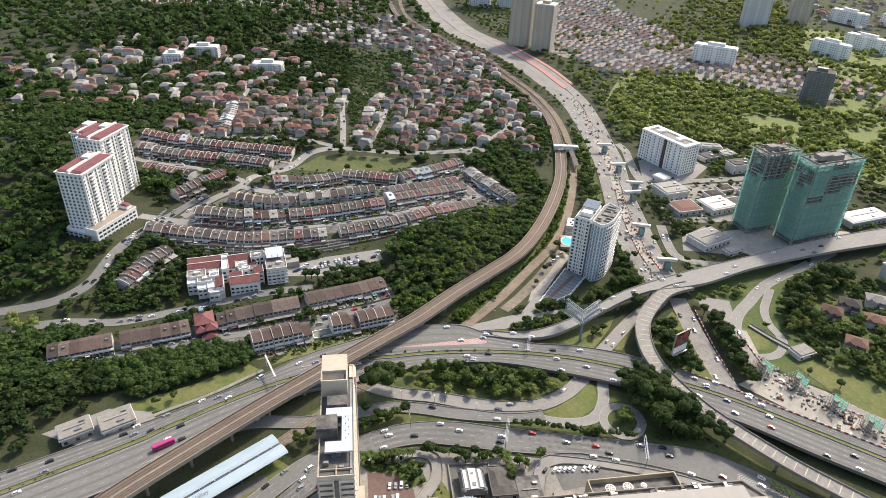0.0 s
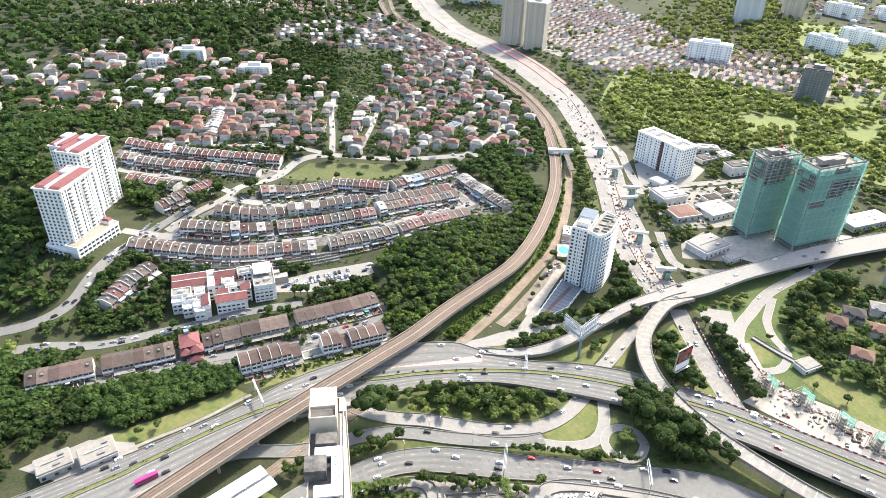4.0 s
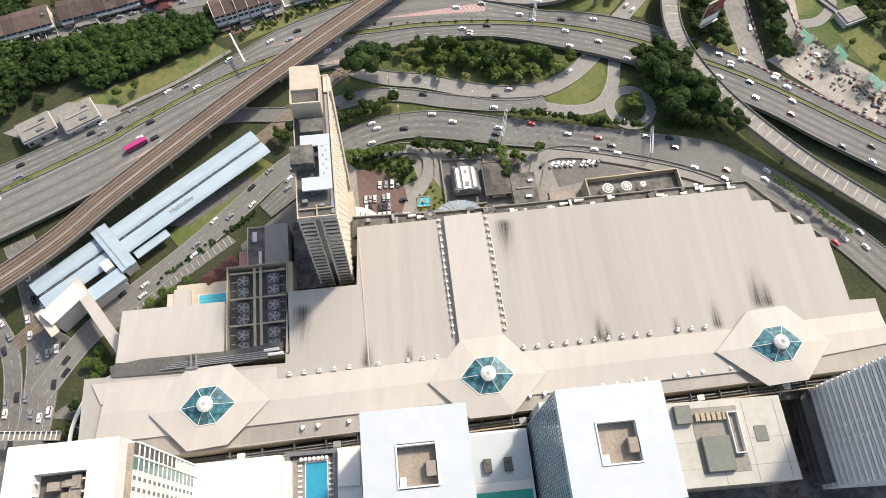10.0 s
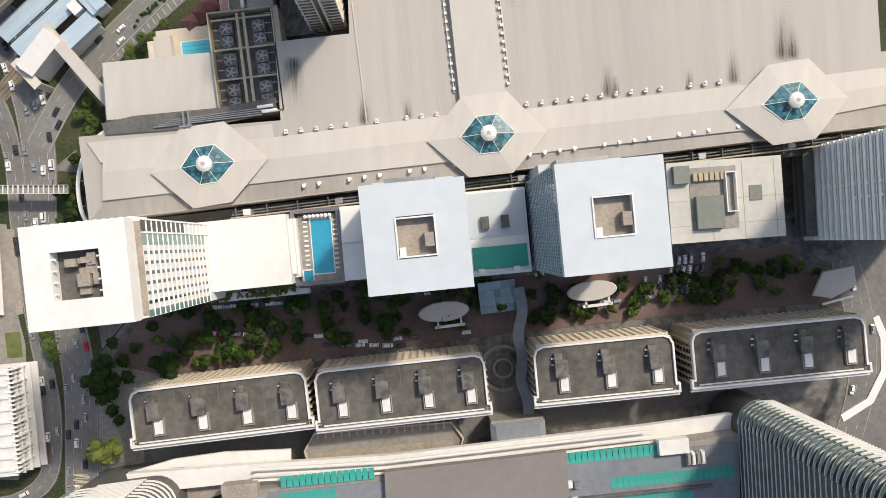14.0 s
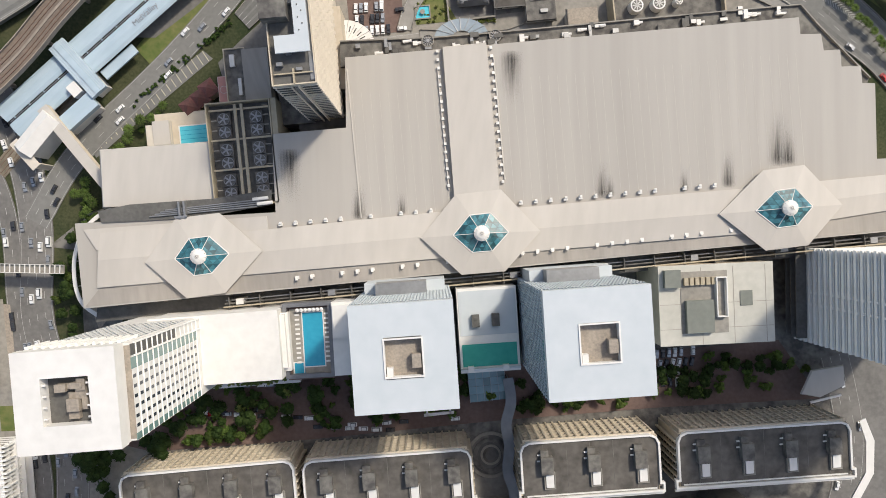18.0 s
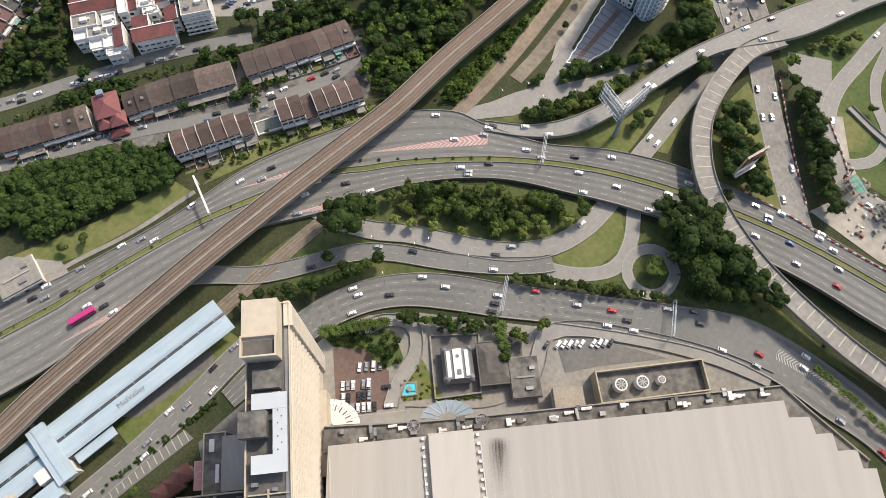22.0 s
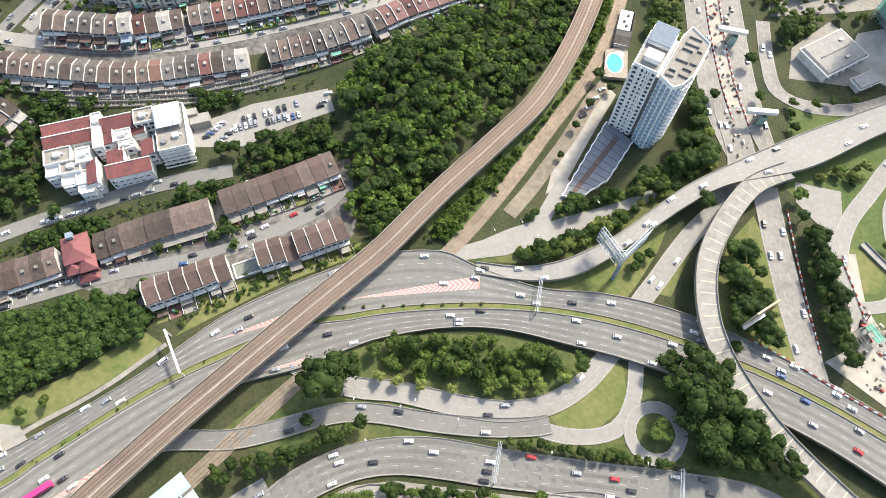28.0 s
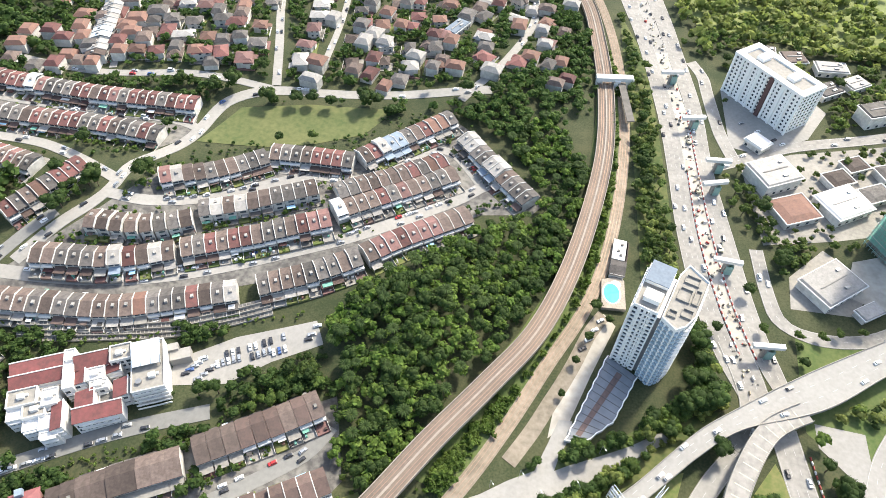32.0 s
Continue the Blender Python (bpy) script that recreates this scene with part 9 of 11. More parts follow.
for q in (-4, 4):
    part("roof_panel", Shape().box(q, 0, 6.6, 1.7, 11.6, 0.45), "white_paint", ph)
    for r in (-6.4, 6.4):
        part("corner_dome", Shape().tube((q * 1.35, r, 4), (q * 1.35, r, 6.2), 1.7, 12, 1.5).tube((q * 1.35, r, 6.2), (q * 1.35, r, 7.2), 1.5, 12, 0.3), "dark_cladding", ph, "bluish grey domed corner")
part("hatch", Shape().box(0.2, -3.8, 7.2, 1.8, 2.2, 0.3), "dark_cladding", ph)
part("roof_oval", Shape().tube((0, 3.2, 7.2), (0, 3.2, 7.35), 0.8, 14), "dark_cladding", ph)
COURT = [(-8, 175), (14.6, 178.5), (18, 151.6), (-2.3, 146.6)]
solid("court_wall", Shape().wall(COURT[::-1], 0.7, high(4, 162) - 1, high(4, 162) + 2.0), "concrete", "pale rendered wall round the court", "wall", kind="structure")
claim_rect(6.1, 162.4, 14, 17, 12)
hall("shed", 22, 165, 13, 18, 4.5, TURN, "dark_roof", "old shed with a dark roof", 0.5, "machine_dark")
hall("low_yard_building", 36, 160, 12, 17, 3.5, TURN, "concrete_dirty", "roofless concrete yard building", 0.97, "concrete")
hall("deck_house", 55, 150, 12, 13, 8, TURN, "roof_gravel", "stained concrete deck house", 0.97, "concrete")
wbd = thing("west_building", -177.5, -78, G0, 10, "white office building with rows of sunshade fins", "building")
part("wall", Shape().box(0, 0, 0, 24, 44, 15), "concrete", wbd)
for k in range(5):
    part("floor_ledge", Shape().box(1.2 * (4 - k) / 2, 0, 2.5 + k * 3.1, 25 + 1.2 * (4 - k), 45, 0.4), "white_paint", wbd)
fin_w = Shape()
for k in range(24):
    fin_w.box(12.5 + (k % 3) * 0.5, -21 + k * 1.85, 3, 2.2, 0.5, 13)
part("fin", fin_w, "bright_white", wbd)
for k in range(9):
    part("roof_beam", Shape().box(0, -20 + k * 5, 15.3, 24, 0.7, 0.8), "white_paint", wbd)
part("roof_box", Shape().box(-3, 6, 15.3, 12, 16, 2.6), "concrete", wbd)
part("forecourt", Shape().box(16, 0, 0, 4, 46, 0.5), "brick_paving", wbd)
copy_thing(wbd, pose(-199, -14, G0 - 3, 0, 0, 8))
hall("utility_hut", 221.5, 290.5, 13, 9, 4, 28, "concrete", "small grey flat-roofed utility hut")
hall("blue_roofed_hall", -30, 640, 20, 9, 5, 60, "tile_blue", "long house with a pale blue roof")


def slab_tower(x, y, w, d, h, ang, floors, wall_, look_, roof="white_paint", z=None):
    ob = thing("distant_tower", x, y, high(x, y) - 1, ang, look_, "tower", "distant tower blocks")
    part("wall", Shape().box(0, 0, 0, w, d, h), wall_, ob)
    window_grid(ob, w, d, 2, h - 1, floors, (max(3, int(w / 4)), max(3, int(d / 4))), 0.5, 0.45, "window_pale")
    claim_rect(x, y, w + 6, d + 6, ang)
    for k in range(3):
        part("pilaster", Shape().box(-w / 2 + (k + 0.5) * w / 3, -d / 2 - 0.5, 0, w / 10, 1.4, h), wall_, ob)
    part("roof", Shape().box(0, 0, h, w * 0.96, d * 0.96, 1.2), roof, ob)
    part("roof_house", Shape().box(0, 0, h + 1.2, w * 0.4, d * 0.4, 4), wall_, ob)
    return ob


slab_tower(45, 1010, 34, 24, 74, -20, 22, "cream", "cream apartment tower with a stepped top")
slab_tower(78, 985, 30, 24, 70, -20, 21, "cream", "cream apartment tower with a stepped top")
slab_tower(-30, 1320, 40, 20, 80, -10, 24, "white_paint", "white distant apartment tower")
slab_tower(20, 1330, 30, 20, 86, -10, 24, "white_paint", "white distant apartment tower")
slab_tower(490, 1270, 46, 26, 86, -10, 26, "white_paint", "white distant apartment tower")
slab_tower(590, 1320, 36, 26, 80, -10, 24, "cream", "cream distant apartment tower")
slab_tower(432, 826, 34, 20, 42, -25, 12, "dark_cladding", "dark grey apartment block", "dark_roof")
# slab walls whitened to stand in for haze on their shaded faces
slab_tower(338, 975, 62, 18, 30, -22, 8, "bright_white", "long pale apartment slab")
slab_tower(545, 1060, 60, 16, 24, -52, 6, "bright_white", "pale apartment slab with a ribbed roof")
slab_tower(630, 1120, 70, 16, 24, -52, 6, "bright_white", "pale apartment slab with a ribbed roof")
slab_tower(700, 1350, 70, 16, 24, -52, 6, "bright_white", "pale apartment slab with a ribbed roof")
slab_tower(790, 1330, 70, 16, 24, -52, 6, "bright_white", "pale apartment slab with a ribbed roof")
slab_tower(-400, 832, 40, 18, 16, 10, 5, "white_paint", "white hillside apartment house")
slab_tower(-430, 800, 24, 18, 14, 10, 4, "white_paint", "white hillside apartment house")
slab_tower(-300, 800, 40, 18, 12, 5, 4, "white_paint", "white hall with a curved roof on the hill")

# ---------------------------------------------------------------- road furniture
def street_lamp(x, y, ang):
    ob = thing("street_lamp", x, y, high(x, y), ang, "slim grey street lamp with a flat white head", "street lamp", "street lamps by the roads")
    part("pole", Shape().tube((0, 0, -0.4), (0, 0, 9), 0.11, 6, 0.07).tube((0, 0, 9), (1.8, 0, 9.5), 0.06, 5), "grey_metal", ob)
    part("head", Shape().box(2.2, 0, 9.42, 1.1, 0.42, 0.18, 0, 0.8), "bright_white", ob)


for x, y, a_ in ((-19, 216, -90), (-13, 215, 90), (-39, 217, -90), (6, 209, 90), (14, 303.5, -60), (27, 309.5, -60), (37, 299, 120), (53, 305, 120), (64, 325, -60), (-31, 196.5, 110), (46, 199.5, 90), (86, 199.5, 90)):
    street_lamp(x, y, a_)


WORKS = {}
wr = random.Random(23)
for line_, n_, w_ in (([(141, 365), (137, 416), (132.5, 467), (132, 517), (131.5, 576), (126, 648), (120, 706), (109, 783)], 210, 4.0), ([(178, 262), (205, 246), (236, 226)], 60, 9.0)):
    for q in even(curve(line_, 4.0), n_):
        x, y = q.x + wr.uniform(-w_, w_), q.y + wr.uniform(-w_, w_)
        WORKS.setdefault(wr.choice(("concrete", "concrete_dirty", "machine_dark", "red_paint", "yellow_paint", "white_paint", "grey_metal", "tan_steel", "dirt")), Shape()).box(x, y, high(x, y) + 0.1, wr.uniform(0.5, 2.6), wr.uniform(0.4, 1.4), wr.uniform(0.4, 1.9), wr.uniform(0, 180), wr.uniform(0.7, 1))
for m_, s_ in WORKS.items():
    tagged(new("works_clutter", s_.mesh("works_clutter", m_)), "stacked material and small plant along the road works", "construction material", kind="stuff")


def open_billboard(x, y, arms):
    """A V of two open lattice frames, high on one mast."""
    ob = thing("billboard", x, y, high(x, y), 0, "empty V-shaped billboard lattice on a tall blue mast", "billboard")
    part("mast", Shape().tube((0, 0, -0.5), (0, 1.0, 15), 0.9, 12, 0.8), "tile_blue", ob, "pale blue steel mast")
    for dx, dy in arms:
        long_, a = math.hypot(dx, dy), math.degrees(math.atan2(dy, dx))
        for q in (0, 1.3):
            s = Shape()
            for i in range(9):
                s.box(i * long_ / 8, q, 13.2, 0.22, 0.22, 11.6)
            for i in range(5):
                s.box(long_ / 2, q, 13.2 + i * 2.85, long_ + 0.3, 0.22, 0.22)
            part("frame", s, "lattice_white", ob, "pale steel lattice frame").matrix_basis = pose(0, 1, 0, 0, 0, a)
        for i in range(8):
            u0, u1 = i * long_ / 8, (i + 1) * long_ / 8
            part("brace", Shape().tube((u0, 0, 13.2 if i % 2 else 24.8), (u1, 1.3, 24.8 if i % 2 else 13.2), 0.1, 5), "lattice_white", ob).matrix_basis = pose(0, 1, 0, 0, 0, a)
        part("back_panel", Shape().box(long_ / 2, 0.65, 15.5, long_ * 0.9, 0.12, 2.2).box(long_ / 2, 0.65, 20.2, long_ * 0.9, 0.12, 2.2), "blue_roof", ob, "pale sheet left on the lattice").matrix_basis = pose(0, 1, 0, 0, 0, a)
    part("tie", Shape().tube((arms[0][0] * 0.55, arms[0][1] * 0.55, 16), (arms[1][0] * 0.55, arms[1][1] * 0.55, 16), 0.18, 6), "lattice_white", ob)
    return ob


open_billboard(73.5, 286.5, ((-9.6, 13.5), (12.4, 14.6)))
bb = thing("billboard", 133, 267.5, high(133, 267.5), 37, "tall billboard with a red and dark picture over a white strip", "billboard")
part("mast", Shape().tube((-3.5, 0.6, -0.5), (-3.5, 0.6, 14), 0.35, 8).tube((3.5, 0.6, -0.5), (3.5, 0.6, 14), 0.35, 8), "grey_metal", bb)
pn_ = part("panel", Shape().box(0, 0.5, 13, 13, 0.9, 16), "tan_steel", bb, "tan steel back of the board")
part("panel_face", Shape().box(0, -0.02, 18.6, 12.6, 0.08, 10.2), "car_black", pn_)
part("panel_block", Shape().box(-3.6, -0.1, 19, 3.2, 0.06, 5.5).box(-1.4, -0.1, 22.5, 2.6, 0.06, 4).box(2.6, -0.1, 24, 5, 0.06, 4.2).box(4.8, -0.1, 20.4, 1.8, 0.06, 3), "red_paint", pn_)
part("panel_strip", Shape().box(0, -0.02, 13.2, 12.6, 0.08, 4.8), "bright_white", pn_)
part("walkway", Shape().box(0, -0.7, 12.6, 13, 1.3, 0.2), "grey_metal", bb)
bb = thing("billboard", -222, 112, high(-222, 112), -60, "black roadside advertising board", "billboard")
part("mast", Shape().tube((0, 0, 0), (0, 0, 6), 0.6, 8), "grey_metal", bb)
part("panel", Shape().box(0, 0, 5, 14, 0.8, 12), "car_black", bb)
gan = thing("road_gantry", -121, 227, 0, -57, "white steel sign gantry across the carriageway", "gantry")
part("beam", Shape().box(0, 0, 6.5, 22, 0.9, 0.9), "white_paint", gan)
part("post", Shape().tube((-10.5, 0, -1.5), (-10.5, 0, 6.6), 0.3).tube((10.5, 0, -1.5), (10.5, 0, 6.6), 0.3), "white_paint", gan)
for x, y, a in ((24, 196, 85), (101, 193, 85), (38, 272, 85)):
    gan = thing("road_gantry", x, y, high(x, y) + 0.3, a, "slender lattice gantry over the road", "gantry")
    part("beam", Shape().box(0, -0.7, 6, 17, 0.15, 0.15).box(0, 0.7, 6, 17, 0.15, 0.15).box(0, 0, 7, 17, 0.15, 0.15), "lattice_white", gan)
    lace = Shape()
    for k in range(12):
        lace.tube((-8 + k * 1.4, -0.7, 6), (-7.3 + k * 1.4, 0.7, 6), 0.06, 4)
    part("lacing", lace, "lattice_white", gan)
    part("post", Shape().tube((-8.4, 0, -0.5), (-8.4, 0, 6.6), 0.25).tube((8.4, 0, -0.5), (8.4, 0, 6.6), 0.25), "lattice_white", gan)
for x, y in ((150, 386), (139, 440), (141, 500), (136, 560), (146, 520), (128, 610)):
    pp = thing("viaduct_pier", x, y, high(x, y), hr.uniform(-15, 15), "new concrete viaduct pier with scaffold", "pier", "piers of the unfinished viaduct")
    part("shaft", Shape().box(0, 0, -0.5, 2.4, 2.4, 9), "concrete", pp)
    part("crosshead", Shape().box(0, 0, 8.5, 16, 2.6, 2.2), "white_paint", pp)
    part("scaffold", Shape().wall(rect(2, 0, 4, 4), 0.2, 0, 7), "net_scaffold", pp)
for x, y in ((188, 268), (206, 258), (222, 240), (236, 225)):
    pp = thing("scaffold_tower", x, y, high(x, y), 30, "scaffolded viaduct pier on the road works", "pier", "scaffolds on the road works")
    part("shaft", Shape().box(0, 0, -0.5, 2.4, 2.4, 9), "concrete", pp)
    fr_ = Shape()
    for i in range(4):
        for j in range(4):
            fr_.box(-4.5 + i * 3, -4.5 + j * 3, 0, 0.18, 0.18, 10)
    for k in range(5):
        fr_.wall(rect(0, 0, 9.2, 9.2), 0.2, k * 2.2, k * 2.2 + 0.2)
    part("scaffold", fr_, "scaffold", pp)
    part("net_panel", Shape().box(4.6, 0, 2, 0.1, 9, 6), "netting", pp)
barrier_line = [curve([(135.9, 261.5), (154.8, 252), (174.5, 240.5), (197.7, 228.5), (240, 206)], 2), curve([(160.7, 332), (162.8, 305), (165.3, 281), (168.4, 258)], 2), curve([(184.8, 308), (189.7, 287), (193, 266)], 2), curve([(196, 262), (215, 250), (240, 236)], 2), curve([(146.5, 384), (140.5, 418), (136.6, 467), (135.6, 519), (135.6, 578)], 2), curve([(138.4, 386), (132.6, 421), (128.5, 469), (128.5, 517)], 2)]
hw_rng = random.Random(8)
for q, m_ in enumerate(("dirt", "concrete_dirty", "dust")):
    heap = Shape()
    for k in range(46):
        x, y = hw_rng.uniform(172, 250), 0
        y = 300 - (x - 172) * 1.15 + hw_rng.uniform(-10, 8)
        if x < 190 and not taken(x, y, 0) or x >= 190:
            heap.box(x, y, high(x, y), hw_rng.uniform(1, 4), hw_rng.uniform(0.8, 3), hw_rng.uniform(0.4, 1.6), hw_rng.uniform(0, 90), 0.55)
    solid("rubble_heap", heap, m_, "heaps of earth and rubble on the road works", "rubble", kind="stuff")
for x, y, a, m_ in ((203, 256, 30, "yellow_paint"), (226, 236, -20, "tan_steel"), (190, 276, 70, "red_paint"), (140, 455, 80, "yellow_paint"), (133, 500, 85, "tan_steel"), (133, 545, 90, "yellow_paint")):
    ex = thing("excavator", x, y, high(x, y) + 0.3, a, "tracked excavator on the road works", "excavator", "machines on the road works")
    part("track", Shape().box(0, 1.1, 0, 3.6, 0.7, 0.9), "rubber", ex)
    part("track", Shape().box(0, -1.1, 0, 3.6, 0.7, 0.9), "rubber", ex)
    part("cab", Shape().box(0.2, 0.5, 1.0, 1.5, 1.4, 1.8), "glass_dark", ex)
    part("body", Shape().box(-0.8, 0, 0.95, 2.6, 2.5, 1.2), m_, ex)
    bo_ = part("boom", Shape().tube((0.6, -0.4, 1.6), (3.6, -0.4, 4.2), 0.25, 5).tube((3.6, -0.4, 4.2), (5.6, -0.4, 1.2), 0.2, 5), m_, ex)
    part("bucket", Shape().box(5.6, -0.4, 0.3, 0.9, 1.1, 0.9, 0, 0.8), "machine_dark", bo_)
bshape = [Shape().box(0, 0, 0, 1.9, 0.6, 0.9, 0, 0.7).mesh("barrier", m) for m in ("red_paint", "white_paint")]
for ln_ in barrier_line:
    tot = sum((b - a).length for a, b in zip(ln_, ln_[1:]))
    pts = even(ln_, int(tot / 2.1))
    for i, q in enumerate(pts[:-1]):
        t = pts[i + 1] - q
        ob = new("road_barrier", bshape[i % 2])
        zq = hw(q.x, q.y) if ln_ is barrier_line[0] else high(q.x, q.y) + 0.3
        ob.matrix_basis = pose(q.x, q.y, zq, 0, 0, math.degrees(math.atan2(t.y, t.x)))
        tagged(ob, "red plastic road works barrier" if i % 2 == 0 else "white plastic road works barrier", "barrier", "barriers along the road works")

# ---------------------------------------------------------------- trees
tr = random.Random(5)
nr = np.random.RandomState(5)


def crown(n_leaf, leaf, lobes, flat, seed):
    """Vertices and quads of a crown of radius about 1: a lumpy core and many small tilted leaf sprays."""
    r = np.random.RandomState(seed)
    centres = np.array([(0, 0, 0.1)] + [(0.5 * math.cos(a), 0.5 * math.sin(a), r.uniform(-0.15, 0.3)) for a in r.uniform(0, math.tau, lobes)])
    radii = np.array([0.62] + list(r.uniform(0.3, 0.52, lobes)))
    v, f = [], []
    for i in range(n_leaf):
        k = r.randint(0, len(centres))
        d = r.normal(size=3)
        d /= np.linalg.norm(d)
        if d[2] < -0.35:
            d[2] *= -1
        p = centres[k] + d * radii[k] * r.uniform(0.78, 1.12)
        nrm = d + r.normal(size=3) * 0.45
        nrm /= np.linalg.norm(nrm)
        a = np.cross(nrm, (0.3, 0.5, 0.8) + r.normal(size=3) * 0.3)
        a /= np.linalg.norm(a)
        b = np.cross(nrm, a)
        s = leaf * r.uniform(0.6, 1.3)
        e = s * r.uniform(0.5, 0.9)
        base = len(v)
        v += [p - a * s, p - b * e - nrm * 0.15 * s, p + a * s, p + b * e - nrm * 0.1 * s]
        f.append((base, base + 1, base + 2, base + 3))
    for k in range(len(centres)):
        base = len(v)
        rings, seg = (3, 8) if n_leaf > 100 else (3, 6) if n_leaf > 20 else (3, 4)
        f += [(base, base + j + 1, base + j + 2, base + j + 3) for j in range(0, seg - 2, 2)]
        for i in range(rings):
            th = math.pi * (0.08 + 0.62 * i / (rings - 1))
            for j in range(seg):
                q = radii[k] * 0.82 * r.uniform(0.85, 1.1)
                v.append(centres[k] + np.array((math.sin(th) * math.cos(j * math.tau / seg), math.sin(th) * math.sin(j * math.tau / seg), math.cos(th))) * q)
        for i in range(rings - 1):
            for j in range(seg):
                f.append((base + i * seg + j, base + (i + 1) * seg + j, base + (i + 1) * seg + (j + 1) % seg, base + i * seg + (j + 1) % seg))
    v = np.array(v)
    v[:, 2] *= flat
    return v, np.array(f)


def leafy(name, v, f, material):
    me = bpy.data.meshes.new(name)
    me.vertices.add(len(v))
    me.vertices.foreach_set("co", np.ascontiguousarray(v, dtype=np.float32).ravel())
    me.loops.add(4 * len(f))
    me.loops.foreach_set("vertex_index", np.ascontiguousarray(f, dtype=np.int32).ravel())
    me.polygons.add(len(f))
    me.polygons.foreach_set("loop_start", np.arange(0, 4 * len(f), 4, dtype=np.int32))
    me.materials.append(MATS[material])
    me.update(calc_edges=True)
    return me


VFAR = [crown(13, 0.43, 1, 0.85, 70 + s) for s in range(5)]
NEAR = [crown(170, 0.13, 6, 0.8, s) for s in range(5)]
FAR_ = [crown(34, 0.26, 3, 0.8, 40 + s) for s in range(5)]


def trunk(h, r):
    s = Shape().tube((0, 0, -0.5), (0.1, 0.1, h), r, 7, r * 0.6)
    for k in range(4):
        a = k * math.tau / 4 + 0.4
        s.tube((0.1, 0.1, h * 0.75), (1.6 * math.cos(a), 1.6 * math.sin(a), h * 1.25), r * 0.45, 5, r * 0.2)
    return s


TREES = []
for i, (m, R, H, lab) in enumerate((("leaf_dark", 4.6, 4.5, "dark green broad-crowned roadside tree"), ("leaf_dark", 6.2, 6.5, "large dark green spreading tree"), ("leaf_mid", 4.2, 4.0, "mid green leafy roadside tree"),
                                    ("leaf_mid", 3.0, 3.2, "small green rounded street tree"), ("leaf_light", 3.6, 3.6, "yellow-green sunlit leafy tree"), ("leaf_dark", 8.5, 8.0, "huge dark rain tree with a wide crown"))):
    v, f = NEAR[i % 5]
    if R > 6:
        v, f = crown(420, 0.075, 9, 0.75, 90 + i)
    v = v * R
    v[:, 2] += H + 0.35 * R
    t = tagged(new("tree", trunk(H, 0.12 + R * 0.05).mesh("trunk", "bark")), lab, "tree", "trees along roads and gardens")
    part("crown", leafy("crown", v, f, m), m, t)
    TREES.append(t)
PALM = tagged(new("palm_tree", Shape().tube((0, 0, -0.5), (0.2, 0, 6), 0.28, 7, 0.2).mesh("trunk", "bark")), "tall palm with a star of drooping fronds", "palm", "palms along roads and gardens")
fr_ = Shape()
for k in range(13):
    a = k * math.tau / 13
    c, s_ = math.cos(a), math.sin(a)
    pts = [(0.2, 6.0), (1.2, 6.7), (2.3, 6.6), (3.2, 5.8)]
    wds = [0.1, 0.5, 0.45, 0.05]
    fr_.strip([(0.2 + c * q - s_ * w, s_ * q + c * w, z - abs(w) * 0.4) for (q, z), w in zip(pts, wds)], [(0.2 + c * q, s_ * q, z) for q, z in pts])
    fr_.strip([(0.2 + c * q, s_ * q, z) for q, z in pts], [(0.2 + c * q + s_ * w, s_ * q - c * w, z - abs(w) * 0.4) for (q, z), w in zip(pts, wds)])
part("crown", fr_, "leaf_mid", PALM)
PALM_CROWN = (np.array([(x / 3.2, y / 3.2, (z - 6) / 3.2) for x, y, z in fr_.v]), np.array(fr_.f))


REST, PLANTED = {}, []
TREE_CROWNS = []
for t in TREES:
    me = t.children[0].data
    TREE_CROWNS.append((np.array([v.co for v in me.vertices]), np.array([tuple(q.vertices) for q in me.polygons]), me.materials[0].name))


def plant(kind, x, y, s=1.0, dz=0.0):
    PLANTED.append((x, y))
    if kind >= 0 and len(PLANTED) > 300:
        v, f, m = TREE_CROWNS[kind]
        a = tr.uniform(0, math.tau)
        c, sn = math.cos(a), math.sin(a)
        REST.setdefault(m, []).append((np.stack([v[:, 0] * c - v[:, 1] * sn, v[:, 0] * sn + v[:, 1] * c, v[:, 2]], 1) * s + (x, y, high(x, y) + dz), f))
        return None
    ob = copy_thing(TREES[kind] if kind >= 0 else PALM, pose(x, y, high(x, y) + dz, 0, 0, tr.uniform(0, 360)))
    ob.scale = (s, s, s * tr.uniform(0.85, 1.15))
    return ob


def grove(poly, n, kinds, smin=0.8, smax=1.2, gap=4.0):
    xs, ys = [p[0] for p in poly], [p[1] for p in poly]
    put, tries = [], 0
    while len(put) < n and tries < n * 30:
        tries += 1
        x, y = tr.uniform(min(xs), max(xs)), tr.uniform(min(ys), max(ys))
        if inside(x, y, poly) and not taken(x, y, 1.0) and all((x - a) ** 2 + (y - b) ** 2 > gap * gap for a, b in put):
            put.append((x, y))
            plant(tr.choice(kinds), x, y, tr.uniform(smin, smax))


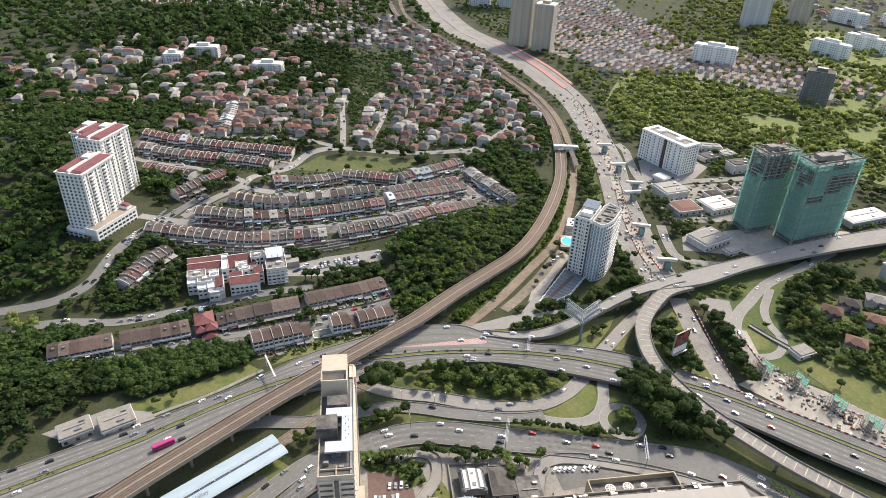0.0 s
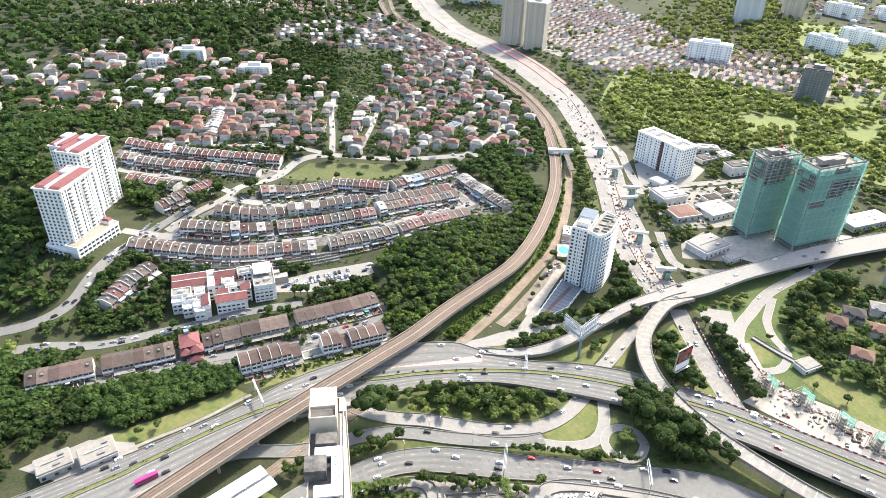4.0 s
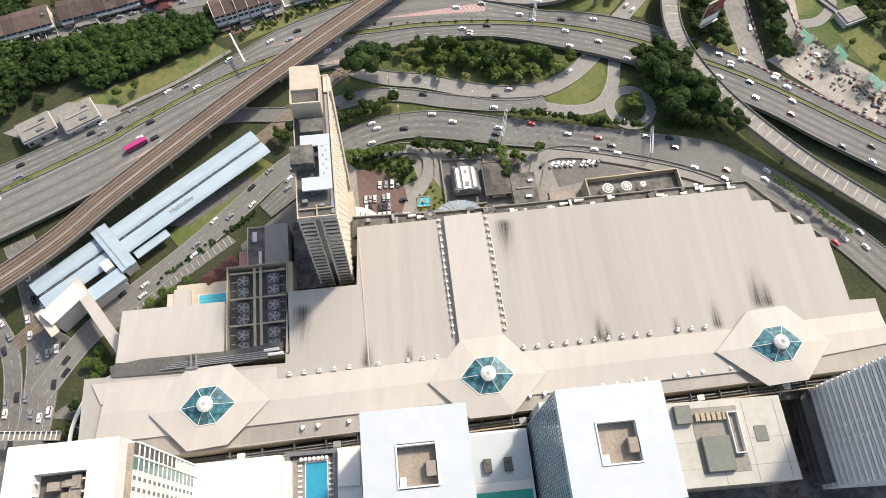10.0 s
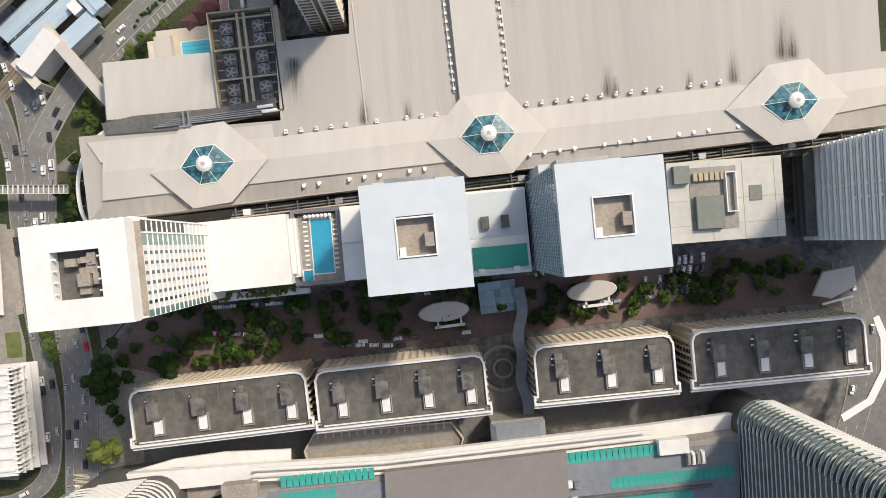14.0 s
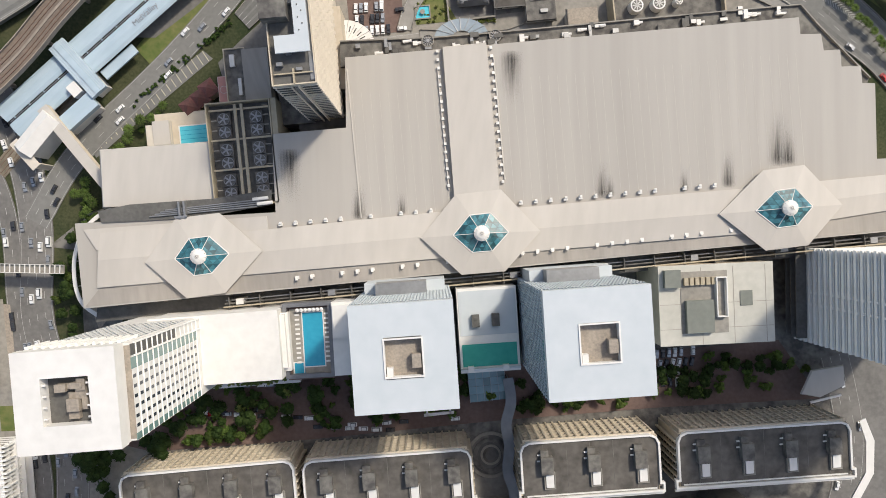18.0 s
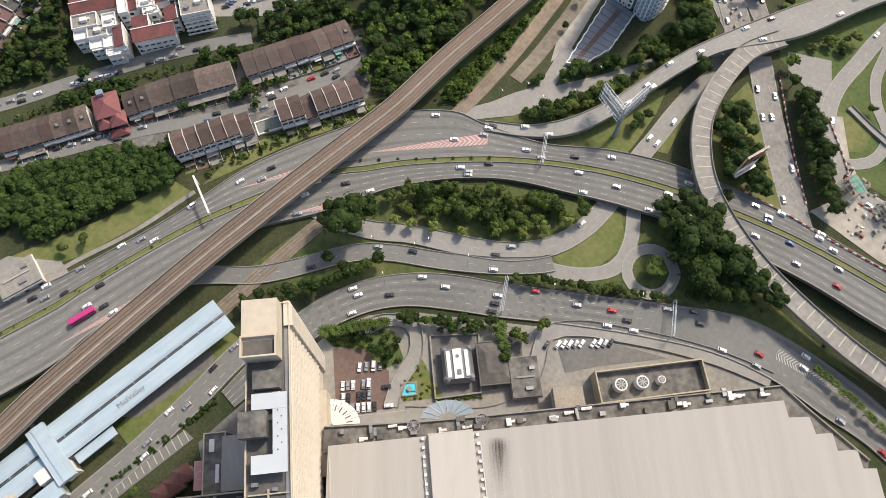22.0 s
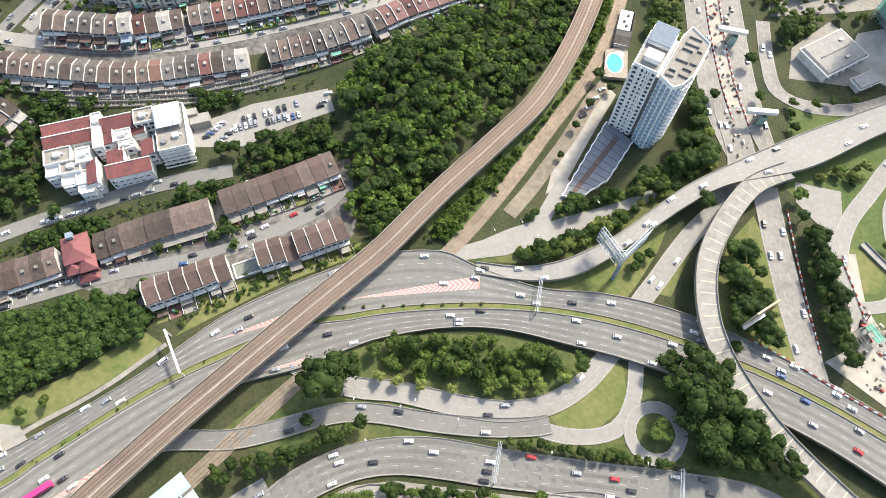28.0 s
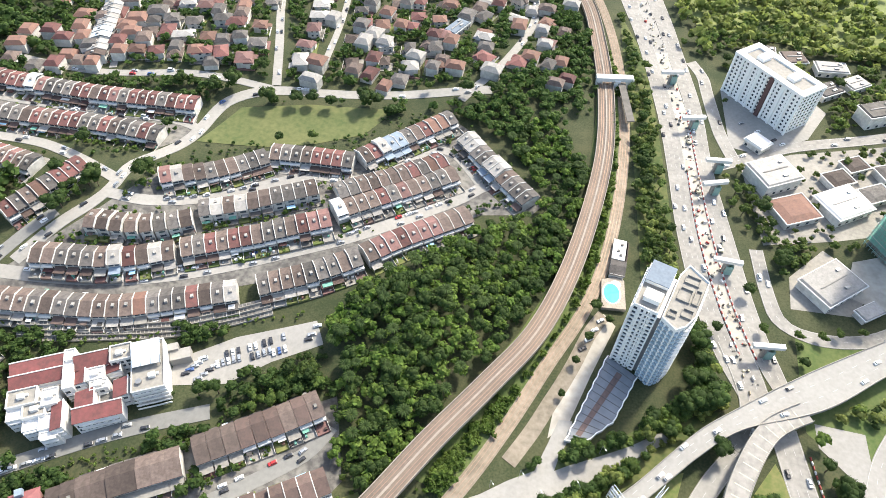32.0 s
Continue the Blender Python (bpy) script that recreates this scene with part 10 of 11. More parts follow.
def forest(name, poly, n, material, r0, r1, near, label, dome=None, clear=True, soft=False, clump=False):
    """A wood as one sheet of many crowns."""
    xs, ys = [p[0] for p in poly], [p[1] for p in poly]
    vs, fs, base, tries, put = [], [], 0, 0, 0
    while put < n and tries < n * 12:
        tries += 1
        x, y = tr.uniform(min(xs), max(xs)), tr.uniform(min(ys), max(ys))
        if not inside(x, y, poly) or (clear and taken(x, y, min(2.5, 0.5 * r0), soft)):
            continue
        if clump and math.sin(x * 0.09 + 1.3 * math.sin(y * 0.06)) + math.sin(y * 0.11 + x * 0.05) < 0.1:
            continue
        put += 1
        v, f = PALM_CROWN if near == "palm" else (VFAR if near == 2 else NEAR if near else FAR_)[tr.randrange(5)]
        r = tr.uniform(r0, r1)
        a = tr.uniform(0, math.tau)
        c, s = math.cos(a), math.sin(a)
        w = v * r
        w = np.stack([w[:, 0] * c - w[:, 1] * s + x, w[:, 0] * s + w[:, 1] * c + y, w[:, 2] + high(x, y) + r * tr.uniform(0.7, 1.3) + (dome(x, y) if dome else 0)], 1)
        vs.append(w)
        fs.append(f + base)
        base += len(w)
    if vs:
        tagged(new(name, leafy(name, np.concatenate(vs), np.concatenate(fs), material)), label, "trees", kind="stuff")


forest("hillside_wood", [(-476, 585), (-426, 605), (-380, 619), (-339, 594), (-294, 562), (-301, 525), (-355, 562), (-395, 570), (-429, 519)], 170, "leaf_dark", 4, 7, False, "dense dark wood behind the condominium")
forest("hillside_wood", [(-323, 470), (-289, 474), (-273, 460), (-275, 427), (-266, 413), (-286, 400), (-300, 425)], 46, "leaf_dark", 2.4, 4.6, True, "dark garden trees beside the condominium")
forest("hillside_wood", [(-457, 526), (-444, 560), (-399, 487), (-385, 439), (-330, 368), (-316, 340), (-344, 346), (-400, 420)], 130, "leaf_dark", 4, 7, False, "dense dark wood below the condominium")
HILL = [(-56, 297), (-62, 352), (-76, 372), (-60, 398), (-42, 412), (-5.7, 446), (32, 468), (36, 486), (12, 527), (44, 556), (66, 500), (52, 452), (42, 424), (18, 378), (-4, 344), (-26, 314), (-40, 298)]


def hill(x, y):
    return 6.0 * math.exp(-((x + 20) ** 2 + (y - 385) ** 2) / 2500)


forest("hill_wood", HILL, 240, "leaf_dark", 3.0, 5.4, True, "dense dark green wood on the hillside", hill)
forest("hill_wood", HILL, 640, "scrub_green", 2.2, 4.6, False, "lighter green trees in the hillside wood", hill)
forest("hill_palms", HILL, 60, "leaf_dark", 2.6, 4.0, "palm", "wild oil palms in the hillside wood", lambda x, y: hill(x, y) + 4.5)
forest("slope_scrub", [(-60, 345), (-60, 300), (-30, 300), (0, 345), (-30, 330)], 60, "leaf_mid", 1.5, 3, True, "bright green creepers on the slope")
forest("slope_wood", [(12, 527), (60, 560), (72, 640), (66, 720), (44, 780), (10, 840), (0, 820), (36, 740), (44, 660), (30, 600), (-6, 570), (-20, 545)], 260, "leaf_dark", 3, 5.2, False, "dark trees beside the railway")
forest("trackside_trees", [(94, 420), (112, 424), (112, 480), (112, 520), (104, 640), (96, 720), (100, 640), (96, 560), (92, 500)], 130, "leaf_mid", 2.6, 4.6, False, "green trees between the railway and the road")
forest("yard_trees", [(148, 640), (170, 700), (240, 690), (290, 650), (262, 620), (240, 660), (200, 672), (165, 650)], 90, "leaf_mid", 3, 5, False, "green trees round the low halls")
forest("yard_trees", [(215, 545), (300, 575), (310, 640), (262, 620), (236, 600)], 60, "leaf_mid", 2.4, 4.4, False, "green trees round the low halls")
forest("yard_trees", [(164, 462), (166, 520), (176, 470), (200, 462), (236, 470), (230, 460), (206, 466), (172, 440)], 50, "leaf_mid", 2, 3.6, False, "green trees round the low halls")
forest("trackside_scrub", [(-30, 300), (-6, 336), (16, 366), (40, 404), (54, 440), (66, 500), (74, 560), (84, 560), (78, 480), (64, 430), (44, 392), (24, 352), (-4, 306)], 520, "scrub_green", 1.4, 3.0, False, "green creepers and shrubs along the railway")
forest("trackside_scrub", [(-30, 300), (-6, 336), (16, 366), (40, 404), (54, 440), (66, 500), (74, 560), (78, 640), (94, 640), (92, 560), (86, 500), (76, 440), (58, 398), (36, 356), (18, 322), (0, 296)], 1700, "scrub_green", 1.0, 2.4, 2, "green creepers and shrubs along the railway")
forest("west_wood", [(-640, 720), (-480, 640), (-345, 548), (-345, 470), (-270, 468), (-264, 430), (-282, 412), (-325, 412), (-335, 345), (-298, 330), (-290, 300), (-296, 268), (-340, 250), (-420, 250), (-700, 500)], 1300, "leaf_dark", 4, 7, 2, "dark wooded hillside")
forest("west_wood", [(-270, 200), (-232, 205), (-238, 226), (-268, 262), (-330, 250), (-330, 190)], 330, "leaf_dark", 3.2, 5.6, False, "dark roadside wood")
forest("verge_wood", [(-226, 236), (-222, 206), (-196, 200), (-165, 218), (-136, 243), (-150, 248), (-168, 256), (-186, 252), (-208, 246)], 170, "leaf_dark", 3, 5.4, True, "dark green trees between the highway and the houses")
forest("estate_wood", [(-200, 560), (-160, 560), (-170, 640), (-260, 545)], 10, "leaf_dark", 3, 5, False, "dark garden trees")
forest("far_wood", [(-310, 848), (-278, 981), (-209, 909), (-171, 721), (-258, 725)], 420, "leaf_dark", 4, 6.5, 2, "dark far wood")
# east woods take the palest leaf tone to paint in backlight and haze
forest("east_wood", [(160, 680), (150, 760), (230, 930), (330, 860), (470, 780), (520, 700), (430, 560), (340, 600), (290, 650), (220, 670)], 900, "leaf_light", 4, 7, 2, "green wood beyond the tower blocks, coloured pale for backlight haze")
forest("east_wood", [(170, 700), (300, 860), (480, 760), (420, 600), (280, 660)], 260, "leaf_light", 3, 6, 2, "yellow-green trees in the wood, backlight put into their colour")
forest("east_far_wood", [(240, 1020), (420, 1500), (620, 1500), (560, 1200), (480, 980), (700, 1000), (760, 800), (520, 720), (470, 800), (400, 930)], 800, "leaf_light", 5, 8, 2, "far woods coloured pale for backlight haze")
forest("north_wood", [(-700, 900), (-560, 1060), (-240, 1080), (-180, 980), (-330, 1060), (-340, 880), (-500, 820)], 700, "leaf_dark", 4, 7, 2, "dark woods on the far hills")
forest("garden_trees", [(-330, 540), (-150, 545), (-120, 560), (60, 575), (60, 720), (-20, 930), (-120, 930), (-330, 830)], 850, "leaf_dark", 1.8, 3.8, 2, "dark garden trees among houses")
forest("garden_trees", [(-460, 620), (-330, 600), (-200, 700), (-180, 830), (-300, 900), (-470, 860)], 800, "leaf_dark", 3, 5.5, 2, "dark garden trees among villas")
forest("garden_trees", [(120, 930), (330, 1250), (60, 1300), (60, 1060), (110, 1000)], 90, "leaf_mid", 3, 5, 2, "garden trees among far houses")
forest("garden_trees", [(-600, 1060), (-220, 1060), (-240, 1500), (-600, 1500)], 500, "leaf_dark", 3, 6, 2, "garden trees among far houses")
forest("field_trees", [(-165, 533), (-120, 548), (-60, 550), (-60, 540), (-120, 536)], 34, "leaf_dark", 3, 5, True, "dark trees along the field")
forest("estate_hedges", [(-345, 486), (-200, 478), (-190, 520), (-345, 536)], 60, "leaf_mid", 1.0, 2.2, False, "small garden shrubs among terraces")
forest("estate_wood_b", [(-345, 538), (-190, 532), (-160, 556), (-260, 552), (-345, 560)], 70, "leaf_dark", 2.4, 4.4, False, "dark street trees behind terraces")
forest("estate_gardens", [(-260, 378), (-160, 392), (-60, 438), (0, 486), (-30, 530), (-90, 500), (-190, 470), (-215, 420)], 240, "leaf_mid", 0.8, 2.0, 2, "small garden shrubs among terraces")
forest("island_trees", [(-44, 247), (-9, 249), (29, 250), (66, 245), (56, 231), (38, 223), (12, 221), (-20, 225)], 95, "leaf_mid", 2.2, 4.4, True, "dense trees on the traffic island")
forest("island_trees", [(-40, 244), (60, 240), (36, 226), (-18, 227)], 20, "leaf_dark", 2.4, 3.6, True, "darker trees on the traffic island")
forest("east_slope", [(330, 560), (420, 480), (520, 560), (520, 700), (430, 560)], 130, "leaf_mid", 4, 6, False, "green trees behind the building site")
forest("scrub", [(-60, 282), (-44, 292), (-60, 300), (-110, 268), (-128, 240)], 90, "leaf_mid", 0.5, 1.1, False, "low scrub along the highway fence")
forest("verge_wood", [(-222, 237), (-184, 254), (-150, 247), (-131, 241), (-137, 234), (-178, 211), (-212, 214), (-226, 226)], 110, "leaf_dark", 3.4, 5.6, True, "tall dark trees above the highway verge")
forest("scrub", [(-230, 240), (-170, 260), (-120, 280), (-60, 310), (-66, 342), (-130, 318), (-200, 296), (-240, 270)], 260, "leaf_mid", 0.7, 1.8, 2, "garden shrubs among terraces")
forest("scrub", [(-240, 340), (-150, 356), (-110, 376), (-80, 380), (-80, 386), (-150, 366), (-236, 352)], 90, "leaf_mid", 0.6, 1.6, False, "shrubs along the retaining wall")
forest("scrub", [(-150, 308), (-126, 316), (-62, 346), (-72, 366), (-110, 340), (-146, 330)], 90, "leaf_dark", 1.2, 2.8, False, "dark shrubs behind terraces")
forest("ramp_wood", [(97.8, 249.7), (122.5, 255.5), (131.8, 233.3), (148, 216), (127.9, 211), (110, 218), (100.1, 235.5)], 36, "leaf_dark", 4.0, 7.4, True, "dense dark trees beside the ramp")
forest("ramp_wood", [(97.8, 249.7), (122.5, 255.5), (131.8, 233.3), (148, 216), (127.9, 211), (110, 218), (100.1, 235.5)], 22, "leaf_mid", 4.0, 6.8, True, "green rounded trees beside the ramp")
forest("roadside_wood", [(-420, 60), (-300, 100), (-240, 152), (-214, 178), (-228, 212), (-262, 200), (-330, 250), (-420, 240)], 420, "leaf_dark", 3, 5.6, False, "dark roadside trees by the filling station")
forest("roadside_wood", [(-300, 290), (-262, 300), (-254, 345), (-262, 362), (-285, 340), (-276, 312)], 50, "leaf_dark", 2, 4, False, "dark trees along the hill road")
forest("roadside_wood", [(-255, 378), (-268, 360), (-240, 352), (-225, 362)], 22, "leaf_dark", 1.6, 3.2, False, "dark trees along the hill road")
forest("flyover_trees", [(6, 294), (14, 300), (50, 332), (62, 326), (100, 352), (112, 350), (100, 334), (62, 304), (46, 293)], 46, "leaf_mid", 2.4, 4.4, True, "leafy trees below the flyover", soft=True)
forest("flyover_trees", [(50, 304), (62, 308), (84, 322), (100, 334), (98, 336), (80, 326), (62, 313), (52, 309)], 12, "leaf_light", 2.0, 3.2, True, "round yellow-green trees beside the flyover", clear=False)
forest("flyover_trees", [(6, 294), (50, 332), (62, 326), (100, 352), (100, 334), (62, 304)], 40, "leaf_dark", 2.4, 4.6, True, "dark trees below the flyover", soft=True)
forest("tower_trees", [(98, 346), (124, 350), (134, 372), (124, 420), (108, 412), (113, 384), (106, 362)], 46, "leaf_dark", 3, 5.4, True, "large trees beside the apartment tower", soft=True)
forest("tower_trees", [(98, 346), (124, 350), (130, 366), (108, 362)], 16, "leaf_light", 2.6, 4.4, True, "yellow-green trees beside the apartment tower", soft=True)
forest("median_hedge", [(p.x, p.y) for p in offset(mid, 0.9) if p.x < -50] + [(p.x, p.y) for p in offset(mid, -0.9) if p.x < -50][::-1], 260, "leaf_dark", 0.5, 0.9, 2, "low dark hedge in the highway median", lambda x, y: hw(x, y) - high(x, y), False)
forest("ring_hedge", [(-60, 194), (-40, 201), (-20, 206.5), (0, 208), (26, 207), (26, 205), (0, 206), (-20, 204.5), (-40, 199), (-58, 191)], 46, "leaf_mid", 1.4, 2.6, False, "green hedge along the ring road")
forest("ring_hedge", [(104, 203), (135, 200.6), (160, 190), (178, 178), (196, 165), (196, 168), (178, 181), (160, 193), (135, 204), (104, 208)], 70, "leaf_dark", 1.4, 2.8, False, "dark shrubs along the ring road")
forest("verge_bushes", [(-128, 236), (-84, 268), (-40, 292), (-10, 296), (-40, 298), (-90, 275)], 40, "leaf_mid", 0.8, 1.8, False, "bushes on the highway verge")
forest("lane_hedge", [(-136, 96), (-97, 138), (-95, 136), (-134, 94)], 60, "leaf_dark", 0.7, 1.2, False, "clipped dark hedge between lanes", None, False)
forest("ledge_hedge", [(-87.5, -19.6), (-52.5, -12.2), (-52.5, -9.4), (-87.5, -16.8)], 80, "leaf_light", 0.9, 1.5, False, "clipped bright green hedge on a ledge", lambda x, y: 20.6, False)
forest("wild_trees", [(-60, 980), (50, 820), (98, 700), (106, 690), (112, 740), (60, 860), (-10, 980), (-60, 1090), (-110, 1190), (-160, 1400), (-190, 1400), (-120, 1140)], 260, "leaf_mid", 2.4, 4.5, 2, "trees between railway and boulevard")
forest("wild_trees", [(150, 700), (140, 780), (110, 870), (70, 950), (30, 1020), (-10, 1090), (-60, 1220), (-100, 1400), (0, 1400), (70, 1100), (150, 900), (180, 800)], 420, "leaf_mid", 2.6, 5, 2, "trees beside the boulevard")
forest("verge_scrub", [(98, 205), (150, 200), (190, 172), (240, 140), (230, 152), (170, 196), (130, 220)], 90, "leaf_dark", 1.2, 2.6, False, "dark scrub below the ramp")
forest("ramp_hedge", [(120, 262), (121, 290), (132, 314), (128, 316), (116, 292), (116, 262)], 26, "leaf_mid", 0.8, 1.6, False, "shrubs inside the ramp")
forest("bed_shrubs", [(-57, 170), (-42, 178), (-24, 175), (-18, 163), (-27, 157), (-35, 165), (-50, 165)], 60, "leaf_dark", 1.0, 2.0, True, "dense shrubs in the planted bed", None, False)
forest("bed_shrubs", [(-2.5, 145), (18.6, 150), (18.4, 151.2), (-2.4, 146.2)], 70, "leaf_light", 0.5, 0.9, 2, "clipped yellow-green hedge along the court wall", None, False)
forest("bed_shrubs", [(-18, 152), (-10, 163), (1, 148.5), (-15, 145)], 26, "leaf_light", 0.5, 1.0, False, "clipped yellow-green shrubs", None, False)
# dark crowns packed in to deepen the towers' shade over the plaza
forest("boulevard_trees", [(-132, -32), (-116, -22), (-84, -19), (-20, -8), (30, -1), (26, -22), (-44, -36), (-120, -54)], 46, "leaf_dark", 2.4, 4.2, True, "street trees coloured dark to deepen the shade of towers", None, False)
forest("boulevard_trees", [(46, -5), (100, 6), (170, 22), (176, 8), (110, -8), (48, -20)], 40, "leaf_dark", 2.4, 4.4, True, "street trees coloured dark to deepen the shade of towers", None, False)
forest("hedge", [(28, 207.5), (60, 207), (104, 207), (104, 203.5), (60, 203), (28, 204.5)], 60, "leaf_mid", 1.2, 2.0, True, "clipped roadside hedge")
forest("wild_trees", [(-900, 200), (-262, 200), (-300, 330), (-345, 420), (-345, 560), (-520, 640), (-900, 800)], 400, "leaf_dark", 3.5, 7, 2, "dark trees of the wooded hillside", soft=True)
forest("wild_trees", [(-345, 545), (-160, 548), (60, 568), (60, 740), (-345, 740)], 620, "leaf_dark", 1.8, 3.6, 2, "dark garden trees between estate houses", soft=True)
forest("wild_trees", [(-345, 540), (70, 545), (90, 700), (-30, 930), (-330, 930), (-480, 700)], 900, "leaf_dark", 2.4, 4.8, 2, "dark trees between estate houses", soft=True)
forest("wild_trees", [(-345, 540), (70, 545), (90, 700), (-30, 930), (-330, 930), (-480, 700)], 420, "leaf_mid", 1.6, 3.4, 2, "green garden trees between estate houses", soft=True)
forest("wild_trees", [(-900, 700), (-480, 640), (-330, 900), (-150, 1000), (-60, 960), (-260, 1650), (-1100, 1650)], 2000, "leaf_dark", 6, 11, 2, "dark trees on the far hills", soft=True)
# leaf_light again brings the hazy backlight into the foliage colour
forest("wild_trees", [(150, 640), (340, 580), (520, 480), (900, 700), (1000, 1100), (560, 1300), (330, 1000), (180, 930), (110, 860)], 800, "leaf_light", 3.5, 7.5, 2, "trees on the east side, coloured pale for backlight haze", soft=True)
forest("wild_trees", [(150, 640), (340, 580), (520, 480), (900, 700), (1000, 1100), (560, 1300), (330, 1000), (180, 930), (110, 860)], 620, "leaf_light", 3, 6, 2, "yellow-green trees on the east side, backlight put into their colour", soft=True)
forest("wild_trees", [(-60, 1650), (130, 900), (330, 1000), (560, 1300), (1000, 1100), (1300, 1700)], 420, "leaf_light", 4, 8, 2, "far trees among houses, coloured pale for backlight haze", soft=True)
forest("wild_trees", [(165, 400), (165, 320), (200, 250), (330, 180), (420, 250), (460, 480), (330, 560), (300, 440), (220, 400)], 240, "leaf_mid", 2.4, 5.6, False, "sunlit trees round loop road", soft=True)
LOOP_ = [(160, 345), (168, 398), (205, 398), (250, 412), (300, 400), (315, 340), (305, 285), (262, 264), (229, 288), (216, 300), (213, 330), (202, 346), (186, 330), (178, 300), (170, 345)]
forest("loop_trees", LOOP_, 130, "leaf_dark", 2.6, 5.2, False, "dark trees packed round the loop roads", soft=True)
forest("loop_trees", LOOP_, 110, "leaf_light", 2.4, 5.0, False, "leafy trees packed round the loop roads", soft=True)
LEFT_WOOD = [(-420, 170), (-236, 190), (-226, 236), (-262, 220), (-236, 262), (-205, 288), (-152, 318), (-208, 304), (-230, 342), (-254, 374), (-345, 374), (-420, 330)]
forest("left_wood", [(-300, 165), (-246, 168), (-226, 192), (-214, 200), (-206, 206), (-222, 216), (-240, 224), (-300, 220)], 190, "leaf_dark", 2.6, 5.0, False, "dark trees above the filling station")
forest("left_wood", LEFT_WOOD, 420, "leaf_dark", 2.6, 5.2, False, "dark wood beside the hill road")
forest("left_wood", LEFT_WOOD, 120, "leaf_mid", 2.0, 4.0, False, "green shrubs beside the hill road")
forest("wild_trees", [(205, 245), (330, 180), (420, 250), (430, 420), (300, 380), (230, 320)], 160, "leaf_dark", 2.4, 5.8, False, "dark trees round loop road", soft=True)
forest("wild_trees", [(160, 560), (160, 460), (215, 460), (330, 560), (300, 640), (170, 650)], 170, "leaf_mid", 1.6, 3.6, False, "trees round low halls")
forest("wild_trees", [(-262, 200), (-190, 196), (-140, 240), (-60, 300), (-62, 345), (-120, 370), (-250, 372), (-300, 330)], 560, "leaf_dark", 1.6, 4.2, False, "dark trees and shrubs among terraces", soft=True, clump=True)
forest("wild_trees", [(-345, 378), (-240, 376), (-60, 430), (40, 480), (-20, 545), (-345, 548)], 420, "leaf_dark", 0.9, 2.4, 2, "small dark garden trees among terraces", soft=True)
forest("boulevard_canopy", [(-128, -30), (-84, -22), (30, -2), (160, 22), (172, 6), (110, -10), (48, -21), (-40, -38), (-118, -52)], 60, "leaf_mid", 1.8, 3.6, False, "canopy of street trees in shade")
grove([(100, 246), (118, 244), (126, 226), (150, 204), (116, 205), (104, 226)], 26, [0, 1, 2, 2, 5], 0.9, 1.2, 5)
grove([(-60, 232), (-42, 226), (-42, 214), (-60, 216)], 4, [1, 5], 0.8, 1.0, 7)
grove([(-78, 214), (-50, 205), (-24, 206), (-26, 202), (-50, 199), (-82, 204)], 16, [0, 0, 2], 0.7, 1.0, 4)
grove([(124, 262), (124, 296), (134, 312), (143, 300), (148, 270), (140, 256)], 22, [0, 2, 1, 2], 0.8, 1.1, 5)
grove([(163, 330), (172, 325), (182, 270), (172, 262), (166, 290)], 24, [0, 0, 2], 0.7, 1.0, 4)
grove([(14, 293), (40, 290), (58, 300), (72, 314), (96, 336), (90, 346), (66, 328), (50, 322), (34, 316)], 30, [0, 2, 4, 0], 0.8, 1.3, 4.5)
grove([(46, 281), (58, 282), (60, 292), (50, 290)], 5, [0, 2], 0.8, 1.0, 4)
grove([(78, 290), (90, 292), (96, 304), (88, 304)], 8, [0, 0], 0.7, 1.0, 4)
grove([(98, 350), (122, 350), (128, 372), (116, 410), (106, 400), (110, 372)], 22, [0, 1, 2, 4], 0.9, 1.2, 5)
grove([(95, 420), (110, 430), (114, 520), (108, 640), (98, 640), (98, 520)], 44, [0, 2, 2, 4], 0.7, 1.1, 4)
grove([(150, 440), (160, 440), (162, 540), (152, 540)], 10, [2, 3, 4], 0.7, 1.0, 5)
grove([(190, 330), (215, 310), (240, 350), (330, 300), (330, 240), (240, 290), (200, 300)], 40, [0, 2, 2, 4], 0.8, 1.2, 5)
grove([(210, 270), (330, 200), (330, 240), (230, 300)], 18, [0, 2, 4], 0.7, 1.1, 6)
grove([(-160, 318), (-120, 338), (-90, 352), (-74, 360), (-66, 344), (-100, 328), (-140, 306)], 26, [0, 0, 2], 0.7, 1.1, 4.5)
grove([(-235, 285), (-215, 300), (-212, 330), (-236, 340), (-255, 290)], 26, [0, 0, 2], 0.7, 1.1, 5)
grove([(-185, 252), (-160, 262), (-120, 280), (-100, 292), (-118, 288), (-160, 272)], 14, [2, 3, 0], 0.6, 0.9, 5)
grove([(-208, 430), (-200, 445), (-190, 455), (-188, 448), (-198, 436)], 8, [0, 3], 0.6, 0.9, 4)
grove([(-250, 408), (-228, 420), (-218, 448), (-228, 450), (-240, 430)], 14, [0, 0, 2], 0.7, 1.0, 4)
grove([(-42, 140), (-20, 150), (-16, 182), (-40, 178), (-46, 164)], 10, [2, 3, 0], 0.5, 0.8, 4)
grove([(-4, 176), (30, 178), (30, 184), (-2, 184)], 12, [0, 3, -1], 0.5, 0.8, 3.4)
grove([(30, 166), (38, 168), (36, 180), (30, 180)], 3, [-1, 2], 0.7, 1, 3)
grove([(-132, -30), (-118, -26), (-20, -10), (30, -2), (26, -20), (-44, -34), (-120, -52)], 34, [0, 0, 2, 1], 0.6, 0.95, 5)
grove([(46, -6), (150, 22), (176, 12), (110, -6), (48, -18)], 22, [0, 0, 2], 0.6, 0.9, 5)
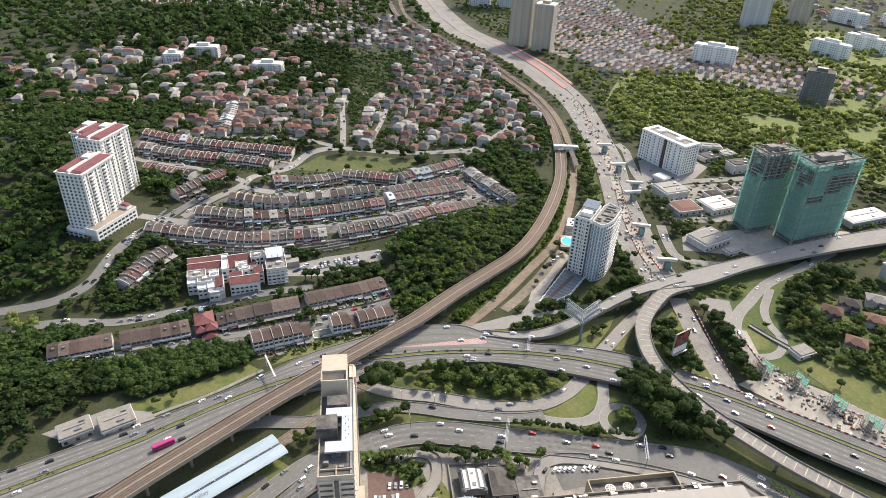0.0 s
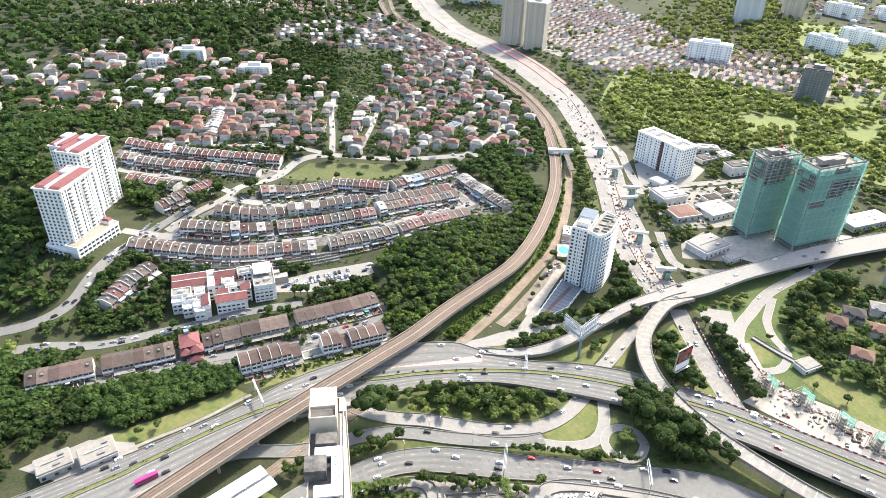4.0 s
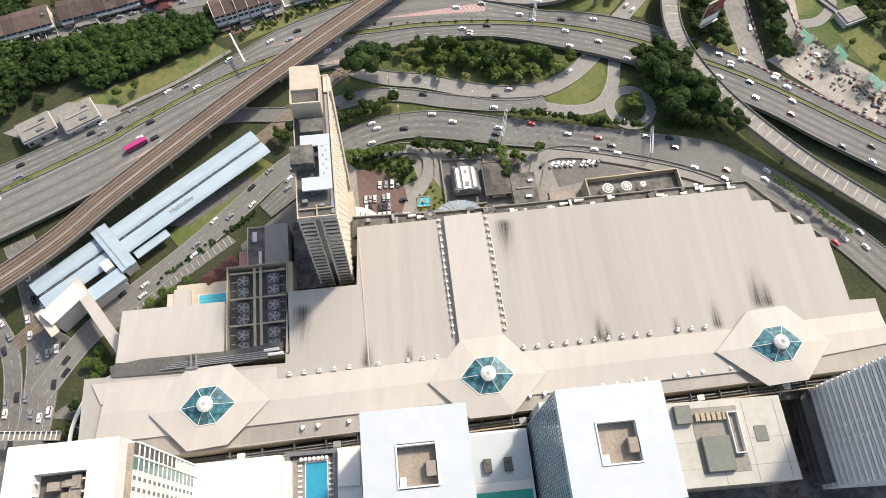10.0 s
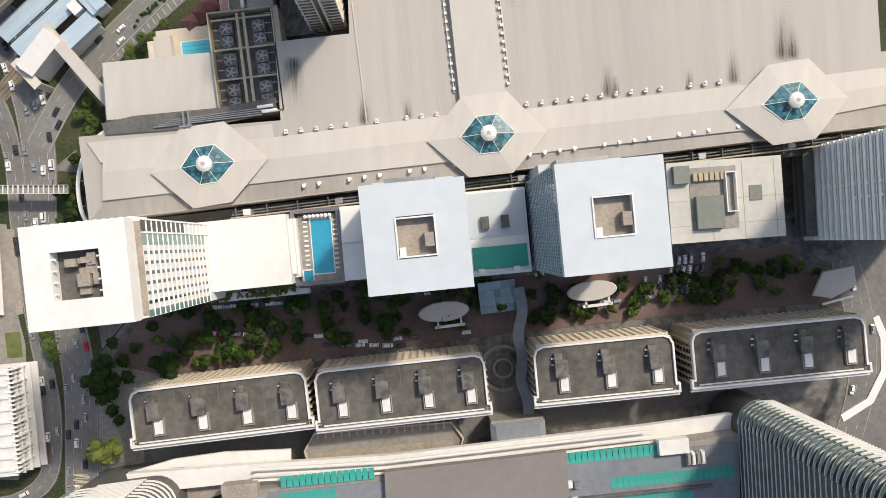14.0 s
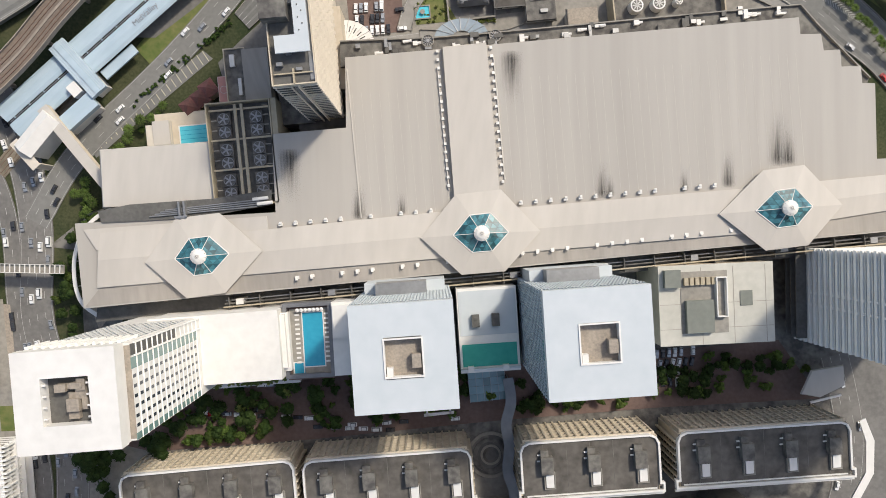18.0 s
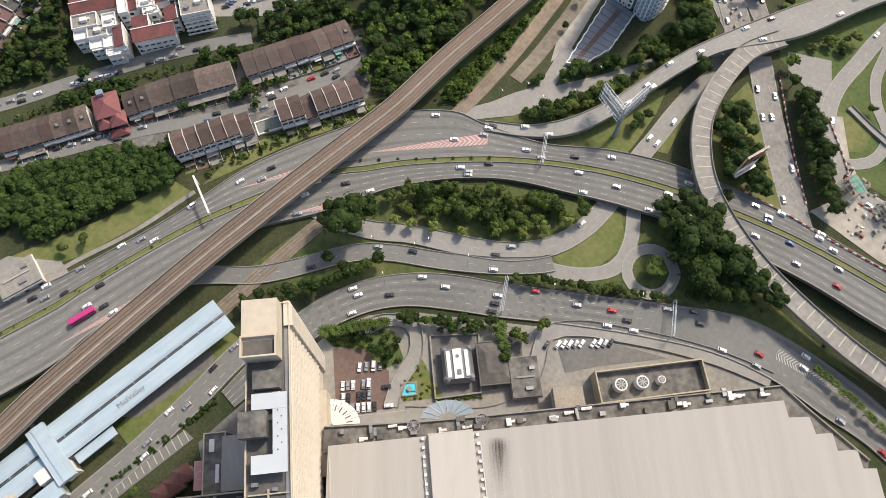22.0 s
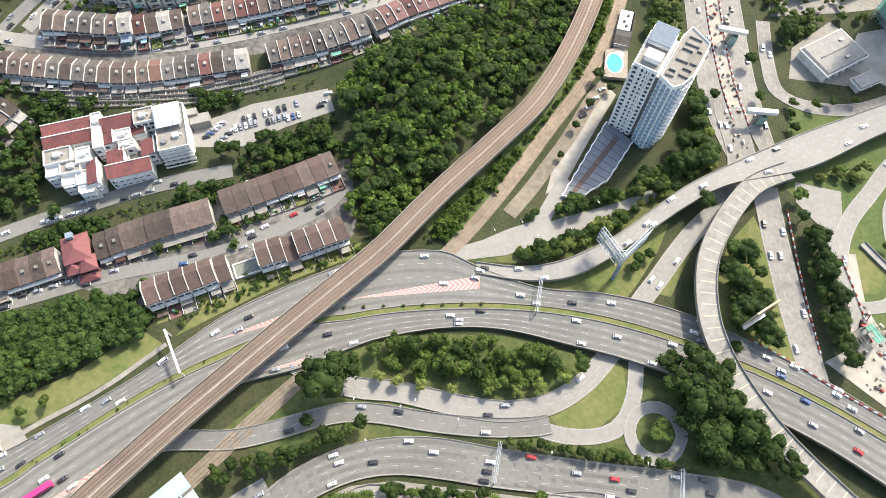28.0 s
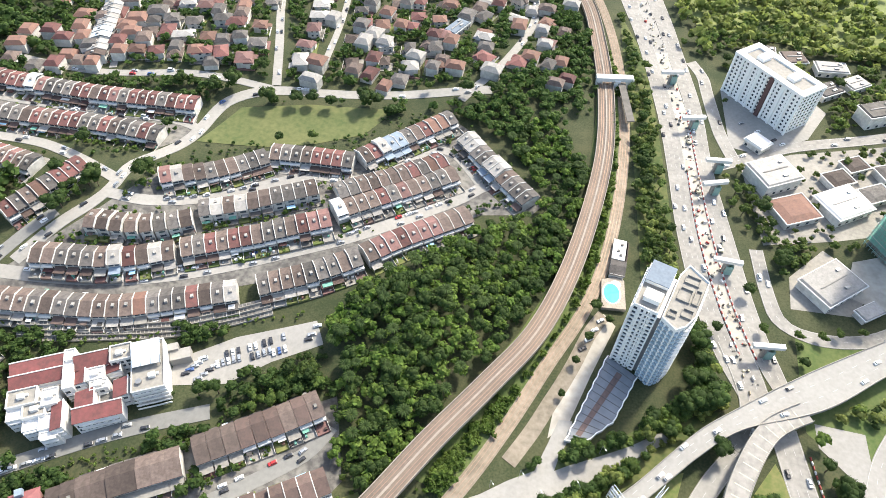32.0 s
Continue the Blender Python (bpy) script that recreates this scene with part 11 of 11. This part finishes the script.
grove([(-142, -48), (-126, -50), (-126, -92), (-140, -92)], 12, [0, 2, 4], 0.6, 0.9, 4.5)
grove([(-151, 40), (-139, 48), (-135, 12), (-148, 16)], 16, [-1, -1, 3, 0], 0.6, 0.9, 3)
for x, y in ((92, 217), (90, 214), (95, 215), (93, 219)):
    plant(-1, x, y, 1.1)
grove([(-132, 100), (-150, 78), (-140, 70), (-118, 98)], 18, [-1, -1, 3], 0.7, 1.0, 3)
grove([(-158, 62), (-150, 40), (-144, 44), (-150, 66)], 12, [-1, -1, 3], 0.6, 0.9, 2.6)
grove([(-164, 28), (-154, 36), (-142, -30), (-132, -22), (-140, -40), (-150, -20)], 14, [0, 2, 1], 0.6, 0.9, 4.5)
grove([(-200, 30), (-186, 40), (-190, 0), (-186, -60), (-205, -60)], 20, [0, 2], 0.6, 1.0, 5)
grove([(-235, 130), (-215, 140), (-200, 130), (-225, 105)], 6, [0, 2], 0.6, 0.9, 5)
grove([(-200, 168), (-160, 196), (-166, 204), (-205, 180)], 12, [2, 3], 0.5, 0.9, 5)
grove([(-116, 246), (-92, 262), (-60, 282), (-64, 286), (-96, 268)], 9, [3], 0.5, 0.8, 6)
grove([(90, 213), (94, 213), (94, 219), (90, 219)], 4, [-1, 0], 0.7, 0.9, 2)
for x, y, k, sc_ in ((-127, -86, 4, 1.7), (118, 330, 1, 1.0), (106, 352, 1, 1.0), (110, 366, 1, 1.1), (117, 378, 1, 0.9), (96, 338, 1, 0.8), (104, 338, 0, 0.9), (133, 287, 1, 1.0), (135, 276, 1, 1.1), (130, 268, 1, 1.0), (140, 268, 1, 1.1), (141, 280, 1, 1.0), (146, 262, 0, 1.0), (128, 256, 0, 1.0)):
    plant(k, x, y, sc_)
for x, y, k_ in ((107, 247, 1.1), (118, 242, 1.0), (99, 235, 1.0), (110, 231, 1.15), (121, 230, 1.0), (103, 222, 0.95), (127, 221, 0.95), (138, 213, 0.9), (146, 207, 0.85), (115, 218, 0.9), (131, 207, 0.7), (96, 246, 0.8)):
    plant(5, x, y, k_)
for x, y, k_ in ((271, 381, 1.0), (282, 378, 0.9), (263, 372, 0.8), (236, 346, 0.7), (244, 356, 0.8), (228, 338, 0.7), (240, 326, 0.7), (206, 316, 0.45), (226, 320, 0.6), (248, 316, 0.6), (170, 398, 0.5), (182, 398, 0.55), (192, 402, 0.5), (204, 404, 0.5)):
    plant(1 if k_ > 0.65 else 2, x, y, k_ * 1.6)
plant(5, -52, 220, 1.35)
plant(5, -45, 228, 1.1)
plant(5, -58, 222, 1.0)
for x, y in ((-92, 180), (-86, 183), (-80, 186), (-87, 178), (-74, 188), (-68, 190), (-62, 191.5), (-57, 193.5), (-51, 196), (-46, 199), (-41, 202.5), (-36, 205.5), (-78, 182), (-70, 185.5), (-64, 187)):
    plant(tr.choice((0, 0, 2)), x, y, tr.uniform(0.8, 1.1))
for k in range(17):
    plant(tr.choice((0, 2, 0)), 29 + 4.2 * k, 205.2 - 0.18 * min(k, 9) + tr.uniform(-0.6, 0.6), tr.uniform(0.55, 0.8))
for k in range(13):
    plant(tr.choice((0, 1, 2, -1)), -22 + 3.6 * k, 180 + 0.25 * k + tr.uniform(-1.2, 1.2), tr.uniform(0.55, 0.85))
for k in range(12):
    plant(-1, -54 + 2.4 * k, 169.5 + 0.8 * k + tr.uniform(-0.8, 0.8), tr.uniform(0.8, 1.1))
for x, y in ((26, 173), (27, 169), (24, 177), (24, 181), (42, 184)):
    plant(tr.choice((-1, 2)), x, y, 1.0)
for x, y in ((-30, 227), (-22, 226), (-12, 225), (2, 225), (18, 226), (30, 227), (40, 230), (52, 235)):
    plant(4, x, y, tr.uniform(0.8, 1.15))
for x, y in ((-34, 238), (-26, 243), (-16, 240), (-6, 245), (4, 241), (14, 246), (24, 241), (34, 243), (46, 242), (58, 242), (-14, 233), (0, 234), (14, 234), (28, 234)):
    plant(tr.choice((0, 2, 2)), x, y, tr.uniform(1.0, 1.35))
for k in range(15):
    plant(1 if k % 3 else 0, 171 + 0.55 * k + tr.uniform(-2, 2), 322 - 4.6 * k + tr.uniform(-2, 2), tr.uniform(0.75, 1.1))
for x, y in [(-182, 539), (-171, 546), (-146, 537), (-128, 540), (-105, 542), (-83, 546), (-195, 455), (-222, 448), (-200, 503), (-206, 544), (-244, 481), (-246, 453), (-233, 424), (-75, 548), (-118, 543)]:
    plant(tr.choice((1, 1, 5)), x, y, tr.uniform(0.75, 1.0))
for x, y in [(111, 621), (106, 588), (101, 550), (112, 552), (99, 516), (100, 500), (104, 469), (110, 464), (155, 695), (144, 660), (150, 668), (168, 487), (172, 475), (174, 642), (204, 666), (251, 618), (232, 535), (6, 616), (26, 631), (37, 584), (55, 618), (1, 567), (-17, 565), (-156, 566), (-63, 582), (-42, 567), (-110, 508), (-131, 503), (150, 424), (152, 400), (170, 446), (176, 452)]:
    plant(tr.choice((0, 1, 2)), x, y, tr.uniform(0.8, 1.15))
for k in range(14):
    plant(-1, 165 + k * 2.4, 178 - k * 2.2 + tr.uniform(-1, 1), 0.7)
for x, y, k_ in ((66, 404, 1.0), (60, 386, 0.8), (54, 372, 0.7), (72, 398, 0.7), (46, 352, 0.6), (128, 398, 0.9)):
    plant(0, x, y, k_)
for x, y in ((63, 312), (66, 315), (70, 318), (58, 308), (54, 304)):
    plant(4, x, y, 0.55)
plant(4, -131.5, -88, 2.1)
for x, y in ((-131, -41), (-126, -48), (-133, -51), (-136, -59), (-130, -58), (-124, -55), (-134, -65), (-130, -71), (-127, -75), (-111, -49), (-105, -50), (-129, -64)):
    plant(tr.choice((0, 0, 1)), x, y, tr.uniform(0.8, 1.05))
for x, y in ((-91, -45), (-82, -44), (-73, -42), (-64, -40.5), (-74, -31), (-68, -28), (-55, -22), (-86, -44.5), (-77, -42.5)):
    plant(tr.choice((2, 2, 4, 0)), x, y, tr.uniform(0.7, 0.95))
for x, y in ((-158.6, -39.8), (-157, -44.5), (-155.8, -49), (-160, -36), (-161, -31)):
    plant(-1, x, y, 1.1)
for x, y in ((-150, -112), (-133, -117), (-129, -103), (-131, -108)):
    plant(2, x, y, 0.9)
for x, y in ((-300, 250), (-305, 256), (-294, 246), (-288, 252), (-310, 245)):
    plant(4, x, y, 1.4)
for k in range(9):
    plant(3, -60 + k * 9, 256.2 + k * 1.2, 0.35, 1.2)
for m, items in REST.items():
    base, vs, fs = 0, [], []
    for v, f in items:
        vs.append(v)
        fs.append(f + base)
        base += len(v)
    tagged(new("garden_tree_crowns", leafy("garden_tree_crowns", np.concatenate(vs), np.concatenate(fs), m)), "green crowns of further garden trees", "trees", kind="stuff")
for t in TREES + [PALM]:
    for q in (*t.children_recursive, t):
        bpy.data.objects.remove(q)

# ---------------------------------------------------------------- cars
def car_body(w, L, h, van=False):
    """A bonnet, a cabin that tapers, and a boot, in one outline drawn out across the car."""
    side = [(-L / 2, 0.0), (L / 2, 0.0), (L / 2, 0.75), (L * 0.44, 0.9), (L * 0.2, 0.95), (-L * 0.42, 0.98), (-L / 2, 0.85)]
    if van:
        side = [(-L / 2, 0.0), (L / 2, 0.0), (L / 2, 0.95), (L * 0.38, 1.05), (L * 0.2, 1.1), (-L / 2, 1.15)]
    n = len(side)
    v = [(x, s * w / 2 * (1.0 if z < 0.9 else 0.95), z) for s in (-1, 1) for x, z in side]
    return Shape().add(v, [tuple(range(n)), tuple(range(2 * n - 1, n - 1, -1))] + [(i, n + i, n + (i + 1) % n, (i + 1) % n) for i in range(n)])


def make_car(paint, label, van=False):
    w, L, h = (1.68, 4.1, 1.42) if not van else (1.85, 4.6, 1.95)
    x0, x1 = (-L * 0.40, L * 0.2) if not van else (-L * 0.48, L * 0.3)
    shell = car_body(w, L, h, van)
    ob = tagged(new("van" if van else "car", shell.mesh("body", paint)), label, "van" if van else "car", "cars on the roads and car parks")
    x0, x1 = (-L * 0.40, L * 0.2) if not van else (-L * 0.48, L * 0.3)
    part("roof", Shape().box((x0 + x1) / 2, 0, h - 0.1, (x1 - x0) * 0.8, w * 0.76, 0.1, 0, 0.92), paint, ob)
    part("cabin_glass", Shape().box((x0 + x1) / 2, 0, 0.9, x1 - x0, w * 0.9, h - 0.98, 0, 0.82), "glass_dark", ob)
    return ob


CARS = [make_car("car_white", "white saloon car on the road"), make_car("car_silver", "silver grey saloon car on the road"), make_car("car_black", "black saloon car on the road"), make_car("car_red", "red saloon car on the road"), make_car("car_blue", "dark blue saloon car on the road"),
        make_car("car_white", "white panel van on the road", True)]
cw = (10, 7, 6, 0.6, 0.3, 1)
cr_ = random.Random(21)


WAITING = []


def park(x, y, z, ang, k=None):
    WAITING.append((x, y, z, ang, cr_.choices(range(6), cw)[0] if k is None else k))


budget = {"n": 0}
for line, zz, flow, dense in LANES:
    total = sum((b - a).length for a, b in zip(line, line[1:]))
    pts = even(line, max(4, int(total / 4)))
    s = cr_.uniform(5, 40)
    while s < total - 8:
        i = min(len(pts) - 2, int(s / total * (len(pts) - 1)))
        q, t = pts[i], pts[i + 1] - pts[i]
        near = -300 < q.x < 330 and -190 < q.y < 800
        if near and not (abs(q.x - 86) < 22 and 240 < q.y < 280 and zz is not hw and zz is not fly_z and zz is not ramp_h):
            side = Vector((-t.y, t.x)).normalized() * cr_.uniform(-0.3, 0.3)
            park(q.x + side.x, q.y + side.y, zz(q.x, q.y) + 0.02, math.degrees(math.atan2(t.y, t.x)) + (0 if flow > 0 else 180))
            budget["n"] += 1
        s += cr_.uniform(14, 110) * dense


def lot(x0, y0, x1, y1, n, ang, chance=0.8, up=0.32):
    for i in range(n):
        if cr_.random() < chance:
            f = i / max(1, n - 1)
            x, y = x0 + (x1 - x0) * f, y0 + (y1 - y0) * f
            park(x, y, high(x, y) + up, ang + cr_.choice((0, 180)) + cr_.uniform(-2, 2))


lot(-42, 143, -31, 145.5, 6, 95)
lot(-43, 148, -32, 150.5, 6, 95)
lot(-37, 157, -28, 159, 4, 95)
lot(-50, 172, -36, 174, 5, 95, 0.7)
lot(45, 176, 74, 180, 12, 60)
for r in range(3):
    lot(104 + r, 2 + r * 5, 122, 5.5 + r * 5, 7, 75 + r * 10, 0.9, 0.55)
for x0, y0, x1, y1, n, a in ((-138, 343, -132, 352, 5, 25), (-131, 341, -125, 349, 4, 25), (-124, 350, -112, 355.5, 6, 115), (-121, 356, -108, 362, 6, 115), (-108, 356, -100, 360, 4, 115), (-98, 359, -90, 363, 4, 115), (-104, 364, -92, 370, 5, 115), (-82, 368, -79, 376, 4, 20)):
    lot(x0, y0, x1, y1, n, a, 0.85, 0.25)
for (x0, y0), (x1, y1), n in (((-206, 287.5), (-160, 308), 12), ((-262, 404), (-270, 350), 14), ((-200, 392), (-160, 402), 9), ((-150, 405), (-80, 434), 14), ((-70, 438), (-20, 470), 10), ((-180, 443), (-110, 477), 12), ((-300, 514), (-210, 509), 12), ((-116, 283), (-72, 313), 8), ((-220, 239), (-170, 263), 9), ((-250, 262), (-222, 279), 6)):
    lot(x0, y0, x1, y1, n, math.degrees(math.atan2(y1 - y0, x1 - x0)), 0.7, 0.34)
lot(-92, -24, -52, -18, 12, 10, 0.6, 0.55)
lot(-100, -38, -60, -30, 10, 12, 0.5, 0.55)
lot(60, -12, 100, -4, 9, 12, 0.5, 0.55)
lot(50, 2, 90, 9, 8, 12, 0.5, 0.55)
lot(-24, 150, -22, 142, 3, 10, 0.9, 0.5)
lot(-42, 138, -28, 141, 7, 98, 0.9, 0.4)
lot(-40, -36, 20, -26, 9, 10, 0.6, 0.55)
lot(-96, -35.5, -44, -32.5, 11, 8, 0.75, 0.55)
lot(-32, -35.5, -8, -34, 5, 8, 0.9, 0.55)
lot(97, -1.6, 120, 1, 8, 100, 0.85, 0.55)
lot(97, 3, 116, 6, 7, 100, 0.85, 0.55)
lot(-20, -14, 2, -10, 5, 12, 0.7, 0.55)
lot(-200, 290, -165, 306, 8, 25, 0.6, 0.35)
lot(168, 575, 196, 552, 7, 30, 0.7, 0.3)
lot(205, 570, 225, 600, 7, 130, 0.7, 0.3)
lot(58, 380, 68, 398, 4, 30, 0.8, 0.3)
WAITING.sort(key=lambda w: math.hypot(w[0] - 10, (w[1] - 150) * 0.8))
REST_CARS = {}
for n, (x, y, z, a, k) in enumerate(WAITING):
    if n < 300:
        copy_thing(CARS[k], pose(x, y, z, 0, 0, a))
        continue
    for o in (CARS[k], *CARS[k].children):
        m = pose(x, y, z, 0, 0, a)
        REST_CARS.setdefault(o.data.materials[0].name, Shape()).add([tuple(m @ v.co) for v in o.data.vertices], [tuple(q.vertices) for q in o.data.polygons])
for m, s_ in REST_CARS.items():
    tagged(new("far_cars", s_.mesh("far_cars", m)), "further cars on roads and in yards", "cars", kind="stuff")
for o in CARS:
    for q in (*o.children_recursive, o):
        bpy.data.objects.remove(q)
bus = thing("bus", -161, 165, hw(-161, 165), 42, "magenta and white double-length city bus", "bus")
part("body", Shape().box(0, 0, 0.4, 11.5, 2.5, 2.7), "magenta", bus)
part("window", Shape().box(0, 0, 1.7, 11.0, 2.56, 0.9), "glass_dark", bus)
part("roof", Shape().box(0, 0, 3.1, 11.2, 2.3, 0.15), "magenta", bus)
for x in (-4, 4):
    for y in (-1.15, 1.15):
        part("wheel", Shape().tube((x, y - 0.12, 0.5), (x, y + 0.12, 0.5), 0.5, 10), "rubber", bus)
